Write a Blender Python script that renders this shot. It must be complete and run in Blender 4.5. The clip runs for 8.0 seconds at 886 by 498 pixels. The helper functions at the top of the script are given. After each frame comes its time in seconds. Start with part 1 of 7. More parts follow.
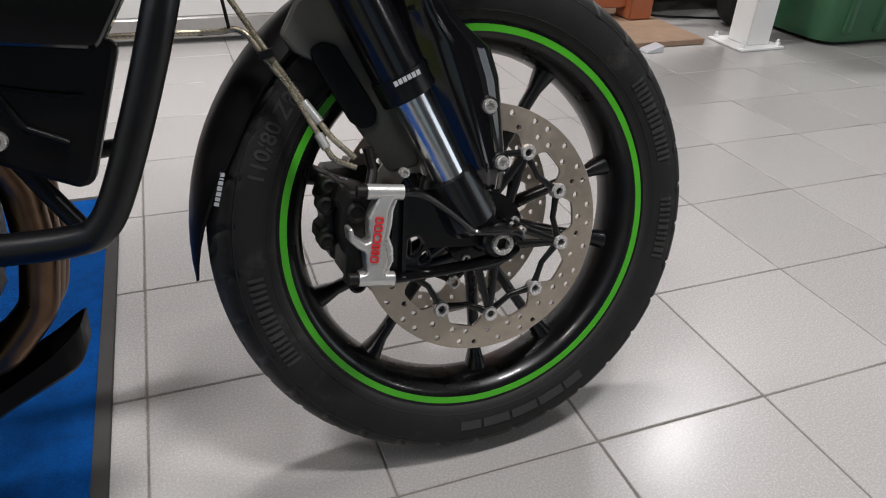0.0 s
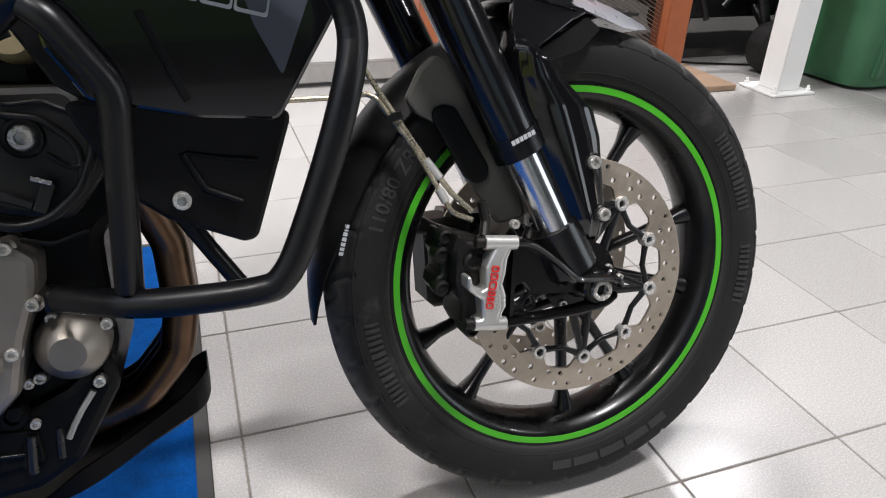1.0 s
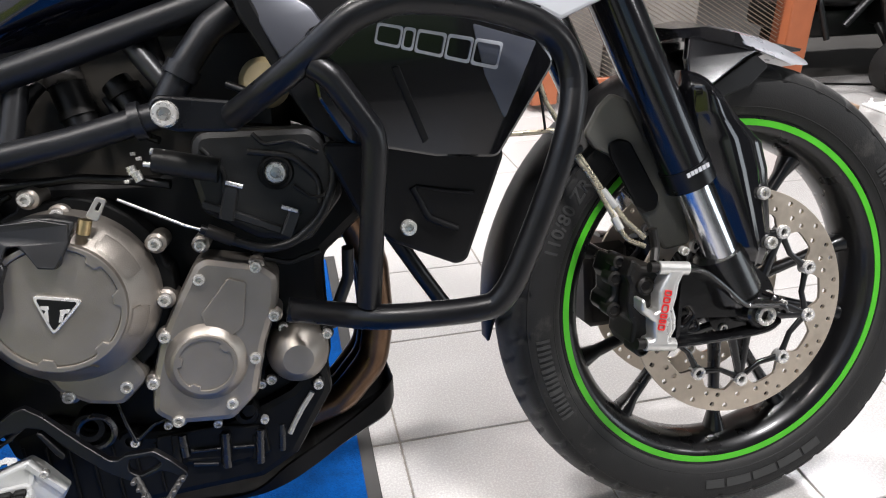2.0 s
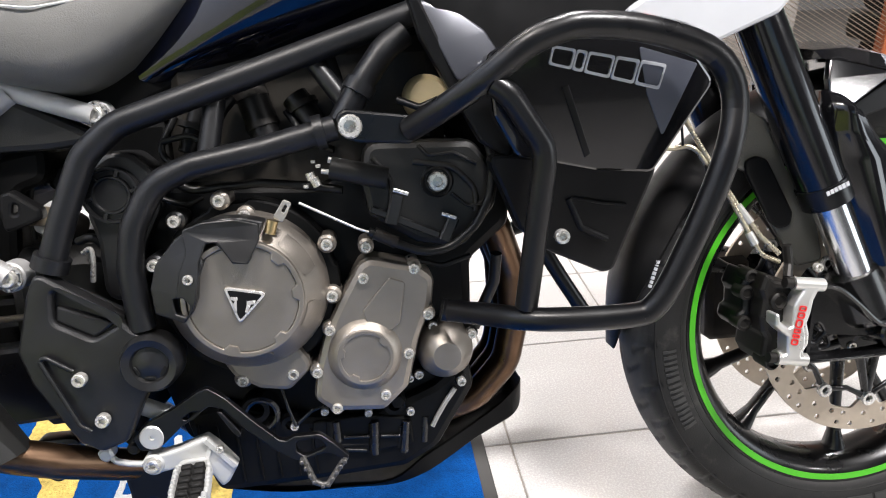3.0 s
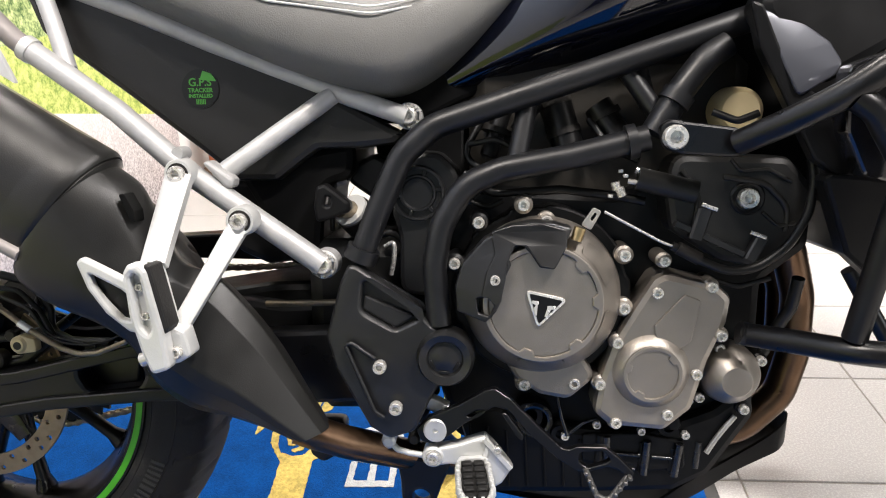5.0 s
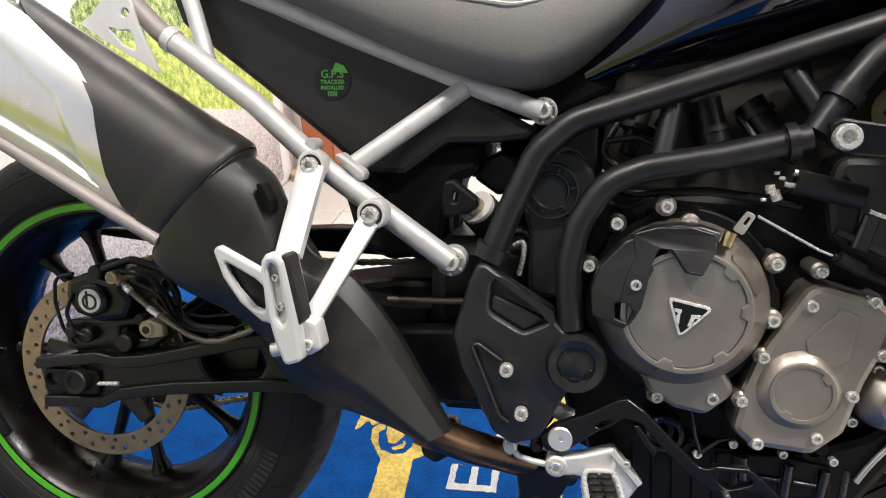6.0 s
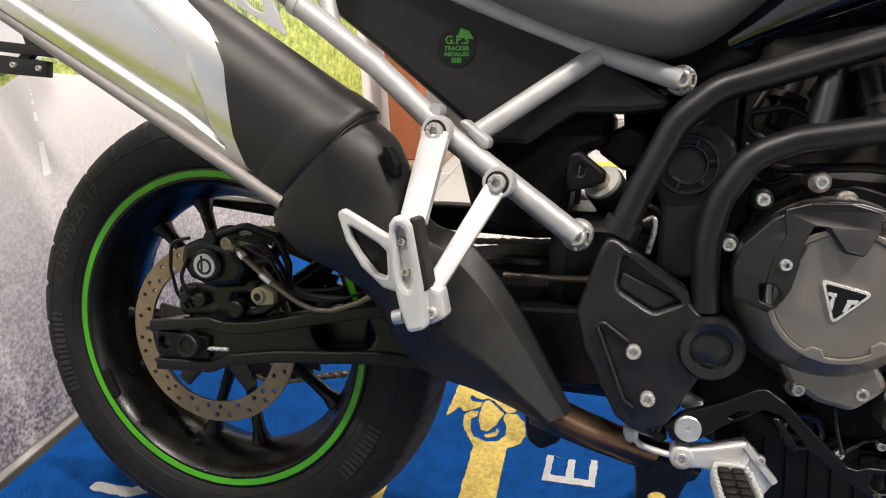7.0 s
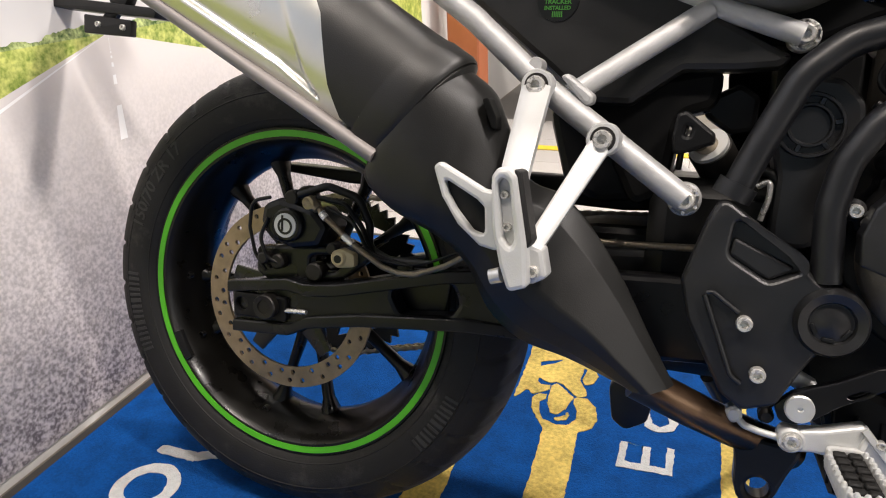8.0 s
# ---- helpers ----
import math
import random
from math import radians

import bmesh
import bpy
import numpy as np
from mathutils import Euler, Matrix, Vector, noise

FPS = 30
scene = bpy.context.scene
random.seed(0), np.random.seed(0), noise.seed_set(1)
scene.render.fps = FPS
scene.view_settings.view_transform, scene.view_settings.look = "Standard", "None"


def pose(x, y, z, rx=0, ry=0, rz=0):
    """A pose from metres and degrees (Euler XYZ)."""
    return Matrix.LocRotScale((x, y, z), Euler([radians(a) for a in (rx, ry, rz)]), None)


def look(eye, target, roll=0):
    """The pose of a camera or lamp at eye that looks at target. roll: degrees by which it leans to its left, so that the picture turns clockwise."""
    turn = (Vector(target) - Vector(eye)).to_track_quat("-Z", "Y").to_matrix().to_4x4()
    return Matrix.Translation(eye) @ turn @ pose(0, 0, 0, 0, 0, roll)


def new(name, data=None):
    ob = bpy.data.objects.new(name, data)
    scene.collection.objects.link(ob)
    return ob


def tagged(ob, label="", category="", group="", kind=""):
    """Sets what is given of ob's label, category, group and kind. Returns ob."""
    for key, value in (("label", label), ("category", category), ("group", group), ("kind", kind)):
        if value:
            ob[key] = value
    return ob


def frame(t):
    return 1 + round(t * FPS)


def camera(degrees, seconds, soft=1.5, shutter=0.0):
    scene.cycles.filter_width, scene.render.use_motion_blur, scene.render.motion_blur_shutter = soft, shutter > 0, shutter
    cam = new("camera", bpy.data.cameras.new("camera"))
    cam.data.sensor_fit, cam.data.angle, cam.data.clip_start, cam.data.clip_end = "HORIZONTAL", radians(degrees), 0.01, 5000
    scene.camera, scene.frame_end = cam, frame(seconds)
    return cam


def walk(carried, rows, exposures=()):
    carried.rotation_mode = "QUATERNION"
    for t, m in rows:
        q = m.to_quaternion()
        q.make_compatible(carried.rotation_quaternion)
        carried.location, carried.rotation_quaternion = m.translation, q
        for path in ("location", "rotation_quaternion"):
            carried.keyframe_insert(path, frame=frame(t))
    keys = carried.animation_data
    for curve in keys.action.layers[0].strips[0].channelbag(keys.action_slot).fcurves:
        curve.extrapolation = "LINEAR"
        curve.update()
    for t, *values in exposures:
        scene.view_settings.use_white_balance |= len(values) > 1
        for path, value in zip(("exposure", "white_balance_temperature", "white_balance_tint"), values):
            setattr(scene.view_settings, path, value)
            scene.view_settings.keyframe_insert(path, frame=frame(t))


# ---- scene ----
cam = camera(64.7, 8.0, soft=1.1)
ROWS = [
    (0.0, 1.2283, -0.7564, 0.7841, 58.329, -2.313, -20.374),
    (0.5, 1.1661, -0.7563, 0.7986, 60.129, -2.161, -20.374),
    (1.0, 1.1051, -0.7547, 0.8151, 61.509, -1.799, -19.539),
    (1.5, 1.0365, -0.7649, 0.8361, 62.321, -0.542, -16.423),
    (3.0, 0.8738, -0.8049, 0.8721, 63.744, 1.084, -7.603),
    (3.5, 0.8245, -0.8166, 0.8771, 64.180, 1.161, -5.223),
    (4.0, 0.7776, -0.8218, 0.8767, 64.591, 1.411, -2.168),
    (4.5, 0.7330, -0.8133, 0.8711, 64.974, 1.582, 0.731),
    (5.0, 0.6915, -0.7968, 0.8691, 65.197, 1.814, 3.895),
    (6.5, 0.5953, -0.7814, 0.8416, 65.852, 2.637, 13.230),
    (7.0, 0.5624, -0.7831, 0.8193, 65.932, 2.702, 16.061),
    (7.5, 0.5309, -0.7880, 0.7949, 65.821, 2.674, 18.355),
    (8.0, 0.5052, -0.7867, 0.7736, 65.822, 2.375, 20.009),
]
walk(cam, [(t, pose(x, y, z, rx, ry, rz)) for t, x, y, z, rx, ry, rz in ROWS], [(0.0, -1.24, 6250, 10), (0.6, -1.05, 6250, 10), (1.0, -0.72, 6200, 10), (1.5, -0.46, 6200, 10), (3.0, 0.14, 6350, 10), (4.0, 0.15, 6530, 10), (5.0, 0.06, 6600, 10), (6.5, -0.22, 6780, 10), (8.0, -0.32, 6880, 12)])

# ---- daylight and lamps ----
world = bpy.data.worlds.new("world")
scene.world = world
world.use_nodes = True
wn = world.node_tree
sky = wn.nodes.new("ShaderNodeTexSky")
sky.sky_type, sky.sun_disc, sky.sun_elevation, sky.sun_rotation = "NISHITA", False, radians(40), radians(-20)
wn.links.new(sky.outputs[0], wn.nodes["Background"].inputs[0])
wn.nodes["Background"].inputs[1].default_value = 0.1

SUN = new("sun", bpy.data.lights.new("sun", "SUN"))
SUN.data.energy, SUN.data.angle, SUN.data.color = 2.0, radians(0.6), (1, 0.95, 0.88)
SUN.matrix_world = look((-4, 12, 9), (0, 0, 0))

CEIL = 3.1


def ceiling_lamp(x, y, sx, sy, watts, col=(1.0, 0.945, 0.895)):
    d = bpy.data.lights.new("lamp", "AREA")
    d.shape, d.size, d.size_y, d.energy, d.color = "RECTANGLE", sx, sy, watts, col
    ob = new("lamp", d)
    ob.matrix_world = pose(x, y, CEIL - 0.09)


# First two follow the floor's shadow and glare; the other four are added fill.
LAMPS = [(1.5, 1.3, 125), (4.1, 1.95, 130), (0.1, -0.85, 55), (1.9, -0.75, 115), (0.1, 1.4, 40), (5.3, -2.8, 75)]
for lx, ly, watts in LAMPS:
    ceiling_lamp(lx, ly, 0.55, 0.16, watts, (1.0, 0.955, 0.935) if lx > 1 else (1.0, 0.925, 0.86))


# area lamp added in an assumed east window, for highlights on the fork cover
win = bpy.data.lights.new("window_fill", "AREA")
win.shape, win.size, win.size_y, win.energy, win.color = "RECTANGLE", 3.3, 2.2, 75, (0.95, 0.98, 1.0)
WIN = new("window_fill", win)
WIN.matrix_world = look((8.07, -2.9, 1.45), (0.0, -2.4, 1.2))


# ---- materials ----
def mat(name, col, rough=0.5, metal=0.0, vary=0.15, scale=30.0, bump=0.0, bscale=400.0, coat=0.0, rvary=0.1, spec=0.5, island=False):
    m = bpy.data.materials.new(name)
    m.use_nodes = True
    nt = m.node_tree
    N, L = nt.nodes, nt.links
    b = N["Principled BSDF"]
    tc = N.new("ShaderNodeTexCoord")
    n1 = N.new("ShaderNodeTexNoise")
    n1.inputs["Scale"].default_value, n1.inputs["Detail"].default_value = scale, 6
    n2 = N.new("ShaderNodeTexNoise")
    n2.inputs["Scale"].default_value, n2.inputs["Detail"].default_value = scale * 0.12, 3
    L.new(tc.outputs["Object"], n1.inputs["Vector"])
    L.new(tc.outputs["Object"], n2.inputs["Vector"])
    add = N.new("ShaderNodeMath")
    add.operation = "ADD"
    L.new(n1.outputs[0], add.inputs[0])
    L.new(n2.outputs[0], add.inputs[1])
    ramp = N.new("ShaderNodeMapRange")
    ramp.inputs[1].default_value, ramp.inputs[2].default_value = 0.6, 1.4
    ramp.inputs[3].default_value, ramp.inputs[4].default_value = 1 - vary, 1 + vary
    L.new(add.outputs[0], ramp.inputs[0])
    mul = N.new("ShaderNodeVectorMath")
    mul.operation = "SCALE"
    mul.inputs[0].default_value = col
    L.new(ramp.outputs[0], mul.inputs["Scale"])
    L.new(mul.outputs[0], b.inputs["Base Color"])
    rr = N.new("ShaderNodeMapRange")
    rr.inputs[1].default_value, rr.inputs[2].default_value = 0.6, 1.4
    rr.inputs[3].default_value, rr.inputs[4].default_value = max(rough - rvary, 0.02), min(rough + rvary, 1)
    L.new(add.outputs[0], rr.inputs[0])
    L.new(rr.outputs[0], b.inputs["Roughness"])
    b.inputs["Metallic"].default_value = metal
    b.inputs["Specular IOR Level"].default_value = spec
    b.inputs["Coat Weight"].default_value = coat
    b.inputs["Coat Roughness"].default_value = 0.04
    if bump:
        n3 = N.new("ShaderNodeTexNoise")
        n3.inputs["Scale"].default_value, n3.inputs["Detail"].default_value = bscale, 4
        L.new(tc.outputs["Object"], n3.inputs["Vector"])
        bp_ = N.new("ShaderNodeBump")
        bp_.inputs["Strength"].default_value, bp_.inputs["Distance"].default_value = bump, 0.002
        L.new(n3.outputs[0], bp_.inputs["Height"])
        L.new(bp_.outputs[0], b.inputs["Normal"])
    return m


M_RUBBER = mat("tyre rubber", (0.012, 0.0115, 0.011), 0.66, vary=0.3, bump=0.25, bscale=500, spec=0.3)
M_TYRE = mat("dusty tyre rubber with painted tread sheen", (0.014, 0.0136, 0.0132), 0.64, vary=0.3, bump=0.22, bscale=500, spec=0.28)
tn = M_TYRE.node_tree
t_co, t_sep, t_abs, t_map, t_mix = (tn.nodes.new("ShaderNode" + k) for k in ("TexCoord", "SeparateXYZ", "Math", "MapRange", "Mix"))
t_abs.operation, t_mix.data_type = "ABSOLUTE", "RGBA"
# Pale tread band: some dust, plus painted sheen of light from above.
t_map.inputs[1].default_value, t_map.inputs[2].default_value, t_map.inputs[3].default_value, t_map.inputs[4].default_value = 0.036, 0.049, 0.85, 0.0
tn.links.new(t_co.outputs["Object"], t_sep.inputs[0])
tn.links.new(t_sep.outputs[1], t_abs.inputs[0])
tn.links.new(t_abs.outputs[0], t_map.inputs[0])
tn.links.new(t_map.outputs[0], t_mix.inputs[0])
tn.links.new(tn.nodes["Principled BSDF"].inputs["Base Color"].links[0].from_socket, t_mix.inputs[6])
t_mix.inputs[7].default_value = (0.085, 0.082, 0.079, 1)
t_scuff, t_ramp, t_mix2 = (tn.nodes.new("ShaderNode" + k) for k in ("TexNoise", "MapRange", "Mix"))
t_scuff.inputs["Scale"].default_value, t_scuff.inputs["Detail"].default_value, t_scuff.inputs["Roughness"].default_value = 16, 9, 0.7
t_mix2.data_type = "RGBA"
t_ramp.inputs[1].default_value, t_ramp.inputs[2].default_value, t_ramp.inputs[3].default_value, t_ramp.inputs[4].default_value = 0.56, 0.74, 0.0, 0.55
tn.links.new(t_co.outputs["Object"], t_scuff.inputs["Vector"])
tn.links.new(t_scuff.outputs[0], t_ramp.inputs[0])
tn.links.new(t_ramp.outputs[0], t_mix2.inputs[0])
tn.links.new(t_mix.outputs[2], t_mix2.inputs[6])
t_mix2.inputs[7].default_value = (0.085, 0.08, 0.072, 1)
tn.links.new(t_mix2.outputs[2], tn.nodes["Principled BSDF"].inputs["Base Color"])
M_LETTER = mat("raised rubber", (0.036, 0.036, 0.035), 0.6, spec=0.3)
M_CASTBLACK = mat("black painted casting", (0.005, 0.005, 0.0055), 0.27, vary=0.2, bump=0.15, bscale=700, coat=0.3)
M_BOBBIN = mat("polished bobbin steel", (0.85, 0.83, 0.80), 0.25, 0.6, vary=0.1, scale=200)
M_COVER = mat("high-gloss black lacquer", (0.004, 0.004, 0.005), 0.13, vary=0.1, coat=0.4, rvary=0.02)
M_RIM = mat("satin black wheel paint", (0.004, 0.004, 0.0045), 0.31, vary=0.2, coat=0.2, spec=0.4)
M_RIMDUST = mat("black wheel paint with brake dust", (0.0055, 0.005, 0.0042), 0.3, vary=0.5, spec=0.35)
M_GREEN = mat("green rim tape", (0.07, 0.42, 0.015), 0.4, vary=0.08)
M_DISC = mat("brushed brake disc steel", (0.54, 0.47, 0.385), 0.38, 0.8, vary=0.12, scale=120)
M_RUST = mat("rust-filmed disc steel", (0.35, 0.265, 0.165), 0.5, 0.8, vary=0.3, scale=90)
M_STEEL = mat("bright zinc bolts", (0.64, 0.62, 0.58), 0.27, 0.6, vary=0.08, scale=200, rvary=0.04)
M_CHROME = mat("fork chrome", (0.72, 0.73, 0.75), 0.24, 1.0, vary=0.05)
M_PLASTIC = mat("textured black plastic", (0.0055, 0.0055, 0.0058), 0.38, vary=0.2, bump=0.1, bscale=1700, spec=0.19)
M_GLOSS = mat("gloss black paint", (0.006, 0.006, 0.007), 0.12, vary=0.1, coat=1.0, rvary=0.03)
# Slight blue in the base stands for sky reflected in the black tank.
M_TANK = mat("gloss black paint with a sky tint", (0.002, 0.003, 0.009), 0.06, vary=0.1, coat=0.5, rvary=0.03)
M_BAR = mat("satin black powder coat", (0.003, 0.003, 0.0037), 0.33, vary=0.15, bump=0.03, bscale=1500, spec=0.40)
M_FRAME = mat("satin black frame paint", (0.006, 0.0063, 0.0075), 0.42, vary=0.15, bump=0.03, bscale=1500, spec=0.45)
M_FORK = mat("glossy black anodised fork", (0.004, 0.004, 0.005), 0.2, vary=0.1, coat=0.3)
M_GREYPAINT = mat("graphite metallic paint", (0.105, 0.112, 0.14), 0.42, 0.4, vary=0.06, coat=0.1)
M_BEAK = mat("pewter metallic paint", (0.40, 0.41, 0.45), 0.3, 0.25, vary=0.05, coat=0.4)
M_DARKGREY = mat("dark grey satin plastic", (0.085, 0.084, 0.074), 0.4, vary=0.1, bump=0.2, bscale=800)
M_WHITE = mat("white paint", (0.50, 0.51, 0.53), 0.25, vary=0.03, coat=0.5)
M_RED = mat("red print", (0.65, 0.02, 0.02), 0.4, vary=0.05)
M_SILVER = mat("silver frame paint", (0.44, 0.435, 0.43), 0.48, 0.35, vary=0.16, scale=70, bump=0.14, bscale=900)
M_CAST = mat("cast aluminium", (0.60, 0.60, 0.585), 0.44, 0.35, vary=0.10, bump=0.12, bscale=700)
M_CALIPER = mat("nickel grey caliper", (0.72, 0.71, 0.68), 0.34, 0.7, vary=0.15)
M_DIRTY = mat("dusty dark metal", (0.02, 0.018, 0.016), 0.5, 0.5, vary=0.4)
M_TITAN = mat("bronze grey engine cover", (0.31, 0.28, 0.246), 0.41, 0.8, vary=0.12, bump=0.12, bscale=900)
M_ENGINE = mat("black engine casting", (0.0035, 0.0035, 0.0035), 0.42, 0.0, vary=0.3, bump=0.1, bscale=1200, spec=0.2)
M_AIRBOX = mat("dusty brown-black plastic", (0.020, 0.0175, 0.014), 0.5, vary=0.4, scale=18, spec=0.3)
# A step paler than M_ENGINE, for head cover, ribs and coil.
M_CASE = mat("paler black casting", (0.012, 0.0118, 0.0112), 0.42, vary=0.35, scale=25, bump=0.1, bscale=900, spec=0.36)
M_SIDE = mat("satin black side plate", (0.011, 0.011, 0.0115), 0.36, vary=0.2, bump=0.1, bscale=1500, spec=0.5)
M_LEVER = mat("worn zinc lever", (0.40, 0.385, 0.35), 0.4, 0.7, vary=0.25, scale=120)
M_PANEL = mat("graphite metallic panel", (0.055, 0.058, 0.07), 0.36, 0.3, vary=0.06, coat=0.1)
# Kept very dark so that the bash plate's inside reads as shaded.
M_TRAY = mat("dull black pressed plate", (0.0035, 0.0035, 0.0038), 0.5, vary=0.4, scale=40, spec=0.14)
M_INSERT = mat("black moulded plastic", (0.0085, 0.0087, 0.0095), 0.40, vary=0.2, bump=0.06, bscale=1200, spec=0.45)
M_HEADER = mat("heat-tinted stainless", (0.13, 0.08, 0.05), 0.32, 1.0, vary=0.6, scale=28)
M_EXH = mat("matt black exhaust coat", (0.012, 0.0118, 0.0112), 0.40, vary=0.12, bump=0.10, bscale=900, spec=0.36)
M_SILENCER = mat("brushed silencer steel", (0.64, 0.63, 0.585), 0.29, 1.0, vary=0.04, rvary=0.03)
M_LIP = mat("satin grey steel", (0.27, 0.245, 0.235), 0.55, 0.25, vary=0.08)
M_LIPDARK = mat("dark worn steel", (0.12, 0.115, 0.11), 0.4, 0.6, vary=0.2)
M_SEAT = mat("grey seat vinyl", (0.13, 0.128, 0.12), 0.6, vary=0.1, bump=0.35, bscale=700)
M_THREAD = mat("white stitching", (0.6, 0.6, 0.57), 0.8)
M_HOSE = mat("black hose", (0.004, 0.004, 0.004), 0.4, spec=0.35)
M_BRAID = mat("braided brass-tone hose", (0.52, 0.46, 0.34), 0.30, 0.8, vary=0.4, scale=400)
M_BRAIDFIT = mat("tarnished brass", (0.36, 0.29, 0.20), 0.38, 0.8, vary=0.3, scale=150)
M_BRAIDOLD = mat("dull braided hose", (0.22, 0.18, 0.125), 0.38, 0.6, vary=0.3, scale=400)
M_CHAIN = mat("brassy chain steel", (0.48, 0.42, 0.33), 0.4, 0.9, vary=0.4, scale=150)
M_BRASS = mat("brass fitting", (0.55, 0.42, 0.22), 0.35, 1.0, vary=0.2)
M_CREAM = mat("yellowed cream plastic", (0.50, 0.41, 0.235), 0.45, vary=0.2)
M_TILE = mat("speckled grey porcelain tile", (0.42, 0.405, 0.39), 0.25, vary=0.17, scale=2400, bump=0.02, bscale=1500)
M_GROUT = mat("dirty grey grout", (0.20, 0.18, 0.155), 0.9, vary=0.35, scale=40)
M_RUG = mat("blue carpet pile", (0.002, 0.060, 0.25), 0.95, vary=0.34, scale=260, bump=1.0, bscale=420, spec=0.1)
M_RUGY = mat("yellow carpet pile", (0.60, 0.45, 0.13), 0.95, vary=0.5, scale=150, bump=1.0, bscale=350, spec=0.1)
M_RUGW = mat("white carpet pile", (0.55, 0.56, 0.56), 0.95, vary=0.2, scale=90, bump=1.0, bscale=350, spec=0.1)
M_RUGEDGE = mat("black rubber mat edge", (0.03, 0.028, 0.026), 0.7)
M_WALL = mat("white wall paint", (0.72, 0.71, 0.69), 0.7, vary=0.05, scale=8)
M_CEIL = mat("grey ceiling panels", (0.14, 0.14, 0.14), 0.8, vary=0.1, scale=6)
M_SHOP = mat("grey shop wall paint", (0.16, 0.16, 0.16), 0.7, vary=0.1, scale=6)
# Unseen south wall, kept dark so that the bike reflects little.
M_DARKWALL = mat("charcoal for an unseen wall", (0.03, 0.03, 0.032), 0.7, vary=0.1, scale=6)
M_TERRA = mat("terracotta enamel", (0.36, 0.11, 0.045), 0.4, vary=0.12, scale=20)
M_MESH = mat("galvanised expanded mesh", (0.44, 0.38, 0.31), 0.45, 0.6)
M_WOOD = mat("worn plywood", (0.3, 0.2, 0.13), 0.7, vary=0.3, scale=18)
M_BIN = mat("green bin plastic", (0.035, 0.12, 0.055), 0.4, vary=0.15, scale=12)
# Near-black, for pieces that stand in for shade deep between parts.
M_DEEP = mat("near-black gap filler", (0.0022, 0.0022, 0.0022), 0.65, vary=0.3, spec=0.12)
# Whiter than M_WHITE, for the strong light on the post.
M_POSTWHITE = mat("white enamel raised for strong light", (0.82, 0.82, 0.80), 0.35, vary=0.04, scale=10)
M_FLOORSHADE = mat("floor tone darkened for shade", (0.10, 0.095, 0.088), 0.6, vary=0.25, scale=14)
M_BLACK = mat("black vehicle plastic", (0.004, 0.004, 0.0042), 0.38, spec=0.35)
M_ALU = mat("aluminium skirting", (0.5, 0.49, 0.47), 0.35, 0.8)
M_YELLOW = mat("yellow floor tape", (0.6, 0.45, 0.03), 0.6)
M_STICK = mat("green sticker print", (0.05, 0.24, 0.03), 0.4)
M_GREYBOX = mat("grey stored goods", (0.3, 0.28, 0.26), 0.6, vary=0.4, scale=6)


# ---- shape helpers ----
def mesh_of(name, verts, faces, sharp=35):
    me = bpy.data.meshes.new(name)
    me.from_pydata([tuple(v) for v in verts], [], faces)
    b = bmesh.new()
    b.from_mesh(me)
    bmesh.ops.recalc_face_normals(b, faces=b.faces)
    b.to_mesh(me)
    b.free()
    smooth(me, sharp)
    return me


def smooth(me, sharp=35):
    me.polygons.foreach_set("use_smooth", [True] * len(me.polygons))
    me.set_sharp_from_angle(angle=radians(sharp))
    me.update()


def part(name, me, material, parent, label=""):
    if isinstance(me, bmesh.types.BMesh):
        data = bpy.data.meshes.new(name)
        me.to_mesh(data)
        me.free()
        me = data
    if not me.materials:
        me.materials.append(material)
    ob = new(name, me)
    ob.parent = parent
    if label:
        tagged(ob, label)
    return ob


def join(name, meshes, sharp=35):
    b = bmesh.new()
    for me in meshes:
        b.from_mesh(me)
    out = bpy.data.meshes.new(name)
    b.to_mesh(out)
    b.free()
    smooth(out, sharp)
    return out


def thing(name, label, category, m=None, group="", kind=""):
    ob = new(name)
    ob.empty_display_size = 0.1
    if m is not None:
        ob.matrix_world = m
    return tagged(ob, label, category, group, kind)


def fillet(pts, r, n=5, closed=True):
    """Round the corners of a polyline (2D or 3D)."""
    V = [Vector(p) for p in pts]
    out = []
    k = len(V)
    for i, p in enumerate(V):
        if not closed and i in (0, k - 1):
            out.append(p.copy())
            continue
        a, c = V[i - 1] - p, V[(i + 1) % k] - p
        la, lc = a.length, c.length
        if la < 1e-6 or lc < 1e-6:
            continue
        ang = a.angle(c)
        if ang > 3.05 or ang < 0.05:
            out.append(p.copy())
            continue
        d = min(r / math.tan(ang / 2), 0.48 * la, 0.48 * lc)
        s, e = p + a / la * d, p + c / lc * d
        for j in range(n + 1):
            u = j / n
            out.append(s * (1 - u) ** 2 + p * (2 * u * (1 - u)) + e * u ** 2)
    return out


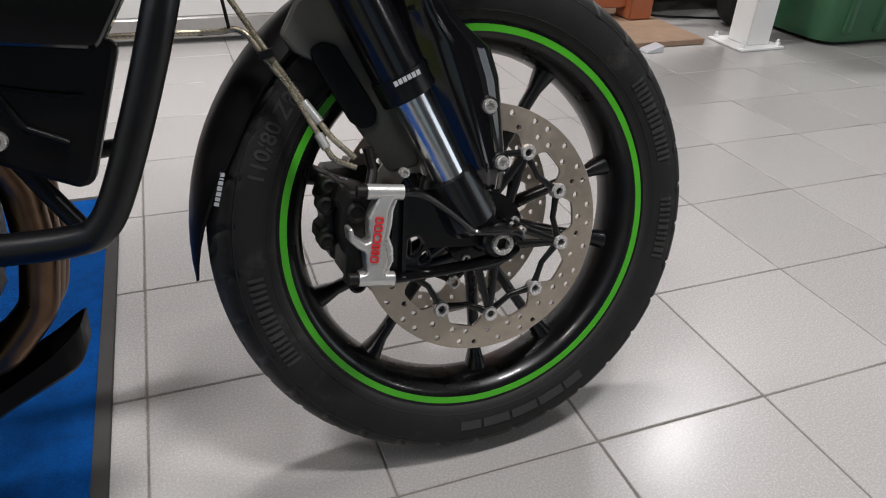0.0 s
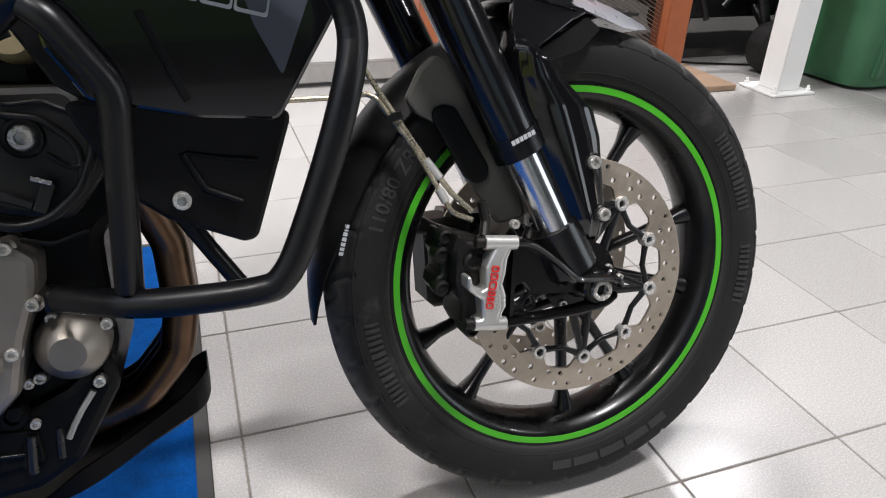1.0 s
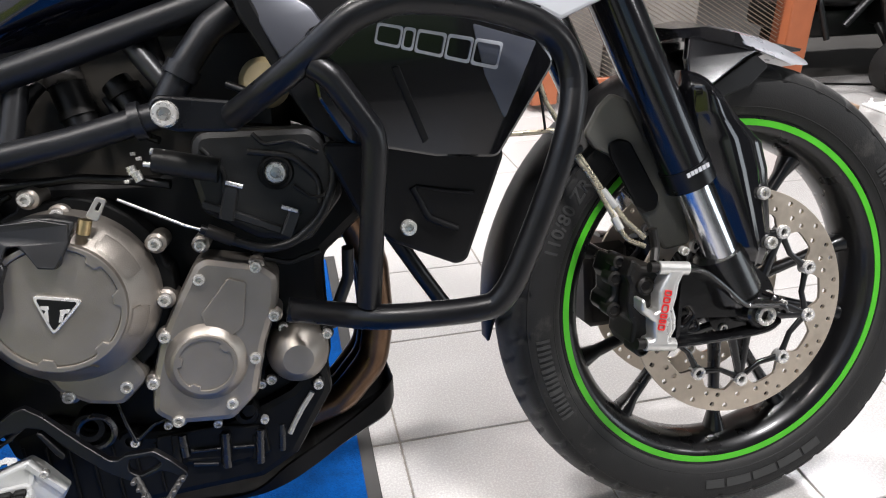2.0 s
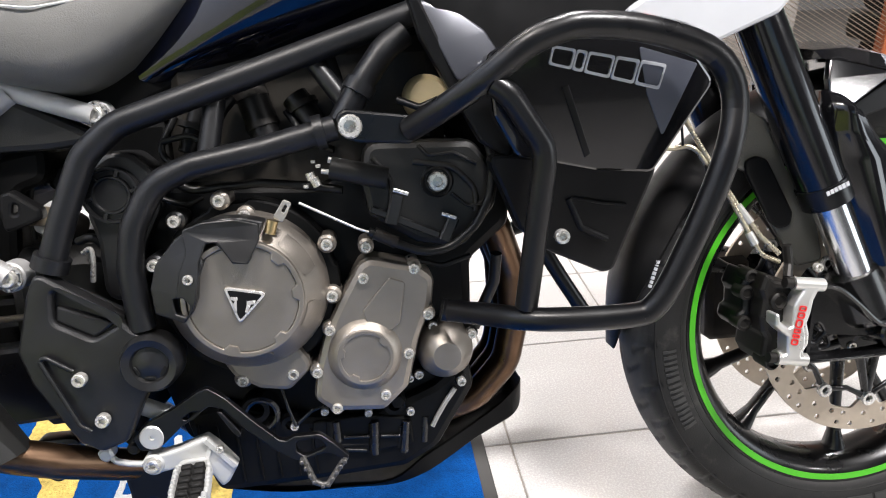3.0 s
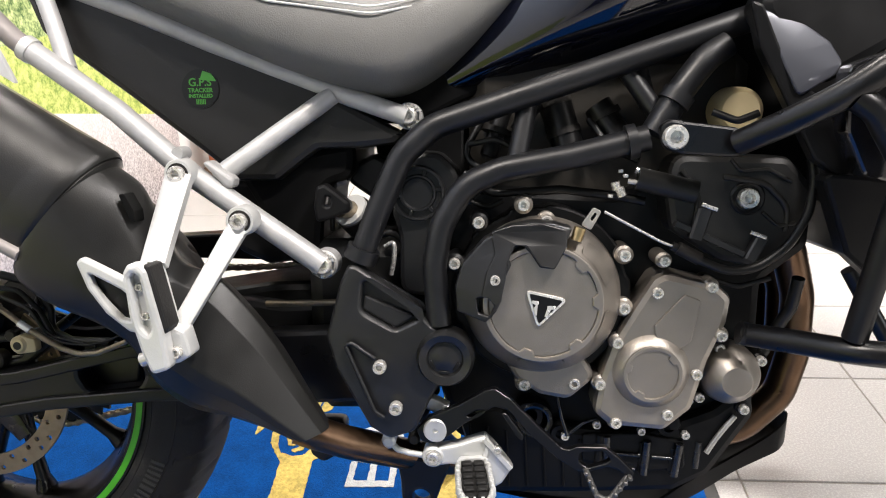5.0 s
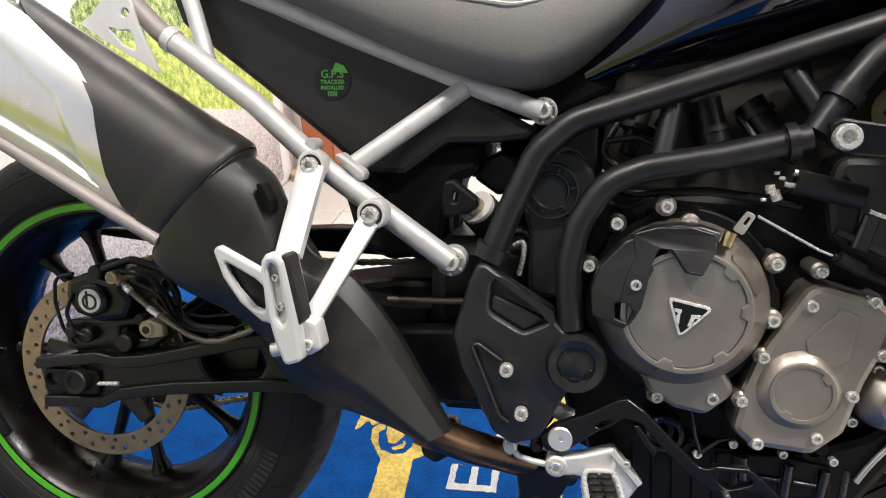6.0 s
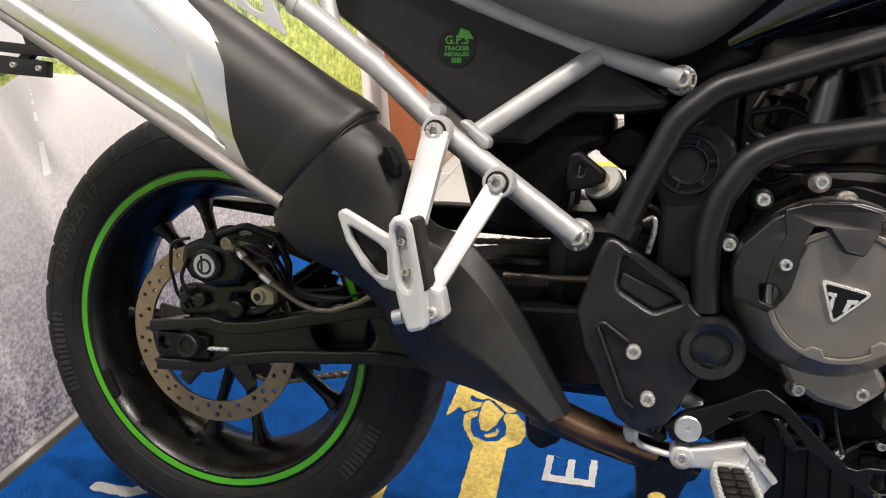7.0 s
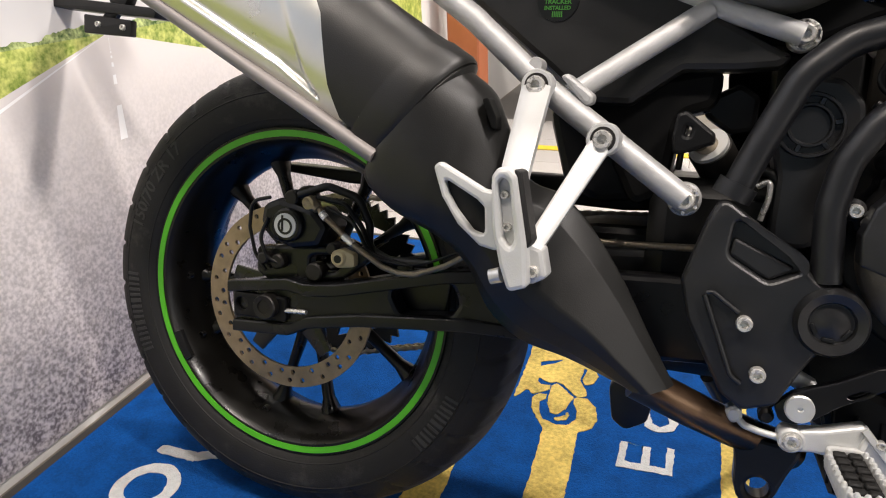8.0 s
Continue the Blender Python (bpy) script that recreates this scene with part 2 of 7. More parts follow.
def tube(pts, r, bend=0.05, sides=14, n=6, r2=None):
    V = fillet([Vector(p) for p in pts], bend, n, closed=False)
    verts, faces = [], []
    tang = [(V[min(i + 1, len(V) - 1)] - V[max(i - 1, 0)]).normalized() for i in range(len(V))]
    up = Vector((0, 1, 0)) if abs(tang[0].y) < 0.9 else Vector((0, 0, 1))
    for i, p in enumerate(V):
        t = tang[i]
        up = (up - t * up.dot(t)).normalized()
        w = t.cross(up)
        rr = r if r2 is None else r + (r2 - r) * i / (len(V) - 1)
        for k in range(sides):
            a = 2 * math.pi * k / sides
            verts.append(p + up * (rr * math.cos(a)) + w * (rr * math.sin(a)))
    for i in range(len(V) - 1):
        for k in range(sides):
            a, b = i * sides + k, i * sides + (k + 1) % sides
            faces.append((a, b, b + sides, a + sides))
    faces.append(tuple(range(sides)))
    faces.append(tuple(range(len(verts) - sides, len(verts))))
    return mesh_of("tube", verts, faces, 50)


def plate(outline, y0, y1, bevel=0.003, holes=(), rnd=0.006, slant=None, res=1):
    """A slab in the bike's side plane from y0 to y1, with rounded corners and edges. slant: (x0, z0, dy/dx, dy/dz)."""
    cu = bpy.data.curves.new("outline", "CURVE")
    cu.dimensions, cu.fill_mode = "2D", "BOTH"
    bevel = min(bevel, abs(y1 - y0) * 0.45)
    for loop, is_hole in [(outline, False)] + [(h, True) for h in holes]:
        pts = fillet([Vector((p[0], p[1])) for p in loop], rnd, 4) if rnd else [Vector((p[0], p[1])) for p in loop]
        sp = cu.splines.new("POLY")
        sp.points.add(len(pts) - 1)
        for q, p in zip(sp.points, pts):
            q.co = (p.x, p.y, 0, 1)
        sp.use_cyclic_u = True
    cu.extrude, cu.bevel_depth, cu.bevel_resolution = abs(y1 - y0) / 2 - bevel, bevel, res
    cu.offset = -bevel
    ob = bpy.data.objects.new("outline", cu)
    me = bpy.data.meshes.new_from_object(ob)
    bpy.data.objects.remove(ob)
    bpy.data.curves.remove(cu)
    mid = (y0 + y1) / 2
    for v in me.vertices:
        x, y, z = v.co
        dy = 0 if slant is None else (x - slant[0]) * slant[2] + (y - slant[1]) * slant[3]
        v.co = (x, mid - z + dy, y)
    b = bmesh.new()
    b.from_mesh(me)
    bmesh.ops.remove_doubles(b, verts=b.verts, dist=0.00005)
    b.to_mesh(me)
    b.free()
    me.materials.clear()
    smooth(me, 14)
    return me


def lathe(profile, cx=0.0, cz=0.0, segs=64, closed=True, sharp=35):
    """Turn a profile of (radius, y) about an axis across the bike."""
    verts, faces = [], []
    n = len(profile)
    for i in range(segs):
        a = 2 * math.pi * i / segs
        for r, y in profile:
            verts.append((cx + r * math.cos(a), y, cz + r * math.sin(a)))
    for i in range(segs):
        j = (i + 1) % segs
        for k in range(n if closed else n - 1):
            l = (k + 1) % n
            faces.append((i * n + k, i * n + l, j * n + l, j * n + k))
    me = mesh_of("lathe", verts, faces, sharp)
    b = bmesh.new()
    b.from_mesh(me)
    bmesh.ops.remove_doubles(b, verts=b.verts, dist=1e-6)
    b.to_mesh(me)
    b.free()
    smooth(me, sharp)
    return me


def disc_solid(r, y0, y1, cx, cz, segs=40, bev=0.003):
    return lathe([(0.0001, y0), (r - bev, y0), (r, y0 + bev if y1 > y0 else y0 - bev), (r, y1), (0.0001, y1)], cx, cz, segs, True)


def round_loop(cx, cz, r, n=120):
    return [(cx + r * math.cos(2 * math.pi * k / n), cz + r * math.sin(2 * math.pi * k / n)) for k in range(n)]


def loft(rings, cap=True, sharp=40):
    n = len(rings[0])
    verts = [v for r in rings for v in r]
    faces = []
    for i in range(len(rings) - 1):
        for k in range(n):
            a, b = i * n + k, i * n + (k + 1) % n
            faces.append((a, b, b + n, a + n))
    if cap:
        faces.append(tuple(range(n)))
        faces.append(tuple(range(len(verts) - n, len(verts))))
    return mesh_of("loft", verts, faces, sharp)


def ring(c, u, v, a, b, n=24, e=2.0):
    """A superellipse of half-sizes a along u and b along v round c."""
    out = []
    for i in range(n):
        t = 2 * math.pi * i / n
        ct, st = math.cos(t), math.sin(t)
        out.append(Vector(c) + Vector(u) * (a * math.copysign(abs(ct) ** (2 / e), ct)) + Vector(v) * (b * math.copysign(abs(st) ** (2 / e), st)))
    return out


def spline(knots, n=6):
    """Smooth values through rows of numbers (Catmull-Rom)."""
    K = [np.array(k, float) for k in knots]
    out = []
    for i in range(len(K) - 1):
        p0, p1, p2, p3 = K[max(i - 1, 0)], K[i], K[i + 1], K[min(i + 2, len(K) - 1)]
        for j in range(n):
            t = j / n
            out.append(0.5 * (2 * p1 + (p2 - p0) * t + (2 * p0 - 5 * p1 + 4 * p2 - p3) * t ** 2 + (3 * p1 - p0 - 3 * p2 + p3) * t ** 3))
    out.append(K[-1])
    return out


def box(x0, x1, y0, y1, z0, z1, bev=0.003, seg=1):
    b = bmesh.new()
    bmesh.ops.create_cube(b, size=1, matrix=Matrix.LocRotScale(((x0 + x1) / 2, (y0 + y1) / 2, (z0 + z1) / 2), None, (abs(x1 - x0), abs(y1 - y0), abs(z1 - z0))))
    if bev:
        bmesh.ops.bevel(b, geom=b.edges[:], offset=bev, segments=seg, affect="EDGES", profile=0.5)
    me = bpy.data.meshes.new("box")
    b.to_mesh(me)
    b.free()
    smooth(me, 40)
    return me


def moved(me, m):
    me.transform(m)
    return me


def beam(a, b, w, h, w2=None, h2=None, across=(0, 1, 0), bev=0.003):
    """A tapered bar from a to b, w wide across and h high."""
    a, b = Vector(a), Vector(b)
    t = (b - a).normalized()
    s = Vector(across)
    s = (s - t * s.dot(t)).normalized()
    q = t.cross(s)
    w2, h2 = w2 or w, h2 or h
    rings = []
    for p, ww, hh in ((a, w, h), (b, w2, h2)):
        rings.append([p + s * (ww / 2 * i) + q * (hh / 2 * j) for i, j in ((-0.7, -1), (0.7, -1), (1, -0.7), (1, 0.7), (0.7, 1), (-0.7, 1), (-1, 0.7), (-1, -0.7))])
    return loft(rings, True, 50)


def text_mesh(txt, size, depth=0.0006, bold=0.0, align="CENTER"):
    cu = bpy.data.curves.new("text", "FONT")
    cu.body, cu.size, cu.extrude, cu.offset, cu.align_x, cu.align_y = txt, size, depth, bold, align, "CENTER"
    cu.resolution_u = 3
    ob = bpy.data.objects.new("text", cu)
    me = bpy.data.meshes.new_from_object(ob)
    bpy.data.objects.remove(ob)
    bpy.data.curves.remove(cu)
    me.materials.clear()
    return me


BOLT = {}


def bolt(x, y, z, r, parent, material=None, name="bolt", socket=True):
    """A button-head screw whose head faces the bike's right side."""
    key = (round(r, 4), socket, material.name if material else "")
    if key not in BOLT:
        h = r * 0.7
        prof = [(0.0001, 0.004), (r * 0.97, 0.004), (r, -h * 0.35), (r * 0.93, -h * 0.85), (r * 0.84, -h)]
        prof += [(r * 0.52, -h * 0.97), (r * 0.47, -h * 0.1), (0.0001, -h * 0.05)] if socket else [(0.0001, -h * 1.05)]
        BOLT[key] = lathe(prof, 0, 0, 18, True, 25)
        BOLT[key].materials.append(material or M_STEEL)
    ob = new(name, BOLT[key])
    ob.location = (x, y, z)
    ob.parent = parent
    return ob


def flange_bolt(x, y, z, r, parent):
    """A bright socket screw on a broad flange with scalloped cut-outs."""
    rim = []
    for k in range(60):
        a = 2 * math.pi * k / 60
        rim.append((r * (1 - 0.07 * max(0.0, math.cos(6 * a))) * math.cos(a), r * (1 - 0.07 * max(0.0, math.cos(6 * a))) * math.sin(a)))
    head = lathe([(0.0001, 0.0), (r * 0.74, 0.0), (r * 0.72, -0.0030), (r * 0.62, -0.0062), (r * 0.54, -0.0070), (r * 0.36, -0.0066), (r * 0.32, -0.0020), (0.0001, -0.0020)], 0, 0, 24, True, 25)
    holes = [round_loop(r * 0.85 * math.cos(radians(60 * k + 30)), r * 0.85 * math.sin(radians(60 * k + 30)), r * 0.085, 8) for k in range(6)]
    ob = part("bolt", join("bolt", [plate(rim, -0.0022, 0.003, 0.0006, holes, rnd=0), head], 25), M_STEEL, parent)
    ob.location = (x, y, z)
    return ob


# ---- the motorcycle: x ahead, y to its left, z up in its own leaning plane ----
LEAN = -15.0
bike = thing("motorcycle", "black adventure motorcycle leaning on its stand over a blue rug", "motorcycle",
             pose(0, -0.0831, 0.0017, LEAN, 0, 0))
FX, FZ = 1.56, 0.333
RX, RZ = 0.0, 0.321


# wheels
def tyre(cx, cz, section, crown_w, slots, seed):
    """A tyre turned from half its section, with slanted tread grooves pressed in."""
    half = spline(section, 5)
    prof = [(r, y) for r, y in half] + [(r, -y) for r, y in reversed(half[:-1])]
    segs = 540
    verts, faces = [], []
    n = len(prof)
    rmax = max(p[0] for p in prof)
    for i in range(segs):
        a = 2 * math.pi * i / segs
        for r, y in prof:
            d = 0.0
            if r > rmax - 0.045:
                s = abs(y) / crown_w
                for ph, lo, hi, k in ((0.0, 0.12, 0.62, 0.55), (0.5, 0.45, 0.98, 0.35)):
                    q = (a * slots / (2 * math.pi) + ph + k * s + (0.25 if y > 0 else 0)) % 1.0
                    if lo < s < hi and q < 0.14:
                        d = 0.0035
            verts.append((cx + (r - d) * math.cos(a), y, cz + (r - d) * math.sin(a)))
    for i in range(segs):
        j = (i + 1) % segs
        for k in range(n - 1):
            faces.append((i * n + k, i * n + k + 1, j * n + k + 1, j * n + k))
    return mesh_of("tyre", verts, faces, 60)


def on_sidewall(me, cx, cz, r, mid, yf, flip=False):
    """Bend flat writing round the axle at radius r, centred on the angle mid, onto the sidewall y = yf(radius)."""
    for v in me.vertices:
        x, y, z = v.co
        if flip:
            x, y = -x, -y
        rr = r + y
        a = radians(mid) - x / r
        v.co = (cx + rr * math.cos(a), yf(rr) - 0.0008 - z, cz + rr * math.sin(a))
    b = bmesh.new()
    b.from_mesh(me)
    bmesh.ops.recalc_face_normals(b, faces=b.faces)
    b.to_mesh(me)
    b.free()
    return me


def bar_word(widths, height, gap=0.0035, thick=0.0012):
    """Plain blocks in place of a word that is a brand: one small mesh for each block."""
    out = []
    x = -(sum(widths) + gap * (len(widths) - 1)) / 2
    for w in widths:
        b = bmesh.new()
        vs = []
        for zz in (0, thick):
            for px_, py_ in ((x, -height / 2), (x + w, -height / 2), (x + w, height / 2), (x, height / 2)):
                vs.append(b.verts.new((px_, py_, zz)))
        for f in ((3, 2, 1, 0), (4, 5, 6, 7), (0, 1, 5, 4), (1, 2, 6, 5), (2, 3, 7, 6), (3, 0, 4, 7)):
            b.faces.new([vs[i] for i in f])
        bmesh.ops.subdivide_edges(b, edges=b.edges[:], cuts=2, use_grid_fill=True)
        me = bpy.data.meshes.new("bar")
        b.to_mesh(me)
        b.free()
        out.append(me)
        x += w + gap
    return out


def frame_word(widths, height, gap=0.0035, stroke=0.0022, thick=0.0012):
    """Plain hollow blocks in place of a word that is a brand: one small mesh for each block."""
    out = []
    x = -(sum(widths) + gap * (len(widths) - 1)) / 2
    for w in widths:
        e = min(stroke, w * 0.36)
        loops = []
        for px_, pe in ((x, 0.0), (x + e, e)):
            loops.append([tuple(q) for q in fillet([Vector((a, b)) for a, b in ((px_, -height / 2 + pe), (x + w - pe, -height / 2 + pe), (x + w - pe, height / 2 - pe), (px_, height / 2 - pe))], max(0.0004, w * 0.3 - pe * 0.5), 3)])
        n = len(loops[0])
        vs = [(a, b, zz) for zz in (0, thick) for lp in loops for a, b in lp]
        fs = []
        for k in range(n):
            m = (k + 1) % n
            fs += [(2 * n + k, 2 * n + m, 3 * n + m, 3 * n + k), (k, m, 2 * n + m, 2 * n + k), (n + m, n + k, 3 * n + k, 3 * n + m)]
        me = bpy.data.meshes.new("block")
        me.from_pydata(vs, [], fs)
        out.append(me)
        x += w + gap
    return out


def bars(name, meshes, material, parent, label="", m=None):
    for me in meshes:
        ob = part(name, me, material, parent, label)
        if m is not None:
            ob.matrix_basis = m


def spoked_rim(cx, cz, prof, r_hub, w_hub, r_rim, base, half_rim, half_hub, sw):
    spokes = []
    meshes = [lathe(prof, cx, cz, 96), lathe([(0.018, -w_hub), (r_hub * 0.7, -w_hub), (r_hub, -w_hub * 0.6), (r_hub, w_hub * 0.6), (r_hub * 0.7, w_hub), (0.018, w_hub)], cx, cz, 40)]
    for k in range(5):
        for s in (-1, 1):
            a1, a0 = radians(base + 72 * k + s * half_rim), radians(base + 72 * k + s * half_hub)
            pts = []
            for u in (0.0, 0.3, 0.6, 0.85, 1.0):
                r = r_hub * 0.8 + (r_rim - r_hub * 0.8) * u
                p = Vector((cx + r_hub * 0.8 * math.cos(a0), 0, cz + r_hub * 0.8 * math.sin(a0))).lerp(Vector((cx + r_rim * math.cos(a1), 0, cz + r_rim * math.sin(a1))), u)
                pts.append((p, sw * (1.25, 0.95, 0.85, 0.95, 1.7)[int(u * 4 + 0.5)] if u != 0.85 else sw))
            d = (pts[-1][0] - pts[0][0]).normalized()
            q = Vector((-d.z, 0, d.x))
            rings = [ring(p, q, (0, 1, 0), w, w * 1.25, 10, 2.6) for p, w in pts]
            spokes.append(loft(rings, True, 50))
    return meshes, spokes


F_PROF = [(0.2565, -0.041), (0.255, -0.0445), (0.240, -0.0435), (0.233, -0.038), (0.227, -0.030), (0.221, -0.017), (0.219, 0), (0.221, 0.017), (0.227, 0.030), (0.233, 0.038), (0.240, 0.0435), (0.255, 0.0445), (0.2565, 0.041), (0.248, 0.03), (0.236, 0.015), (0.236, -0.015), (0.248, -0.03)]
(rim_me, hub_me), spoke_mes = spoked_rim(FX, FZ, F_PROF, 0.05, 0.06, 0.222, -1.5, 14.5, 7, 0.0085)
front_wheel = part("front_wheel", rim_me, M_RIM, bike, "satin black cast wheel with paired spokes")
part("hub", hub_me, M_RIM, front_wheel)
for me in spoke_mes:
    part("spoke", me, M_RIM, front_wheel)
F_SEC = [(0.2545, -0.0425), (0.2600, -0.0475), (0.2720, -0.0535), (0.2880, -0.0560), (0.3040, -0.0535), (0.3160, -0.0450), (0.3245, -0.0310), (0.3290, -0.0150), (0.3305, 0.0)]
part("tyre", tyre(FX, FZ, F_SEC, 0.055, 34, 1), M_TYRE, front_wheel, "black road tyre with raised sidewall lettering")
part("rim_stripe", lathe([(0.2425, -0.0432), (0.2425, -0.0447), (0.2510, -0.0453), (0.2510, -0.0440)], FX, FZ, 128), M_GREEN, front_wheel, "bright green rim tape")


def f_side(r):
    return float(np.interp(r, [s[0] for s in F_SEC], [s[1] for s in F_SEC]))


R_SEC = [(0.2290, -0.0640), (0.2350, -0.0690), (0.2450, -0.0735), (0.2580, -0.0755), (0.2750, -0.0745), (0.2930, -0.0665), (0.3065, -0.0515), (0.3165, -0.0300), (0.3210, -0.0120), (0.3225, 0.0)]


def r_side(r):
    return float(np.interp(r, [s[0] for s in R_SEC], [s[1] for s in R_SEC]))


STROKES = [0.0042, 0.0030, 0.0042, 0.0034, 0.0042, 0.0060, 0.0038, 0.0034, 0.0042, 0.0056, 0.0038, 0.0042, 0.0034, 0.0042, 0.0038]
part("tyre_size_mark", on_sidewall(text_mesh("110/80 ZR", 0.026, 0.0006, 0.0004), FX, FZ, 0.285, 150, f_side), M_LETTER, front_wheel, "raised tyre size marking")
for mid, ws, h, r in ((196, STROKES, 0.019, 0.285), (24, STROKES, 0.019, 0.285),
                      (-8, STROKES[:11], 0.017, 0.285), (-78, [0.03, 0.04, 0.04, 0.04, 0.03], 0.012, 0.282)):
    bars("sidewall_mark", [on_sidewall(me, FX, FZ, r, mid, f_side) for me in bar_word(ws, h, 0.0042)], M_LETTER, front_wheel)


for wheel, cx, cz, side, radii in ((front_wheel, FX, FZ, f_side, (0.2665, 0.305)),):
    for r in radii:
        part("sidewall_rib", lathe([(r - 0.0016, side(r - 0.0016)), (r, side(r) - 0.0011), (r + 0.0016, side(r + 0.0016))], cx, cz, 128, False), M_RUBBER, wheel)


def brake_disc(cx, cz, y, r_out, r_in, tab, n_tab, phase, rows, n_hole, r_hole, thick=0.0048):
    outer = [(cx + r_out * math.cos(2 * math.pi * i / 120), cz + r_out * math.sin(2 * math.pi * i / 120)) for i in range(120)]
    inner = []
    for i in range(160):
        a = 2 * math.pi * i / 160
        q = 0.0
        if tab:
            ph = ((math.degrees(a) - phase) % (360 / n_tab)) / (360 / n_tab)
            ph = min(ph, 1 - ph)
            q = tab * max(0.0, 1 - (ph / 0.28) ** 2)
        inner.append((cx + (r_in - q) * math.cos(a), cz + (r_in - q) * math.sin(a)))
    holes = [inner]
    for row, rr in enumerate(rows):
        for k in range(n_hole):
            a = 2 * math.pi * (k + 0.5 * row + 0.17 * math.sin(k * 2.1)) / n_hole
            hx, hz = cx + rr * math.cos(a), cz + rr * math.sin(a)
            holes.append([(hx + r_hole * math.cos(2 * math.pi * j / 8), hz + r_hole * math.sin(2 * math.pi * j / 8)) for j in range(8)])
    return plate(outer, y - thick / 2, y + thick / 2, 0.0006, holes, rnd=0)


def disc_carrier(cx, cz, y, r_hub, r_bob, n, phase):
    ms = [lathe([(0.026, y - 0.006), (r_hub, y - 0.005), (r_hub, y + 0.005), (0.026, y + 0.006)], cx, cz, 40)]
    for k in range(n):
        a, a2 = radians(phase + 360 / n * k), radians(phase + 360 / n * (k + 1))
        P = Vector((cx + r_bob * math.cos(a), y, cz + r_bob * math.sin(a)))
        P2 = Vector((cx + r_bob * math.cos(a2), y, cz + r_bob * math.sin(a2)))
        mid = (P + P2) / 2
        mid += (Vector((cx, y, cz)) - mid) * 0.07
        ms.append(loft([ring(q, (0, 1, 0), (Vector((cx, y, cz)) - q).normalized(), 0.0032, w, 10, 3) for q, w in ((P, 0.0065), (P.lerp(mid, 0.55), 0.0042), (mid, 0.0038), (P2.lerp(mid, 0.55), 0.0042), (P2, 0.0065))], True, 50))
        if k % 2 == 0:
            for turn in (-15, 15):
                h_ = radians(phase + 360 / n * k + turn)
                H = Vector((cx + r_hub * 0.9 * math.cos(h_), y, cz + r_hub * 0.9 * math.sin(h_)))
                ms.append(beam(P, H, 0.0065, 0.0085, 0.008, 0.0115))
    return ms


for side in (-1, 1):
    yd = side * 0.066
    part("brake_disc", brake_disc(FX, FZ, yd, 0.160, 0.128, 0.018, 10, -16, (0.136, 0.151), 32, 0.0036), M_DISC, front_wheel, "drilled floating brake disc in brushed steel")
    hub_ring, *arms = disc_carrier(FX, FZ, yd + side * 0.001, 0.052, 0.112, 10, -16)
    part("disc_carrier", hub_ring, M_RIM, front_wheel, "black spider carrier of the brake disc")
    for me in arms:
        part("carrier_arm", me, M_RIM, front_wheel)
    for k in range(10):
        a = radians(-16 + 36 * k)
        bx, bz = FX + 0.113 * math.cos(a), FZ + 0.113 * math.sin(a)
        part("bobbin", lathe([(0.0046, yd - 0.0062), (0.0056, yd - 0.0082), (0.0090, yd - 0.0082), (0.0102, yd - 0.006), (0.0102, yd + 0.006), (0.0046, yd + 0.006)], bx, bz, 20), M_BOBBIN, front_wheel)
    for k in range(5):
        a = radians(12 + 72 * k)
        if side < 0:
            bolt(FX + 0.042 * math.cos(a), yd - 0.006, FZ + 0.042 * math.sin(a), 0.0062, front_wheel)

RIMR = [(0.2305, -0.064), (0.229, -0.0675), (0.214, -0.0665), (0.208, -0.060), (0.203, -0.045), (0.196, -0.030), (0.187, -0.012), (0.186, 0), (0.187, 0.012), (0.196, 0.030), (0.203, 0.045), (0.208, 0.060), (0.214, 0.0665), (0.229, 0.0675), (0.2305, 0.064), (0.222, 0.045), (0.210, 0.02), (0.210, -0.02), (0.222, -0.045)]
(rim_me, hub_me), spoke_mes = spoked_rim(RX, RZ, RIMR, 0.058, 0.06, 0.19, 122, 13, 8, 0.0082)
rear_wheel = part("rear_wheel", rim_me, M_RIMDUST, bike, "satin black cast wheel, dusty inside")
part("hub", hub_me, M_RIMDUST, rear_wheel)
for me in spoke_mes:
    part("spoke", me, M_RIMDUST, rear_wheel)
part("tyre", tyre(RX, RZ, R_SEC, 0.075, 30, 2), M_TYRE, rear_wheel, "wide black road tyre with scuffed sidewall")
part("rim_stripe", lathe([(0.2175, -0.0662), (0.2175, -0.0677), (0.2260, -0.0683), (0.2260, -0.0670)], RX, RZ, 128), M_GREEN, rear_wheel, "bright green rim tape")
part("tyre_size_mark", on_sidewall(text_mesh("150/70 ZR 17", 0.026, 0.0006, 0.0004), RX, RZ, 0.264, 148, r_side), M_LETTER, rear_wheel, "raised tyre size marking")
for mid, ws, h in ((192, STROKES, 0.019), (-32, STROKES[:11], 0.019), (60, STROKES[:6], 0.015)):
    bars("sidewall_mark", [on_sidewall(me, RX, RZ, 0.264, mid, r_side) for me in bar_word(ws, h, 0.0042)], M_LETTER, rear_wheel)
for r in (0.2405, 0.2755, 0.283):
    part("sidewall_rib", lathe([(r - 0.0016, r_side(r - 0.0016)), (r, r_side(r) - 0.0011), (r + 0.0016, r_side(r + 0.0016))], RX, RZ, 128, False), M_RUBBER, rear_wheel)
part("brake_disc", brake_disc(RX, RZ, -0.072, 0.1275, 0.0985, 0.0, 5, 20, (0.106, 0.118), 26, 0.0034), M_RUST, rear_wheel, "drilled rear brake disc filmed with brown rust")
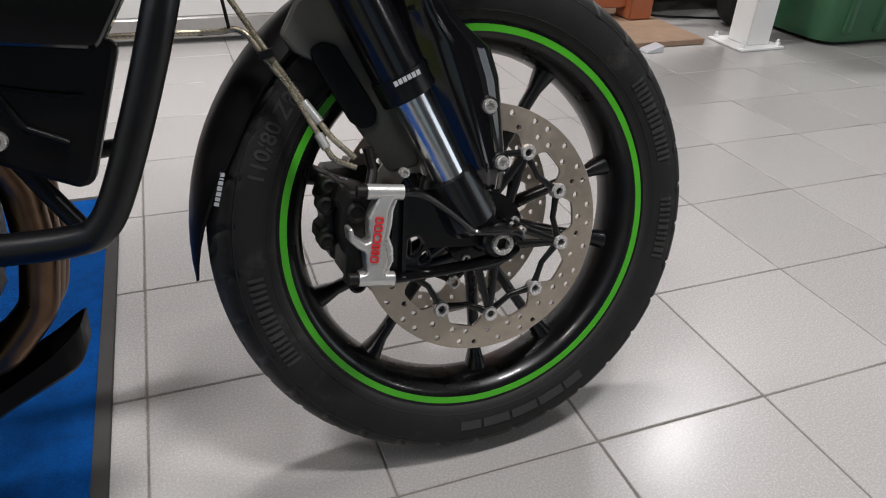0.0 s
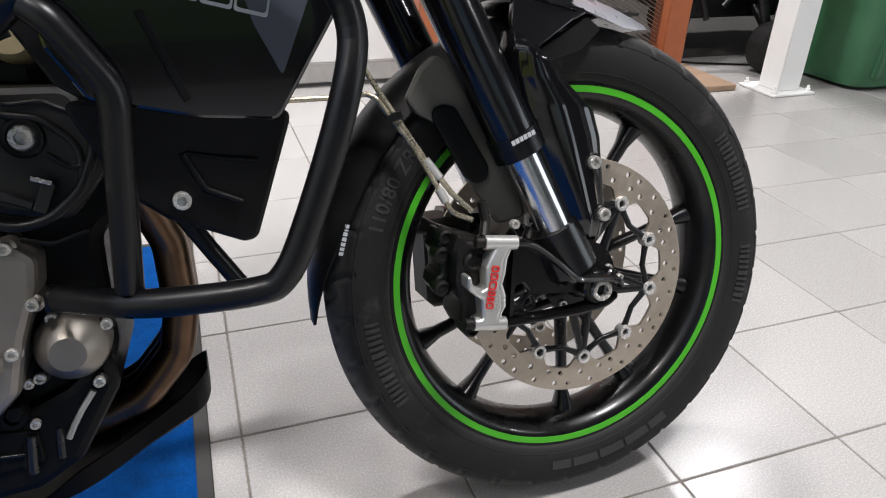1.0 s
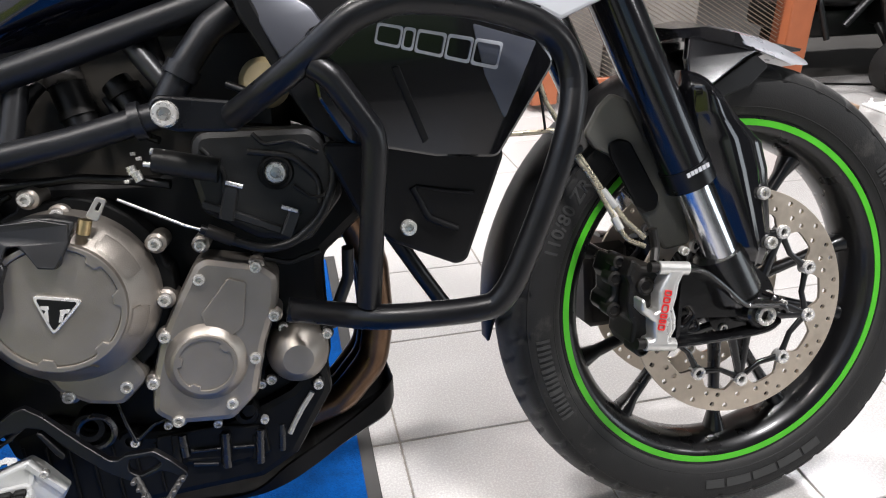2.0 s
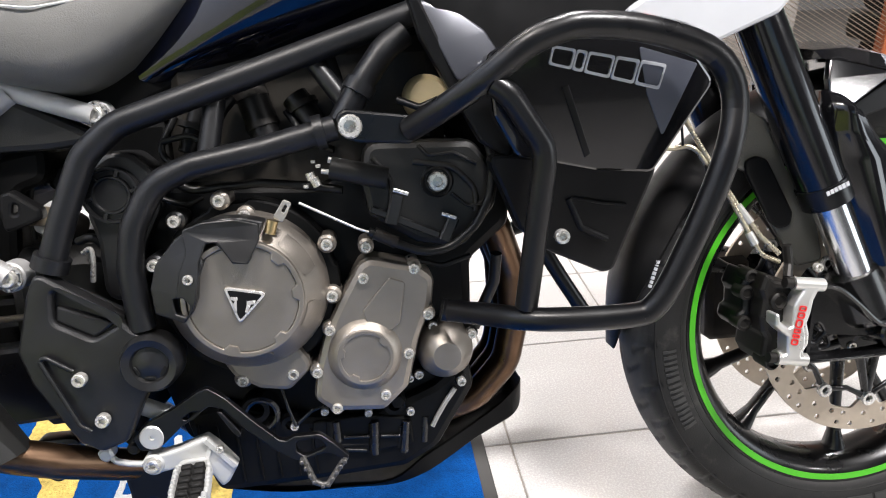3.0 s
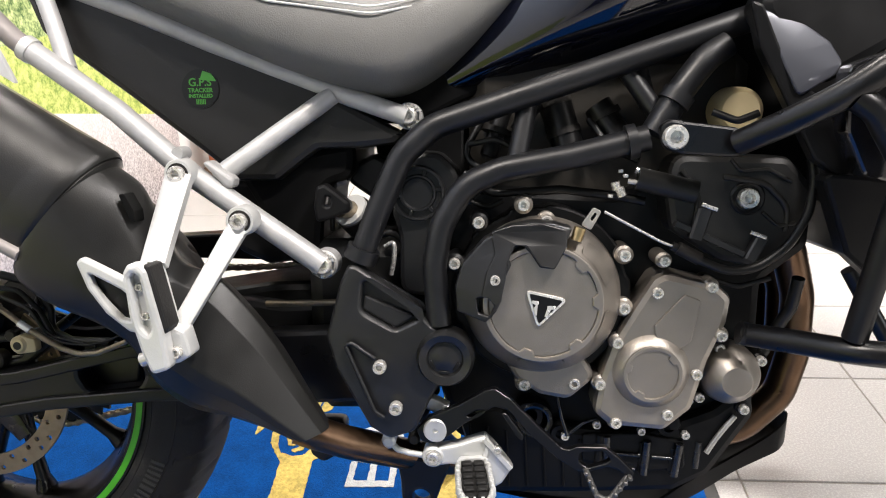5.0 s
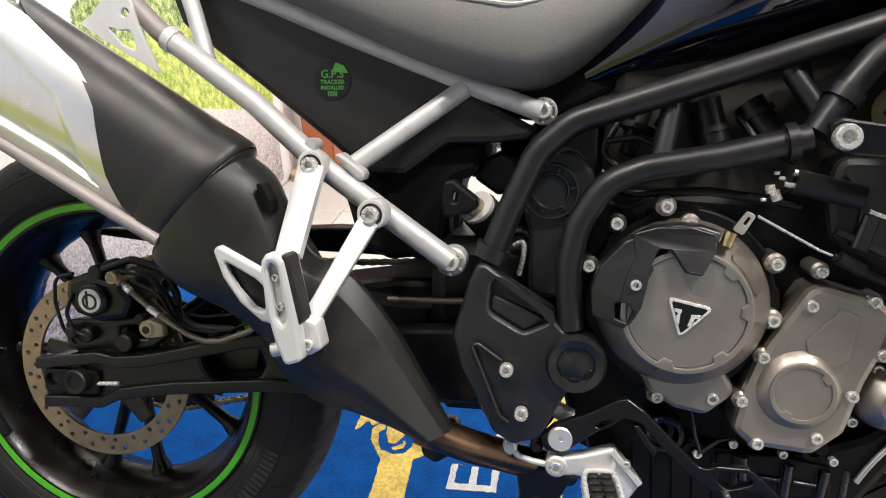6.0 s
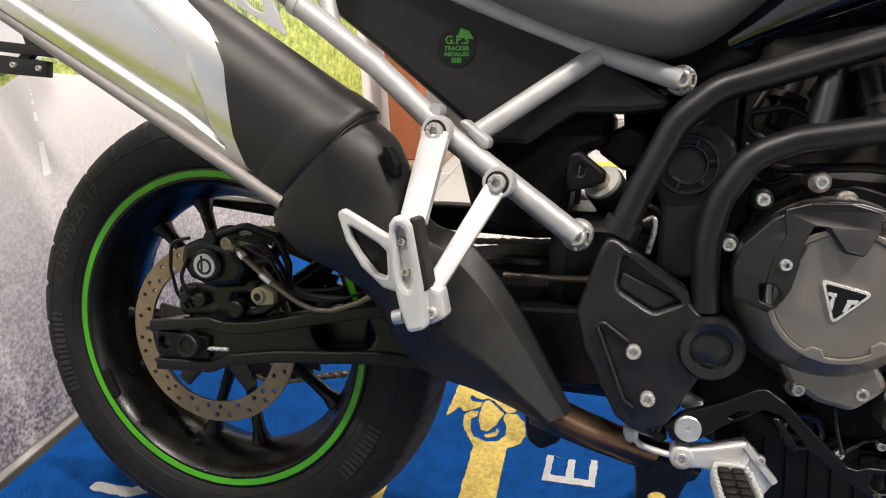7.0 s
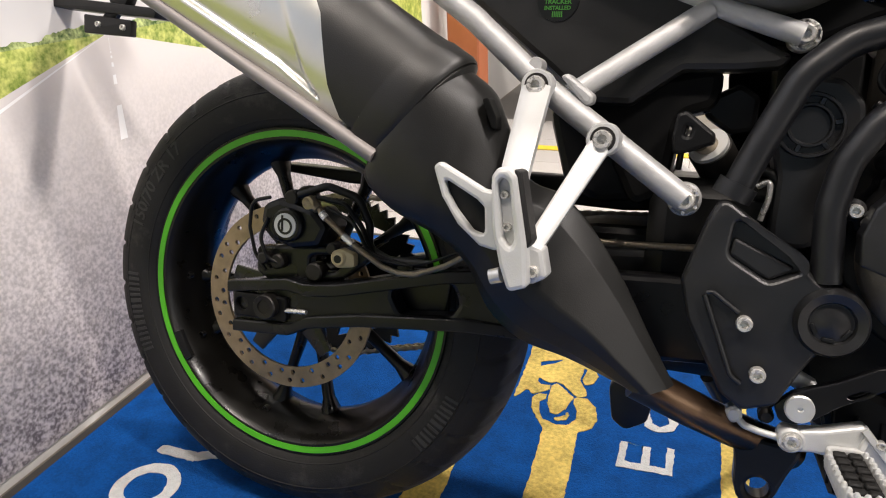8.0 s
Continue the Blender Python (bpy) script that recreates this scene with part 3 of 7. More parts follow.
for k in range(5):
    ca, sa = math.cos(radians(20 + 72 * k)), math.sin(radians(20 + 72 * k))
    part("carrier_arm", beam((RX + 0.05 * ca, -0.066, RZ + 0.05 * sa), (RX + 0.092 * ca, -0.068, RZ + 0.092 * sa), 0.006, 0.03, 0.006, 0.02), M_RIM, rear_wheel)
for a in (180, 207, 252):
    bolt(RX + 0.197 * math.cos(radians(a)), -0.034, RZ + 0.197 * math.sin(radians(a)), 0.005, rear_wheel, M_RIM)
part("balance_weight", plate([(RX + r * math.cos(radians(a)), RZ + r * math.sin(radians(a))) for r, a in ((0.213, 202), (0.213, 208), (0.213, 214), (0.201, 214), (0.201, 208), (0.201, 202))], -0.07, -0.062, 0.001, rnd=0.001), M_BLACK, rear_wheel, "black stick-on balance weight")

# front fork, axle, brake
MOUNT = [(1.434, 0.413), (1.464, 0.407), (1.479, 0.394), (1.500, 0.375), (1.520, 0.358), (1.536, 0.353), (1.571, 0.347), (1.582, 0.341), (1.585, 0.320), (1.579, 0.312), (1.566, 0.307), (1.532, 0.304), (1.496, 0.303), (1.461, 0.304), (1.426, 0.304), (1.418, 0.319), (1.430, 0.358)]
MOUNT_GAPS = [[(1.451, 0.348), (1.461, 0.350), (1.468, 0.338), (1.455, 0.325), (1.447, 0.328)], [(1.468, 0.332), (1.472, 0.330), (1.475, 0.318), (1.460, 0.315)]]
FD = Vector((-0.414, 0, 0.910))
for s in (-1, 1):
    A = Vector((1.455, s * 0.105, 0.525))
    leg = part("fork_leg", tube([A - FD * 0.01, A + FD * 0.46], 0.0295, sides=28), M_FORK, bike, "satin black upside-down fork tube")
    part("fork_slider", tube([A - FD * 0.116, A + FD * 0.02], 0.0215, sides=28), M_CHROME, leg, "polished chrome slider")
    part("seal_ring", tube([A - FD * 0.014, A + FD * 0.014], 0.0315, sides=28), M_BAR, leg, "seal cap with a pale printed band")
    bars("print_band", bar_word([0.0042] * 6, 0.0055, 0.0012), M_WHITE, leg, m=Matrix.Translation(A + Vector((-0.004, -0.0322, 0.006)) + FD * 0.002) @ pose(0, 0, 0, 90, -22, 0))
    FY = Vector((0, -s * 0.008, 0))
    part("fork_foot", join("fork_foot", [tube([A - FD * 0.112 + FY, A - FD * 0.118 + FY], 0.0250, sides=28, r2=0.0320), tube([A - FD * 0.118 + FY, A - FD * 0.180 + FY], 0.0330, sides=28, r2=0.0355), tube([A - FD * 0.180 + FY, A - FD * 0.190 + FY], 0.0355, sides=28, r2=0.0300),
                                          lathe([(0.012, s * 0.121), (0.0200, s * 0.121), (0.0225, s * 0.118), (0.0225, s * 0.080), (0.012, s * 0.080)], FX, FZ, 32)]), M_CASTBLACK, leg, "black cast fork foot")
    yb = s * 0.108
    part("caliper_bracket", plate(MOUNT, yb - s * 0.016, yb - s * 0.004, 0.003, MOUNT_GAPS, rnd=0.005), M_CASTBLACK, leg, "black cast caliper mount")
    part("top_rail", loft([ring((x, yb + s * 0.009, z), (0, 1, 0), (0.5, 0, 0.85), 0.0200, h, 14, 3.2) for x, z, h in spline([(1.430, 0.4105, 0.0045), (1.462, 0.4050, 0.0045), (1.493, 0.3805, 0.0042), (1.520, 0.3555, 0.0045), (1.538, 0.3510, 0.0050), (1.575, 0.3455, 0.0055), (1.584, 0.3370, 0.0050)], 4)], True, 45), M_CASTBLACK, leg)
    part("low_rail", loft([ring((x, yb + s * 0.003, z), (0, 1, 0), (0.2, 0, 0.98), 0.0150, h, 14, 3.2) for x, z, h in spline([(1.426, 0.3075, 0.0045), (1.461, 0.3065, 0.0035), (1.496, 0.3065, 0.0035), (1.532, 0.3075, 0.0040), (1.566, 0.3115, 0.0050), (1.582, 0.3200, 0.0050)], 4)], True, 45), M_CASTBLACK, leg)
    part("rib", beam((1.4475, yb - s * 0.002, 0.4045), (1.4380, yb - s * 0.002, 0.310), 0.016, 0.007), M_CASTBLACK, leg)
    part("rib", beam((1.4370, yb - s * 0.003, 0.3165), (1.4620, yb - s * 0.003, 0.3085), 0.012, 0.004), M_CASTBLACK, leg)
    part("clamp_lug", join("clamp_lug", [disc_solid(0.0065, s * 0.124, s * 0.10, x, z, 18) for x, z in [(1.576, 0.350), (1.588, 0.344)]]), M_CASTBLACK, leg)
# Solid tube, coloured black so that its socket looks dark inside.
axle = part("axle", tube([(FX, -0.1175, FZ), (FX, 0.118, FZ)], 0.0135, sides=24), M_BLACK, bike, "front axle, black for the dark inside of its socket")
hexed = [(FX + 0.0088 * math.cos(radians(60 * k + 8)), FZ - 0.002 + 0.0088 * math.sin(radians(60 * k + 8))) for k in range(6)]
part("axle_end", plate(round_loop(FX, FZ - 0.002, 0.0135, 32), -0.1275, -0.116, 0.0012, [hexed], rnd=0), M_STEEL, axle, "bright hexagon socket of the axle")
for bx, by, bz, br in ((1.586, -0.124, 0.345, 0.0045), (1.513, -0.100, 0.3505, 0.0062), (1.448, -0.112, 0.4285, 0.006)):
    bolt(bx, by, bz, br, bike)
cal = part("front_caliper", plate([(1.406, 0.421), (1.431, 0.418), (1.430, 0.4075), (1.4245, 0.4060), (1.4185, 0.394), (1.4155, 0.378), (1.4110, 0.364), (1.4140, 0.352), (1.4140, 0.337), (1.4090, 0.327), (1.4125, 0.315), (1.382, 0.320), (1.3804, 0.3277), (1.3894, 0.3294), (1.3883, 0.3388), (1.3883, 0.3524), (1.3806, 0.3582), (1.3721, 0.3678), (1.3722, 0.3817), (1.3772, 0.3822), (1.3787, 0.3719), (1.3892, 0.3632), (1.3957, 0.3654), (1.3951, 0.3802), (1.3953, 0.3903), (1.4019, 0.4019), (1.4076, 0.4099)], -0.146, -0.112, 0.004, rnd=0.004, res=2), M_CALIPER, bike, "radial brake caliper in nickel grey")
part("side_step", plate([(1.4300, 0.4165), (1.4375, 0.4155), (1.4366, 0.4065), (1.4308, 0.4052), (1.4254, 0.3943), (1.4222, 0.3775), (1.4180, 0.3653), (1.4215, 0.3517), (1.4211, 0.3373), (1.4152, 0.3277), (1.4191, 0.3190), (1.4174, 0.3145), (1.405, 0.3165), (1.403, 0.350), (1.408, 0.395), (1.419, 0.412)], -0.1400, -0.112, 0.003, rnd=0.003), M_CALIPER, cal)
part("caliper_body", plate([(1.3711, 0.428), (1.3779, 0.426), (1.3829, 0.419), (1.407, 0.414), (1.4154, 0.405), (1.4076, 0.383), (1.400, 0.371), (1.401, 0.344), (1.399, 0.303), (1.3774, 0.305), (1.3696, 0.320), (1.3732, 0.344), (1.3680, 0.352), (1.3655, 0.372), (1.3690, 0.395), (1.3640, 0.408)], -0.124, -0.050, 0.008, rnd=0.006, res=2), M_DIRTY, cal, "dusty black caliper body")
part("caliper_half", plate([(1.3620, 0.428), (1.3700, 0.424), (1.3740, 0.405), (1.3700, 0.380), (1.3740, 0.352), (1.3524, 0.3494), (1.3476, 0.3588), (1.3502, 0.3716), (1.357, 0.376), (1.357, 0.3947), (1.3524, 0.405), (1.3583, 0.419)], -0.098, -0.040, 0.008, rnd=0.006, res=2), M_BLACK, cal)
for x, z, r in ((1.3640, 0.4215, 0.0085), (1.3585, 0.4000, 0.0100), (1.3560, 0.3590, 0.0100)):
    part("piston_boss", lathe([(0.0001, -0.1010), (r * 0.55, -0.1010), (r * 0.65, -0.1035), (r, -0.1020), (r, -0.080), (0.0001, -0.080)], x, z, 18), M_DIRTY, cal)
for x, z, r in ((1.3860, 0.3940, 0.0115), (1.3800, 0.3130, 0.0105)):
    part("piston_boss", lathe([(0.0001, -0.1280), (r * 0.5, -0.1280), (r * 0.7, -0.1320), (r, -0.1290), (r, -0.100), (0.0001, -0.100)], x, z, 18), M_DIRTY, cal)
for lug in ([(1.397, -0.138, 0.4185), (1.437, -0.138, 0.4130)], [(1.379, -0.138, 0.3225), (1.419, -0.138, 0.3165)]):
    part("caliper_lug", tube(lug, 0.0085, sides=18), M_CALIPER, cal)
for x, z in ((1.3945, 0.4190), (1.3765, 0.3230)):
    part("pin_end", tube([(x - 0.008, -0.137, z + 0.001), (x + 0.006, -0.137, z - 0.001)], 0.0068, sides=14), M_DIRTY, cal)
bars("brand_mark", frame_word([0.0075, 0.0045, 0.0055, 0.0105, 0.0075, 0.0070], 0.0095, 0.0017, 0.0017), M_RED, cal, "red brand lettering drawn as plain shapes", m=Matrix.Translation((1.4015, -0.1465, 0.3660)) @ pose(0, 0, 0, 90, 0, 0) @ pose(0, 0, 0, 0, 0, 78))
for z in (0.05, 0.09):
    part("bleed_cap", lathe([(0.0001, -0.12), (0.006, -0.12), (0.007, -0.11), (0.007, -0.09), (0.0001, -0.09)], 1.385, 0.30 + z, 14), M_BLACK, cal)
part("caliper_far", box(1.385, 1.455, 0.05, 0.13, 0.28, 0.41, 0.01), M_DIRTY, bike, "dusty black caliper of the far disc")

# mudguard and fork covers
rings = []
for k in range(31):
    a = radians(69 + 115 * k / 30)
    u = k / 30
    w = 0.060 * min(1.0, 0.15 + u * 4) * min(1.0, 0.25 + (1 - u) * 5)
    drop = 0.032 * min(1.0, u * 5) * min(1.0, (1 - u) * 4)
    rr = 0.350 + 0.012 * max(0, 0.25 - u) * 4
    sec = []
    for lay in (0, 0.0035):
        pts = []
        for j in range(13):
            v = -1 + 2 * j / 12
            r = rr - lay - drop * abs(v) ** 3
            pts.append(Vector((FX + r * math.cos(a), v * (w - lay * 0.6), FZ + r * math.sin(a))))
        sec += pts if lay == 0 else pts[::-1]
    rings.append(sec)
guard = part("front_mudguard", loft(rings, True, 45), M_PLASTIC, bike, "matt black front mudguard with a rear extension")
part("guard_side", plate([(1.333, 0.582), (1.352, 0.614), (1.370, 0.630), (1.391, 0.621), (1.421, 0.558), (1.468, 0.485), (1.481, 0.427), (1.442, 0.422), (1.407, 0.479), (1.368, 0.552), (1.346, 0.564)], -0.076, -0.064, 0.004, rnd=0.01), M_DARKGREY, guard, "dark grey satin side panel")
part("guard_inset", plate([(1.362, 0.568), (1.377, 0.574), (1.392, 0.569), (1.431, 0.497), (1.428, 0.479), (1.412, 0.476), (1.399, 0.486), (1.365, 0.552)], -0.081, -0.074, 0.0025, rnd=0.012), M_PLASTIC, guard, "black oval inset")
(gx, gz), = [(1.251, 0.424)]
bars("brand_mark", bar_word([0.0042, 0.0042, 0.0045, 0.005, 0.0045, 0.002, 0.0045], 0.0052, 0.0015), M_WHITE, guard, "white maker's lettering drawn as plain bars", m=Matrix.Translation((gx, -0.0585, gz)) @ pose(0, 0, 0, 90, 0, 0) @ pose(0, 0, 0, 0, 0, 72))
rear_edge = [(1.452, -0.092, 0.652), (1.447, -0.098, 0.632), (1.448, -0.098, 0.605), (1.455, -0.098, 0.572), (1.468, -0.098, 0.530), (1.490, -0.098, 0.478), (1.508, -0.098, 0.436), (1.524, -0.098, 0.400)]
front_edge = [(1.488, -0.092, 0.637), (1.508, -0.098, 0.612), (1.530, -0.098, 0.586), (1.563, -0.098, 0.557), (1.573, -0.098, 0.522), (1.576, -0.098, 0.470), (1.578, -0.098, 0.425), (1.572, -0.098, 0.394)]
shell = []
for k in range(43):
    q, f = divmod(k / 6.0, 1.0)
    q = int(q)
    f = f * f * (3 - 2 * f) * 0.5 + f * 0.5
    if q == 7:
        q, f = 6, 1.0
    a = Vector(rear_edge[q]).lerp(Vector(rear_edge[q + 1]), f)
    b = Vector(front_edge[q]).lerp(Vector(front_edge[q + 1]), f)
    end = min(1.0, 0.55 + 0.45 * min(k, 42 - k) / 4.0)
    sec = []
    for m in range(25):
        u = m / 24.0
        p = a.lerp(b, u)
        p.y -= end * float(np.interp(u, [0.0, 0.10, 0.30, 0.44, 0.50, 0.68, 0.74, 0.90, 1.0], [0.004, 0.017, 0.029, 0.0325, 0.0300, 0.0285, 0.0220, 0.0160, 0.0]))
        sec.append(p)
    for u in (1.0, 0.66, 0.33, 0.0):
        p = a.lerp(b, u)
        p.y = -0.080
        sec.append(p)
    shell.append(sec)
cover = part("fork_cover", loft(shell, True, 28), M_COVER, bike, "gloss black fork cover with a pointed wing")


def keel(x, a, za, b, zb, zt, zl):
    """A section across the beak: its low edges, its shoulders, its crest and its underside."""
    return [Vector((x, -a, za)), Vector((x, -b, zb)), Vector((x, 0.0, zt)), Vector((x, b, zb)), Vector((x, a, za)), Vector((x, 0.0, zl))]


part("cover_wing", loft([keel(*k) for k in ((1.548, 0.086, 0.677, 0.052, 0.698, 0.710, 0.690), (1.590, 0.077, 0.663, 0.044, 0.689, 0.701, 0.682), (1.628, 0.067, 0.650, 0.036, 0.678, 0.690, 0.670), (1.668, 0.040, 0.648, 0.021, 0.665, 0.672, 0.658), (1.694, 0.018, 0.649, 0.009, 0.656, 0.660, 0.652), (1.703, 0.004, 0.651, 0.003, 0.653, 0.6555, 0.6515))], True, 34), M_BEAK, cover, "pewter grey beak of the mudguard")
part("wing_crown", loft([keel(*k) for k in ((1.455, 0.088, 0.690, 0.070, 0.702, 0.712, 0.690), (1.500, 0.090, 0.684, 0.070, 0.703, 0.718, 0.700), (1.551, 0.087, 0.671, 0.066, 0.693, 0.709, 0.694))], True, 20), M_COVER, cover)
part("wing_side", plate([(1.4661, 0.6895), (1.4759, 0.6917), (1.5615, 0.6746), (1.5648, 0.6684), (1.5443, 0.6607), (1.4752, 0.6217), (1.4593, 0.6259), (1.4598, 0.6646)], -0.096, -0.084, 0.0025, rnd=0.004, slant=(1.47, 0.66, 0.10, 0.22), res=2), M_COVER, cover)
part("wing_liner", plate([(1.4809, 0.6201), (1.5689, 0.666), (1.5902, 0.6501), (1.5589, 0.6257), (1.4909, 0.608)], -0.086, -0.078, 0.002, rnd=0.004, slant=(1.47, 0.66, 0.10, 0.05)), M_PLASTIC, cover)
for x, z in ((1.547, 0.495), (1.560, 0.430)):
    part("boss", disc_solid(0.0115, -0.1265, -0.085, x, z, 24, 0.002), M_BLACK, cover)
    bolt(x, -0.1275, z, 0.0085, cover)
part("far_fork_cover", plate([(1.47, 0.68), (1.56, 0.67), (1.60, 0.56), (1.58, 0.42), (1.54, 0.42), (1.50, 0.56)], 0.098, 0.118, 0.006, rnd=0.02), M_GLOSS, bike)
for route in ([(1.258, -0.055, 0.735), (1.268, -0.065, 0.685), (1.2776, -0.07, 0.6494), (1.2855, -0.07, 0.6247), (1.2998, -0.075, 0.5978), (1.3199, -0.08, 0.5621), (1.3479, -0.09, 0.5133), (1.3731, -0.105, 0.4728), (1.3939, -0.112, 0.451)], [(1.165, -0.06, 0.589), (1.2379, -0.06, 0.589), (1.2557, -0.06, 0.5885), (1.2761, -0.065, 0.5885), (1.2896, -0.07, 0.5913), (1.3003, -0.075, 0.5848), (1.3164, -0.08, 0.5582), (1.3368, -0.088, 0.5265), (1.3586, -0.1, 0.4788), (1.37, -0.11, 0.4515), (1.3939, -0.112, 0.4406)]):
    part("brake_hose", tube(route, 0.0033, 0.02, 10), M_BRAID, bike, "braided brass-tone brake hose")
    part("hose_ferrule", tube([route[-3], tuple(Vector(route[-3]).lerp(Vector(route[-2]), 0.55))], 0.0052, sides=12), M_CALIPER, bike)
part("sensor_cable", tube([(1.262, -0.06, 0.69), (1.2763, -0.068, 0.6564), (1.2784, -0.069, 0.6393), (1.2804, -0.072, 0.6191), (1.2836, -0.07, 0.5916)], 0.0018, 0.02, 8), M_HOSE, bike)
for clip in ([(1.3075, -0.086, 0.562), (1.3235, -0.088, 0.566)], [(1.266, -0.072, 0.640), (1.276, -0.076, 0.644)]):
    part("hose_clip", beam(*clip, 0.012, 0.009), M_BLACK, bike)
part("hose_union", join("hose_union", [tube([(1.411, -0.100, 0.459), (1.415, -0.100, 0.434), (1.408, -0.110, 0.418)], 0.006, 0.01, 10)]), M_DIRTY, bike)

# crash bars
def crash_bar(s):
    return [
        [(x, s * -y if s > 0 else y, z) for x, y, z in [(0.928, -0.205, 0.635), (0.963, -0.245, 0.657), (0.996, -0.272, 0.679), (1.032, -0.285, 0.706), (1.060, -0.288, 0.717), (1.087, -0.288, 0.721), (1.147, -0.287, 0.714), (1.210, -0.284, 0.691), (1.232, -0.284, 0.648), (1.216, -0.294, 0.585), (1.179, -0.284, 0.490), (1.157, -0.278, 0.450), (1.134, -0.272, 0.440), (1.074, -0.258, 0.437), (1.032, -0.240, 0.436), (1.001, -0.205, 0.433), (0.963, -0.160, 0.428)]],
        [(x, s * -y if s > 0 else y, z) for x, y, z in [(1.003, -0.274, 0.673), (1.016, -0.279, 0.663), (1.048, -0.274, 0.614), (1.049, -0.272, 0.597), (1.034, -0.242, 0.449)]],
    ]


for s in (-1, 1):
    main, strut = crash_bar(s)
    cb = part("crash_bar", tube([tuple(v) for v in spline(main, 5)], 0.0126, 0.0, 18, 1), M_BAR, bike, "satin black tubular crash bar")
    part("strut", tube(strut, 0.0118, 0.05, 16), M_BAR, cb)
    part("end_lug", tube([main[-1], tuple(Vector(main[-1]) + Vector((-0.008, 0, 0.002)))], 0.0132, sides=16), M_BAR, cb)
part("engine_stay", tube([(1.076, -0.135, 0.495), (1.104, -0.135, 0.447), (1.129, -0.135, 0.406)], 0.009, 0.02, 12), M_BAR, bike, "black stay behind the crash bar")
br = part("bar_bracket", plate([(0.853, 0.652), (0.863, 0.659), (0.881, 0.656), (0.932, 0.649), (0.938, 0.635), (0.932, 0.620), (0.876, 0.624), (0.858, 0.630)], -0.200, -0.186, 0.003, rnd=0.012), M_BAR, bike, "flat black bracket of the crash bar")
bolt(0.868, -0.201, 0.641, 0.0125, br)

# fairing, shrouds, tank, seat
shroud = part("side_shroud", plate([(0.997, 0.702), (1.068, 0.726), (1.196, 0.706), (1.230, 0.666), (1.173, 0.578), (1.111, 0.584), (1.028, 0.604), (1.005, 0.644)], -0.238, -0.210, 0.003, rnd=0.012, slant=(1.17, 0.60, 0.05, -0.2)), M_GLOSS, bike, "gloss black radiator shroud with a graphite decal")
part("decal", plate([(1.147, 0.702), (1.209, 0.684), (1.179, 0.615), (1.159, 0.657)], -0.2395, -0.2375, 0.0004, rnd=0.002, slant=(1.17, 0.60, 0.05, -0.2)), M_GREYPAINT, shroud, "graphite triangle decal")
low = [(1.002, 0.606), (1.045, 0.602), (1.088, 0.596), (1.188, 0.586)] + [(1.147, 0.471), (1.142, 0.467), (1.133, 0.466), (1.069, 0.497)] + [(1.038, 0.524), (1.016, 0.575)]
part("lower_shroud", plate(low, -0.217, -0.188, 0.004, rnd=0.010, slant=(1.12, 0.59, 0.0, -0.2)), M_PLASTIC, shroud, "matt black lower shroud with a pressed crease")
part("crease", tube([(1.090, -0.210, 0.554), (1.105, -0.205, 0.521), (1.135, -0.203, 0.506)], 0.0035, 0.01, 8), M_PLASTIC, shroud)
part("crease", tube([(1.093, -0.210, 0.555), (1.128, -0.210, 0.547), (1.153, -0.210, 0.543)], 0.002, 0.01, 8), M_PLASTIC, shroud)
bolt(1.084, -0.2045, 0.513, 0.0085, shroud)
part("crease", plate([(1.071, 0.668), (1.078, 0.670), (1.104, 0.602), (1.098, 0.598)], -0.2392, -0.230, 0.0012, rnd=0.001, slant=(1.17, 0.60, 0.05, -0.2)), M_PLASTIC, shroud)
# model lettering as outlined plain blocks
(xa, za), (xb, zb) = (1.0590, 0.6975), (1.1735, 0.6725)
for u0, u1 in ((0.0, 0.20), (0.205, 0.30), (0.31, 0.54), (0.55, 0.76), (0.77, 1.0)):
    def q(u, v):
        h = 0.0085 + 0.0035 * u
        return (xa + (xb - xa) * u + 0.25 * h * v, za + (zb - za) * u + h * v)
    outer = [q(u0, -1), q(u1, -1), q(u1, 1), q(u0, 1)]
    e = 0.016
    inner = [q(u0 + e, -0.74), q(u1 - e, -0.74), q(u1 - e, 0.74), q(u0 + e, 0.74)]
    part("model_mark", plate(outer, -0.2407, -0.2378, 0.0003, [inner], rnd=0.003, slant=(1.17, 0.60, 0.05, -0.2)), M_WHITE, shroud, "white outlined block in place of model lettering")

part("upper_fairing", plate([(0.940, 0.765), (0.960, 0.801), (1.168, 0.796), (1.212, 0.750), (1.220, 0.706), (1.084, 0.730), (1.017, 0.693), (0.993, 0.688), (0.961, 0.729)], -0.195, -0.14, 0.012, rnd=0.02, slant=(1.1, 0.7, 0.05, 0.1)), M_PLASTIC, bike, "black upper fairing")
panel_me = plate([(0.940, 0.7637), (0.9623, 0.7577), (0.9868, 0.7469), (1.0099, 0.7292), (1.0219, 0.7087), (1.0139, 0.6974), (0.9796, 0.6772), (0.961, 0.7158)], -0.215, -0.200, 0.003, rnd=0.008, slant=(0.95, 0.69, 0.1, 0.25), res=3)
for v in panel_me.vertices:
    v.co.y += 2.2 * (v.co.z - 0.725) ** 2
part("grey_panel", panel_me, M_PANEL, bike, "graphite infill panel")
part("panel_trim", plate([(0.931, 0.769), (0.944, 0.764), (0.962, 0.724), (0.982, 0.692), (1.004, 0.676), (1.040, 0.612), (1.028, 0.598), (1.000, 0.618), (0.968, 0.677), (0.943, 0.724)], -0.206, -0.186, 0.003, rnd=0.006), M_PLASTIC, bike, "matt black trim strip")
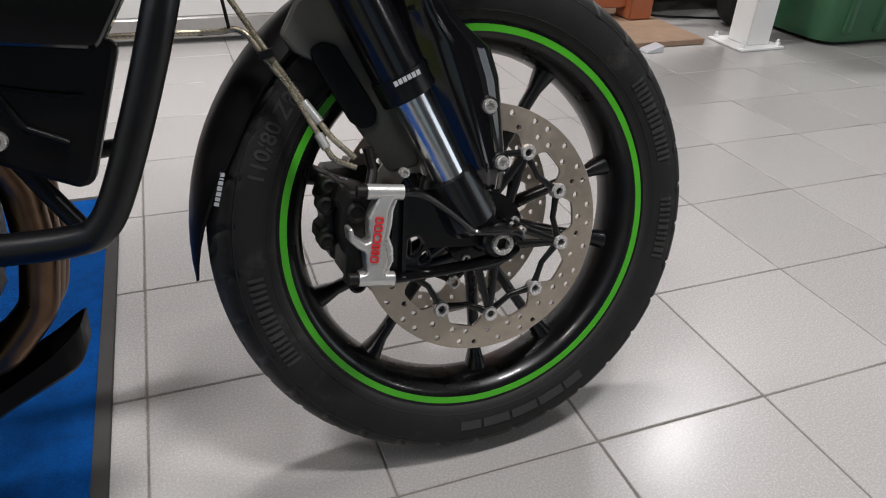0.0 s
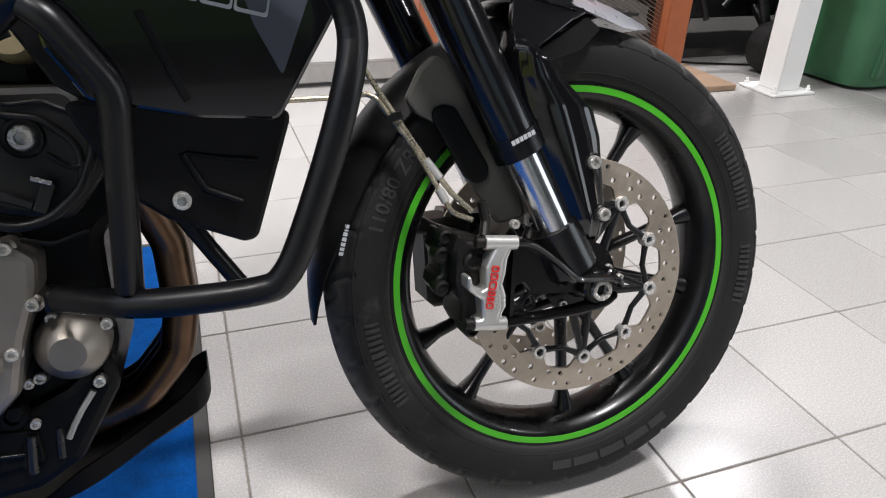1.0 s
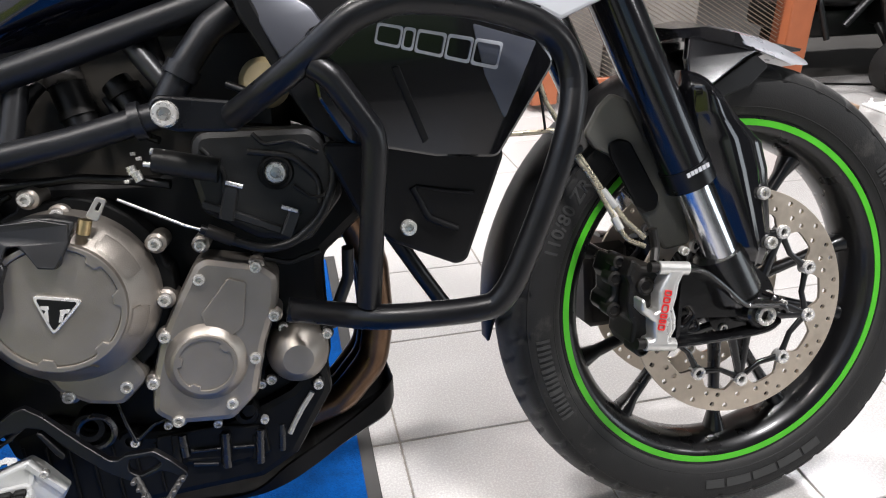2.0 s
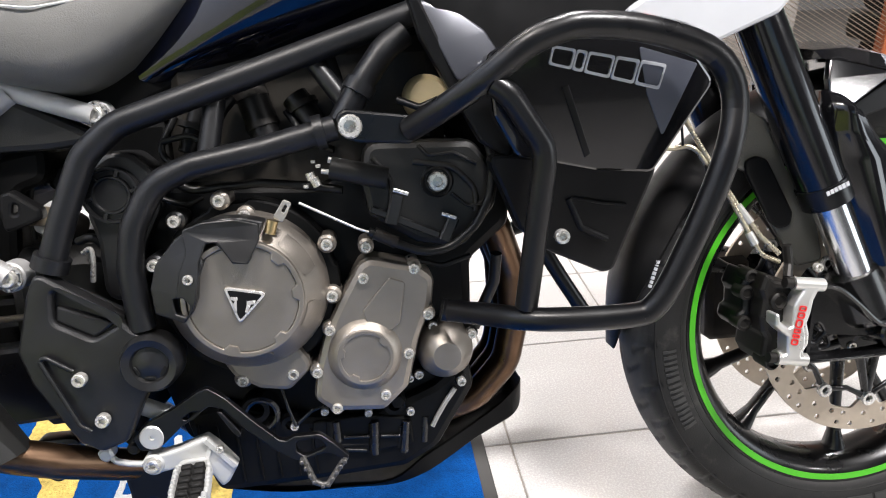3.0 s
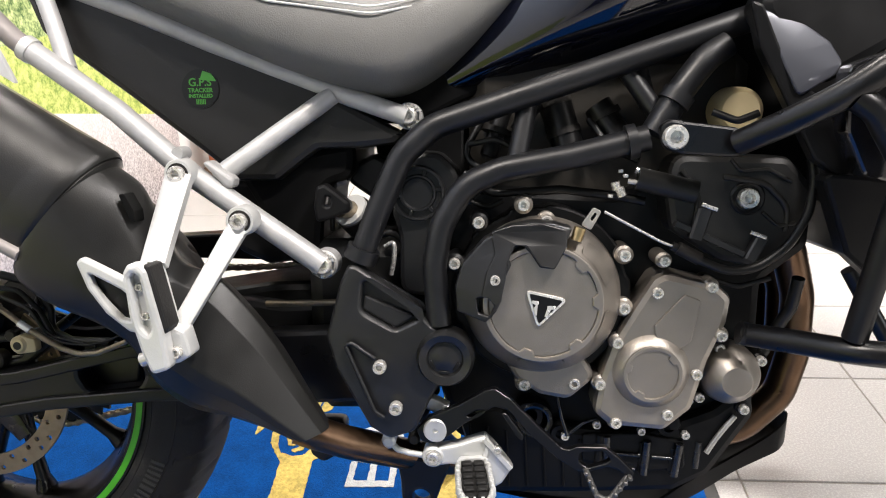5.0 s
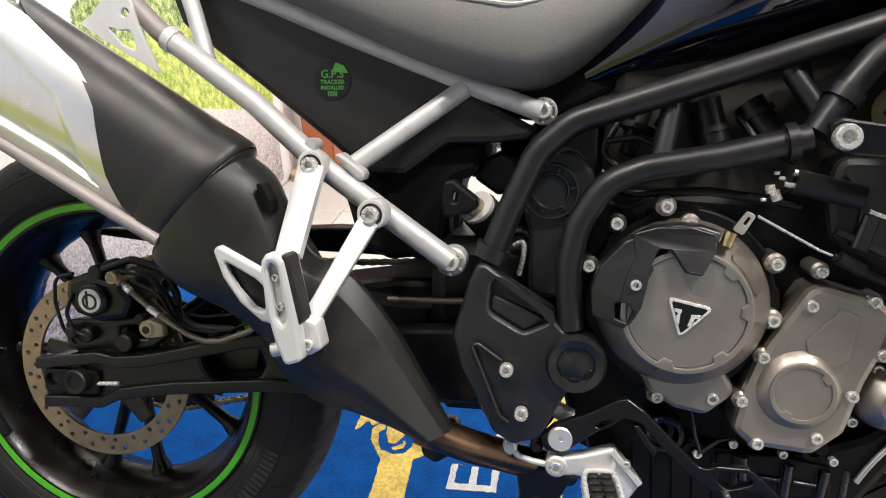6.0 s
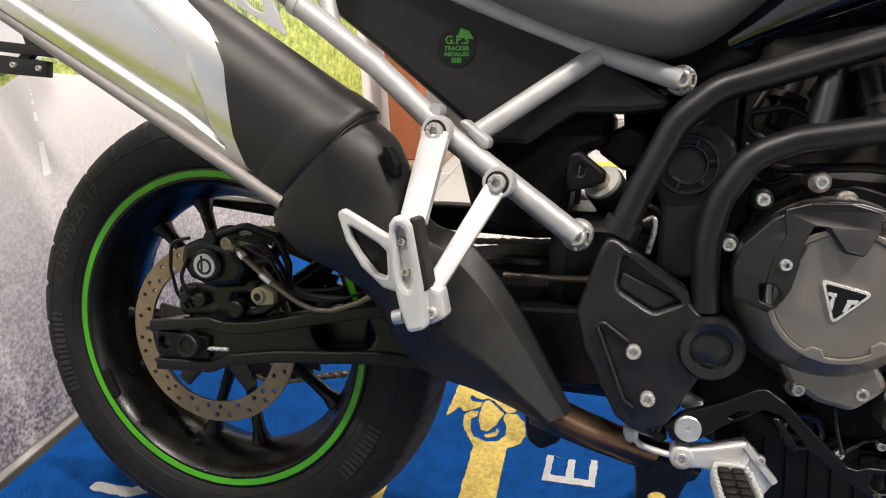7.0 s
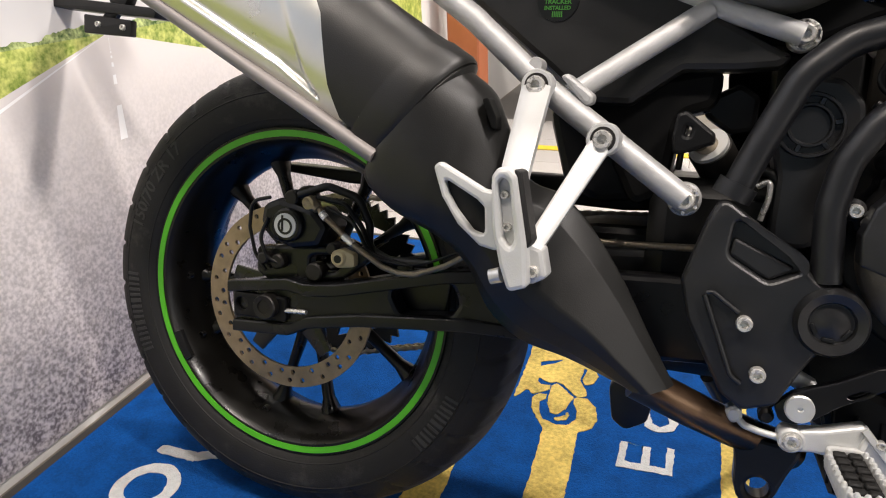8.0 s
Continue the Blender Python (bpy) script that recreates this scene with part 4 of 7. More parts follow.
part("white_panel", plate([(1.150, 0.739), (1.173, 0.754), (1.256, 0.757), (1.336, 0.751), (1.320, 0.733), (1.251, 0.706), (1.214, 0.724)], -0.212, -0.196, 0.004, rnd=0.006), M_WHITE, bike, "white front fairing panel")
part("dark_mark", plate([(1.183, 0.732), (1.230, 0.720), (1.228, 0.714), (1.180, 0.726)], -0.2140, -0.2122, 0.0003, rnd=0.001), M_BLACK, bike)
part("red_mark", plate([(1.170, 0.737), (1.183, 0.734), (1.179, 0.727), (1.167, 0.730)], -0.2140, -0.2122, 0.0003, rnd=0.001), M_RED, bike)
part("inner_shroud", plate([(1.017, 0.634), (1.040, 0.658), (1.066, 0.644), (1.092, 0.586), (1.033, 0.569), (1.020, 0.589)], -0.165, -0.14, 0.006, rnd=0.01), M_PLASTIC, bike)
# Backing added behind the shroud, where only a dark gap shows.
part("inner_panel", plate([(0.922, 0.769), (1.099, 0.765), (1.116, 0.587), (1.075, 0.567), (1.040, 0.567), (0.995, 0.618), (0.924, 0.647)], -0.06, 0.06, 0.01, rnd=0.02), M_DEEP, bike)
part("radiator", box(1.09, 1.13, -0.17, 0.17, 0.50, 0.72, 0.006), M_BLACK, bike, "black radiator behind the shrouds")

tank_rings = []
for x, zb, zt, w in spline([(0.585, 0.670, 0.70, 0.050), (0.64, 0.682, 0.75, 0.078), (0.70, 0.696, 0.81, 0.105), (0.779, 0.717, 0.885, 0.138), (0.87, 0.744, 0.95, 0.160), (1.0, 0.782, 0.99, 0.168), (1.14, 0.80, 0.99, 0.15), (1.24, 0.82, 0.93, 0.10)], 5):
    tank_rings.append(ring((x, 0, (zb + zt) / 2), (0, 1, 0), (0, 0, 1), w, (zt - zb) / 2, 32, 2.8))
part("fuel_tank", loft(tank_rings, True, 40), M_TANK, bike, "gloss black fuel tank tinted for reflected blue sky")
seat_rings = []
for x, zb, zt, w in spline([(0.02, 0.875, 0.92, 0.10), (0.18, 0.830, 0.905, 0.135), (0.32, 0.775, 0.865, 0.15), (0.45, 0.718, 0.825, 0.155), (0.55, 0.688, 0.81, 0.150), (0.60, 0.694, 0.812, 0.142), (0.656, 0.732, 0.82, 0.134), (0.71, 0.783, 0.840, 0.118), (0.75, 0.82, 0.86, 0.09)], 5):
    seat_rings.append(ring((x, 0, (zb + zt) / 2), (0, 1, 0), (0, 0, 1), w, (zt - zb) / 2, 32, 3.2))
seat = part("seat", loft(seat_rings, True, 40), M_SEAT, bike, "grey vinyl seat with white stitching")
for dz in (0, 0.007):
    part("stitch", tube([(0.2, -0.137, 0.875 + dz), (0.32, -0.150, 0.832 + dz), (0.45, -0.155, 0.788 + dz), (0.56, -0.150, 0.773 + dz), (0.64, -0.122, 0.790 + dz), (0.69, -0.09, 0.812 + dz)], 0.0014, 0.05, 6), M_THREAD, seat)

# tail and subframe
tail = part("side_cover", plate([(0.128, 0.847), (0.245, 0.825), (0.487, 0.704), (0.506, 0.689), (0.585, 0.647), (0.575, 0.635), (0.537, 0.631), (0.482, 0.630), (0.432, 0.593), (0.383, 0.594), (0.344, 0.627), (0.256, 0.696), (0.157, 0.770)], -0.095, -0.055, 0.008, rnd=0.012), M_EXH, bike, "matt black tail side cover")
st = part("sticker", disc_solid(0.0225, -0.0945, -0.0962, 0.346, 0.702, 32, 0.0005), M_BLACK, tail, "round black and green tracker sticker")
for txt, sz, dz in (("G.P.S", 0.013, 0.007), ("TRACKER", 0.0068, -0.002), ("INSTALLED", 0.0058, -0.0085)):
    part("sticker_text", text_mesh(txt, sz, 0.0001, 0.0002), M_STICK, tail).matrix_basis = Matrix.Translation((0.346, -0.0965, 0.702 + dz)) @ pose(0, 0, 0, 90, 0, 0)
bars("sticker_code", bar_word([0.0012] * 6, 0.006, 0.0008, thick=0.0002), M_STICK, tail, m=Matrix.Translation((0.346, -0.0965, 0.687)) @ pose(0, 0, 0, 90, 0, 0))
part("sticker_wedge", plate([(0.346, 0.712), (0.366, 0.710), (0.360, 0.719), (0.350, 0.7225)], -0.0966, -0.0958, 0.0001, rnd=0.001), M_STICK, tail)
sub = part("subframe", tube([(0.59, -0.098, 0.666), (0.502, -0.088, 0.697), (0.40, -0.09, 0.738), (0.2757, -0.1, 0.790), (0.05, -0.1, 0.875)], 0.0112, 0.05, 18), M_SILVER, bike, "silver-painted tubular subframe")
part("lower_tube", tube([(0.497, -0.150, 0.502), (0.345, -0.148, 0.609), (0.268, -0.141, 0.6755), (0.200, -0.139, 0.7240), (0.163, -0.136, 0.7490)], 0.0130, 0.05, 20), M_SILVER, sub)
part("tube_sleeve", tube([(0.166, -0.136, 0.7470), (0.150, -0.134, 0.758), (0.112, -0.130, 0.795)], 0.0118, 0.01, 18), M_LIP, sub, "dull grey sleeve in the tube's end")
part("tube_collar", tube([(0.172, -0.136, 0.7430), (0.163, -0.136, 0.7490)], 0.0150, sides=20), M_CAST, sub)
part("brace", tube([(0.375, -0.138, 0.600), (0.502, -0.092, 0.692)], 0.0112, 0.02, 18), M_SILVER, sub)
part("rear_brace", tube([(0.209, -0.131, 0.7230), (0.1893, -0.120, 0.7773), (0.172, -0.110, 0.8173)], 0.0098, 0.02, 16), M_SILVER, sub)
part("gusset", plate([(0.3655, 0.6180), (0.374, 0.6210), (0.402, 0.6000), (0.4005, 0.5905), (0.392, 0.5890)], -0.156, -0.134, 0.004, rnd=0.006), M_SILVER, sub)
part("tube_lug", lathe([(0.0001, -0.157), (0.0065, -0.157), (0.0075, -0.155), (0.0075, -0.135), (0.0001, -0.135)], 0.3400, 0.6290, 16), M_SILVER, sub)
part("tube_end", disc_solid(0.0165, -0.150, -0.125, 0.497, 0.502, 28), M_SILVER, sub)
part("tube_end", disc_solid(0.0155, -0.096, -0.07, 0.591, 0.667, 28), M_SILVER, sub)
part("hanger_plate", plate([(0.075, 0.7614), (0.092, 0.772), (0.104, 0.787), (0.139, 0.786), (0.1465, 0.7585), (0.171, 0.7046), (0.1586, 0.7125), (0.1017, 0.7441)], -0.168, -0.162, 0.001, [[(0.1082, 0.7582), (0.1236, 0.753), (0.1365, 0.7539), (0.1452, 0.7294), (0.1264, 0.7376)], round_loop(0.132, 0.772, 0.005, 16)], rnd=0.003), M_CAST, sub, "thin steel silencer hanger")
flange_bolt(0.497, -0.1515, 0.502, 0.0150, sub)
flange_bolt(0.591, -0.0975, 0.667, 0.0145, sub)
far = part("far_subframe", tube([(0.59, 0.098, 0.666), (0.502, 0.088, 0.697), (0.05, 0.1, 0.875)], 0.0112, 0.05, 14), M_SILVER, bike)
part("lower_tube", tube([(0.497, 0.150, 0.502), (0.345, 0.148, 0.609), (0.10, 0.12, 0.81)], 0.0142, 0.05, 14), M_SILVER, far)

# Fillers added under seat and tank, in place of deep shade.
part("seat_base", plate([(0.453, 0.719), (0.591, 0.709), (0.674, 0.727), (0.742, 0.719), (0.652, 0.684), (0.596, 0.658), (0.561, 0.659), (0.506, 0.684)], -0.075, 0.075, 0.006, rnd=0.01), M_DEEP, bike, "black filler for the dark gap under seat and tank")
part("gap_filler_box", box(0.575, 0.66, -0.06, 0.06, 0.53, 0.66, 0.01), M_DEEP, bike)

# passenger footrest
eyes = ((0.346, -0.160, 0.607), (0.418, -0.176, 0.557))
(e1x, e1z), (e2x, e2z) = [(0.348, 0.520), (0.367, 0.449)]
hang = part("passenger_footrest", beam((0.346, -0.166, 0.607), (e1x, -0.245, e1z), 0.012, 0.030, 0.014, 0.026), M_CAST, bike, "pale cast aluminium passenger footrest hanger")
part("arm", beam((0.418, -0.180, 0.557), (e2x, -0.250, e2z), 0.012, 0.022, 0.014, 0.017), M_CAST, hang)
for x, y, z in eyes:
    part("eye", lathe([(0.0001, y + 0.012), (0.0155, y + 0.012), (0.0165, y + 0.008), (0.0165, y - 0.010), (0.0150, y - 0.013), (0.0001, y - 0.013)], x, z, 28), M_CAST, hang)
    # Flat dark disc paints the shade of the bolt's countersink.
    part("eye_recess", disc_solid(0.0122, y - 0.0137, y - 0.005, x, z, 24, 0.0004), M_DIRTY, hang)
    bolt(x, y - 0.0145, z, 0.0095, hang)
part("block", plate([(0.348, 0.527), (0.358, 0.521), (0.370, 0.462), (0.383, 0.458), (0.389, 0.432), (0.377, 0.425), (0.361, 0.421), (0.349, 0.433)], -0.268, -0.240, 0.004, rnd=0.005), M_CAST, hang)
part("peg", plate([(0.337, 0.521), (0.342, 0.529), (0.353, 0.530), (0.360, 0.522), (0.372, 0.465), (0.376, 0.425), (0.358, 0.419), (0.349, 0.442), (0.340, 0.477)], -0.288, -0.268, 0.004, [[(0.342, 0.515), (0.347, 0.521), (0.353, 0.517), (0.361, 0.468), (0.358, 0.458), (0.350, 0.467)]], rnd=0.006), M_CAST, hang, "folded aluminium peg")
part("peg_web", plate([(0.341, 0.514), (0.346, 0.521), (0.351, 0.517), (0.359, 0.468), (0.357, 0.457), (0.349, 0.467)], -0.276, -0.270, 0.001, rnd=0.003), M_CAST, hang)
part("peg_rubber", plate([(0.356, 0.529), (0.363, 0.527), (0.376, 0.466), (0.372, 0.458), (0.367, 0.463)], -0.284, -0.256, 0.003, rnd=0.003), M_RUBBER, hang, "ribbed black rubber pad")
part("heel_guard", plate([(0.269, 0.524), (0.275, 0.529), (0.280, 0.527), (0.321, 0.506), (0.335, 0.504), (0.338, 0.448), (0.319, 0.452), (0.296, 0.471), (0.279, 0.496)], -0.252, -0.240, 0.003, [[(0.280, 0.514), (0.314, 0.496), (0.322, 0.489), (0.324, 0.462), (0.311, 0.466), (0.294, 0.485), (0.285, 0.499)]], rnd=0.005), M_CAST, hang, "cast heel guard loop")
for bx, bz in [(0.376, 0.437)]:
    bolt(bx, -0.270, bz, 0.0062, hang)
for bx, bz in [(0.348, 0.505), (0.352, 0.476)]:
    bolt(bx, -0.277, bz, 0.0042, hang)
part("pivot_pin", tube([(0.334, -0.258, 0.425), (0.344, -0.258, 0.428)], 0.0075, sides=14), M_STEEL, hang)

# silencer and exhaust
AX = Vector((-0.872, -0.03, 0.489)).normalized()
NV = Vector((0.489, 0.0, 0.872))
SV = Vector((0, 1, 0))
C0 = Vector((0.241, -0.190, 0.5795))
ROUND = fillet([Vector(p) for p in ((-0.84, -0.84), (-0.98, -0.15), (-0.90, 0.36), (-0.50, 0.82), (0.22, 1.0), (0.80, 0.72), (0.96, -0.14), (0.52, -0.90), (-0.50, -0.97))], 0.60, 4)
for _ in range(14):
    ROUND = [(ROUND[k - 1] + ROUND[k] * 2 + ROUND[(k + 1) % len(ROUND)]) / 4 for k in range(len(ROUND))]
ROUND = [p * 1.03 for p in ROUND]
RIDGE = fillet([Vector(p) for p in ((-0.60, -0.74), (-0.92, -0.34), (-1.0, -0.06), (-0.46, 0.72), (-0.06, 1.0), (0.80, 0.80), (0.95, -0.14), (0.62, -0.92), (-0.20, -1.0))], 0.12, 4)


def can_ring(d, size=1.0, k=-0.2):
    """A section of the silencer, d along its axis and cut on the slant; it grows a little in height towards the tail."""
    out = []
    for q in ROUND:
        n = 0.0700 * q.y * size
        out.append(C0 + SV * (q.x * 0.0570 * size) + NV * n + AX * (d + k * n))
    for v in out:
        n, along = (v - C0).dot(NV), (v - C0).dot(AX)
        if n > 0:
            v += NV * (n * 0.8 * along)
    return out


def shield_edge(v):
    """Where the shield's rear edge lies along the axis at the height of v."""
    n = (v - C0).dot(NV)
    return float(np.interp(n, [-0.070, -0.0585, -0.056, -0.050, -0.030, 0.0, 0.024, 0.036, 0.047, 0.057, 0.075], [0.016, 0.022, 0.060, 0.067, 0.089, 0.111, 0.132, 0.152, 0.18, 0.25, 0.33]))


sil = part("silencer", loft([[v + SV * 0.016 for v in can_ring(d, 0.955)] for d in (0.01, 0.1, 0.2, 0.36, 0.50, 0.515)], True, 25), M_SILENCER, bike, "brushed steel silencer reflecting green")
shield = [can_ring(d, k) for d, k in ((0.002, 0.90), (-0.002, 0.972), (0.0, 1.0), (0.004, 1.022), (0.008, 1.024), (0.030, 1.022), (0.036, 1.0))]
for f in np.linspace(0.06, 1.0, 10):
    shield.append([v + AX * ((shield_edge(v) - (v - C0).dot(AX)) * f) for v in can_ring(0.034, 1.0)])
    for v in shield[-1]:
        v += NV * max(0.0, (v - C0).dot(NV)) * 0.8 * ((v - C0).dot(AX) - 0.034)
shield.append([v + (C0 + AX * (v - C0).dot(AX) - v) * 0.06 for v in shield[-1]])
part("heat_shield", loft(shield, True, 50), M_EXH, sil, "matt black silencer heat shield")


def on_can(d, n, y):
    """The place on the silencer's outer side at d along the axis and n across it."""
    p = C0 + AX * d + NV * n
    return Vector((p.x, y, p.z))


LIP = [(0.012, 0.00), (0.10, 0.0), (0.22, 0.0), (0.33, 0.0), (0.50, 0.0)]
lip = []
for d, _ in LIP:
    lip.append([on_can(d, n, y) for n, y in ((-0.0560, -0.2320), (-0.0610, -0.2400), (-0.0660, -0.2410), (-0.0720, -0.2360), (-0.0760, -0.2250), (-0.0770, -0.2130), (-0.0720, -0.2060), (-0.0600, -0.2080))])
part("lower_edge", loft(lip, True, 60), M_LIP, sil, "satin grey folded lower edge")
PANEL = [Vector(p) for p in ((0.0975, -0.0480), (0.1180, -0.0365), (0.1420, -0.0120), (0.1740, 0.0135), (0.2250, 0.0235), (0.36, 0.0440), (0.56, 0.0440), (0.56, -0.0400), (0.24, -0.0400), (0.155, -0.0400))]


def can_side(n):
    """How far out the silencer's flank lies at the height n across its axis."""
    return -0.2440 + 6.0 * (n + 0.008) ** 2


def within(p, ring):
    """Signed distance of a point from the outline of a ring, positive inside."""
    best, inside = 9.0, False
    for a, b in zip(ring, ring[1:] + ring[:1]):
        e = b - a
        best = min(best, (p - a - e * max(0.0, min(1.0, (p - a).dot(e) / e.dot(e)))).length)
        if (a.y > p.y) != (b.y > p.y) and p.x < a.x + e.x * (p.y - a.y) / e.y:
            inside = not inside
    return best if inside else -best


vs, fs, nd, nn = [], [], 130, 74
for i in range(nd + 1):
    for j in range(nn + 1):
        n = -0.0585 + 0.1165 * j / nn
        d = shield_edge(C0 + NV * n) - 0.006
        d += (0.505 - d) * (i / nd) ** 1.35
        f = max(0.0, min(1.0, within(Vector((d, n)), PANEL) / 0.0095 + 0.5))
        sunk = f * f * (3 - 2 * f) * (0.0040 + 0.0060 * max(0.0, min(1.0, (0.010 - n) / 0.050)) ** 2)
        v = on_can(d, n, can_side(n) + sunk - 0.03 * d)
        vs.append(v + NV * max(0.0, n) * 0.8 * d)
for i in range(nd):
    for j in range(nn):
        a = i * (nn + 1) + j
        fs.append((a, a + nn + 1, a + nn + 2, a + 1))
part("pressed_panel", mesh_of("pressed_panel", vs, fs, 60), M_SILENCER, sil, "brushed steel flank with a sunken arrow-shaped pressing")
tops = [(0.287, 0.620), (0.314, 0.600), (0.329, 0.566), (0.342, 0.529), (0.357, 0.512), (0.387, 0.501), (0.418, 0.470), (0.449, 0.426), (0.479, 0.373), (0.507, 0.326)]
lows = [(0.190, 0.530), (0.178, 0.502), (0.209, 0.472), (0.262, 0.448), (0.294, 0.421), (0.317, 0.379), (0.353, 0.351), (0.401, 0.339), (0.441, 0.325), (0.465, 0.316)]
thick = (0.0535, 0.0535, 0.052, 0.049, 0.046, 0.047, 0.046, 0.042, 0.034, 0.026)
shape = (0.0, 0.0, 0.1, 0.35, 0.7, 1.0, 1.0, 1.0, 1.0, 0.8)
lr = [can_ring(0.004, 0.93), can_ring(-0.004, 0.945)]
for x0, z0, x1, z1, b, f in spline([(*t, *l, w, g) for t, l, w, g in zip(tops, lows, thick, shape)], 4):
    c, u = Vector(((x0 + x1) / 2, -0.192, (z0 + z1) / 2)), Vector((x0 - x1, 0, z0 - z1))
    lr.append([c + u * (0.5 * (p.y + (q.y - p.y) * f)) + SV * ((p.x + (q.x - p.x) * f) * b) for p, q in zip(ROUND, RIDGE)])
pipe = part("link_pipe_cover", loft(lr, True, 24), M_EXH, bike, "matt black exhaust link cover")
# Near-black plate stands in for the notch's shaded opening.
part("cover_notch", plate([(0.306, 0.590), (0.312, 0.591), (0.321, 0.573), (0.322, 0.560), (0.316, 0.564)], -0.2255, -0.205, 0.001, rnd=0.003), M_DEEP, pipe)
part("link_pipe", tube([(0.469, -0.186, 0.323), (0.490, -0.182, 0.314), (0.521, -0.165, 0.296), (0.572, -0.120, 0.263), (0.635, -0.070, 0.229)], 0.0188, 0.06, 20), M_HEADER, bike, "heat-tinted stainless link pipe")
part("pipe_lug", join("pipe_lug", [plate([(0.43, 0.262), (0.49, 0.262), (0.48, 0.215), (0.455, 0.200), (0.438, 0.212)], -0.03, 0.0, 0.004, rnd=0.012)]), M_BAR, bike)
for y in (-0.050, -0.005, 0.040):
    part("header_pipe", tube([(0.995, y * 1.6, 0.545), (1.035, y * 1.4, 0.515), (1.060, y, 0.445), (1.0615, y * 0.9, 0.370), (1.050, y * 0.8, 0.315), (1.008, y * 0.7, 0.268), (0.93, y * 0.5, 0.240)], 0.0195, 0.06, 18), M_HEADER, bike, "heat-tinted stainless header pipe")

# main frame
frame_up = part("main_frame", tube([(0.541, -0.150, 0.511), (0.561, -0.150, 0.562), (0.589, -0.148, 0.624), (0.624, -0.145, 0.655), (0.778, -0.138, 0.704), (0.938, -0.128, 0.756), (1.036, -0.120, 0.786)], 0.0142, 0.06, 20), M_FRAME, bike, "satin black tubular steel frame")
part("lower_rail", tube([(0.629, -0.160, 0.437), (0.624, -0.160, 0.503), (0.632, -0.160, 0.547), (0.658, -0.158, 0.592), (0.699, -0.156, 0.608), (0.773, -0.154, 0.621), (0.852, -0.152, 0.640)], 0.0138, 0.07, 20), M_FRAME, frame_up)
part("upright", tube([(0.858, -0.150, 0.644), (0.886, -0.145, 0.689), (0.911, -0.140, 0.721), (0.933, -0.135, 0.736)], 0.0145, 0.06, 18), M_FRAME, frame_up)
part("collar", tube([(0.830, -0.153, 0.635), (0.840, -0.153, 0.637)], 0.0185, sides=20), M_FRAME, frame_up)
part("collar", tube([(0.877, -0.148, 0.675), (0.884, -0.147, 0.686)], 0.0175, sides=20), M_FRAME, frame_up)
part("strut", tube([(0.833, -0.125, 0.711), (0.865, -0.135, 0.664)], 0.0105, 0.01, 14), M_FRAME, frame_up)
part("strut", tube([(0.726, -0.130, 0.677), (0.715, -0.145, 0.619)], 0.0115, 0.01, 14), M_FRAME, frame_up)
part("collar", tube([(0.545, -0.150, 0.522), (0.539, -0.150, 0.508)], 0.0190, sides=20), M_FRAME, frame_up)
pl = part("pivot_plate", plate([(0.576, 0.608), (0.603, 0.627), (0.628, 0.625), (0.649, 0.604), (0.654, 0.564), (0.630, 0.519), (0.624, 0.457), (0.579, 0.460), (0.580, 0.528), (0.573, 0.555)], -0.118, -0.06, 0.006, rnd=0.02), M_SIDE, bike, "black swingarm pivot plate")
part("pivot_cap", lathe([(0.0001, -0.1215), (0.017, -0.1215), (0.0185, -0.1245), (0.0205, -0.1245), (0.0215, -0.1205), (0.0270, -0.1205), (0.0280, -0.1265), (0.0305, -0.1265), (0.0320, -0.121), (0.0320, -0.112), (0.0001, -0.112)], 0.603, 0.580, 48, True, 25), M_SIDE, pl, "round black pivot cap")
for k in range(6):
    a = radians(60 * k + 10)
    part("cap_rib", box(-0.0038, 0.0038, -0.0022, 0.0022, -0.0026, 0.0026, 0.0008), M_CASTBLACK, pl).matrix_basis = Matrix.Translation((0.603 + 0.0242 * math.cos(a), -0.1222, 0.580 + 0.0242 * math.sin(a))) @ Matrix.Rotation(-a, 4, "Y")

# heel plate
heel = part("heel_plate", plate([(0.529, 0.505), (0.538, 0.506), (0.573, 0.481), (0.598, 0.464), (0.621, 0.438), (0.639, 0.433), (0.657, 0.419), (0.662, 0.398), (0.651, 0.376), (0.629, 0.369), (0.617, 0.348), (0.600, 0.313), (0.571, 0.303), (0.549, 0.317), (0.511, 0.388), (0.502, 0.425), (0.520, 0.486)], -0.172, -0.146, 0.006, [[(0.5455, 0.4855), (0.5515, 0.487), (0.6065, 0.4535), (0.6065, 0.4455), (0.5800, 0.4320), (0.5420, 0.4540)]], rnd=0.012, res=3), M_SIDE, bike, "matt black frame side plate with a round boss")
part("slot_floor", plate([(0.539, 0.488), (0.553, 0.489), (0.612, 0.454), (0.610, 0.440), (0.578, 0.428), (0.538, 0.450)], -0.160, -0.148, 0.002, rnd=0.004), M_SIDE, heel)
part("slot_step", plate([(0.546, 0.472), (0.604, 0.447), (0.580, 0.4330), (0.543, 0.4545)], -0.1655, -0.150, 0.003, rnd=0.004), M_SIDE, heel)
part("boss", lathe([(0.0001, -0.1795), (0.009, -0.179), (0.0135, -0.1765), (0.0185, -0.176), (0.0205, -0.180), (0.0285, -0.183), (0.032, -0.176), (0.033, -0.155), (0.0001, -0.155)], 0.636, 0.402, 48), M_SIDE, heel)
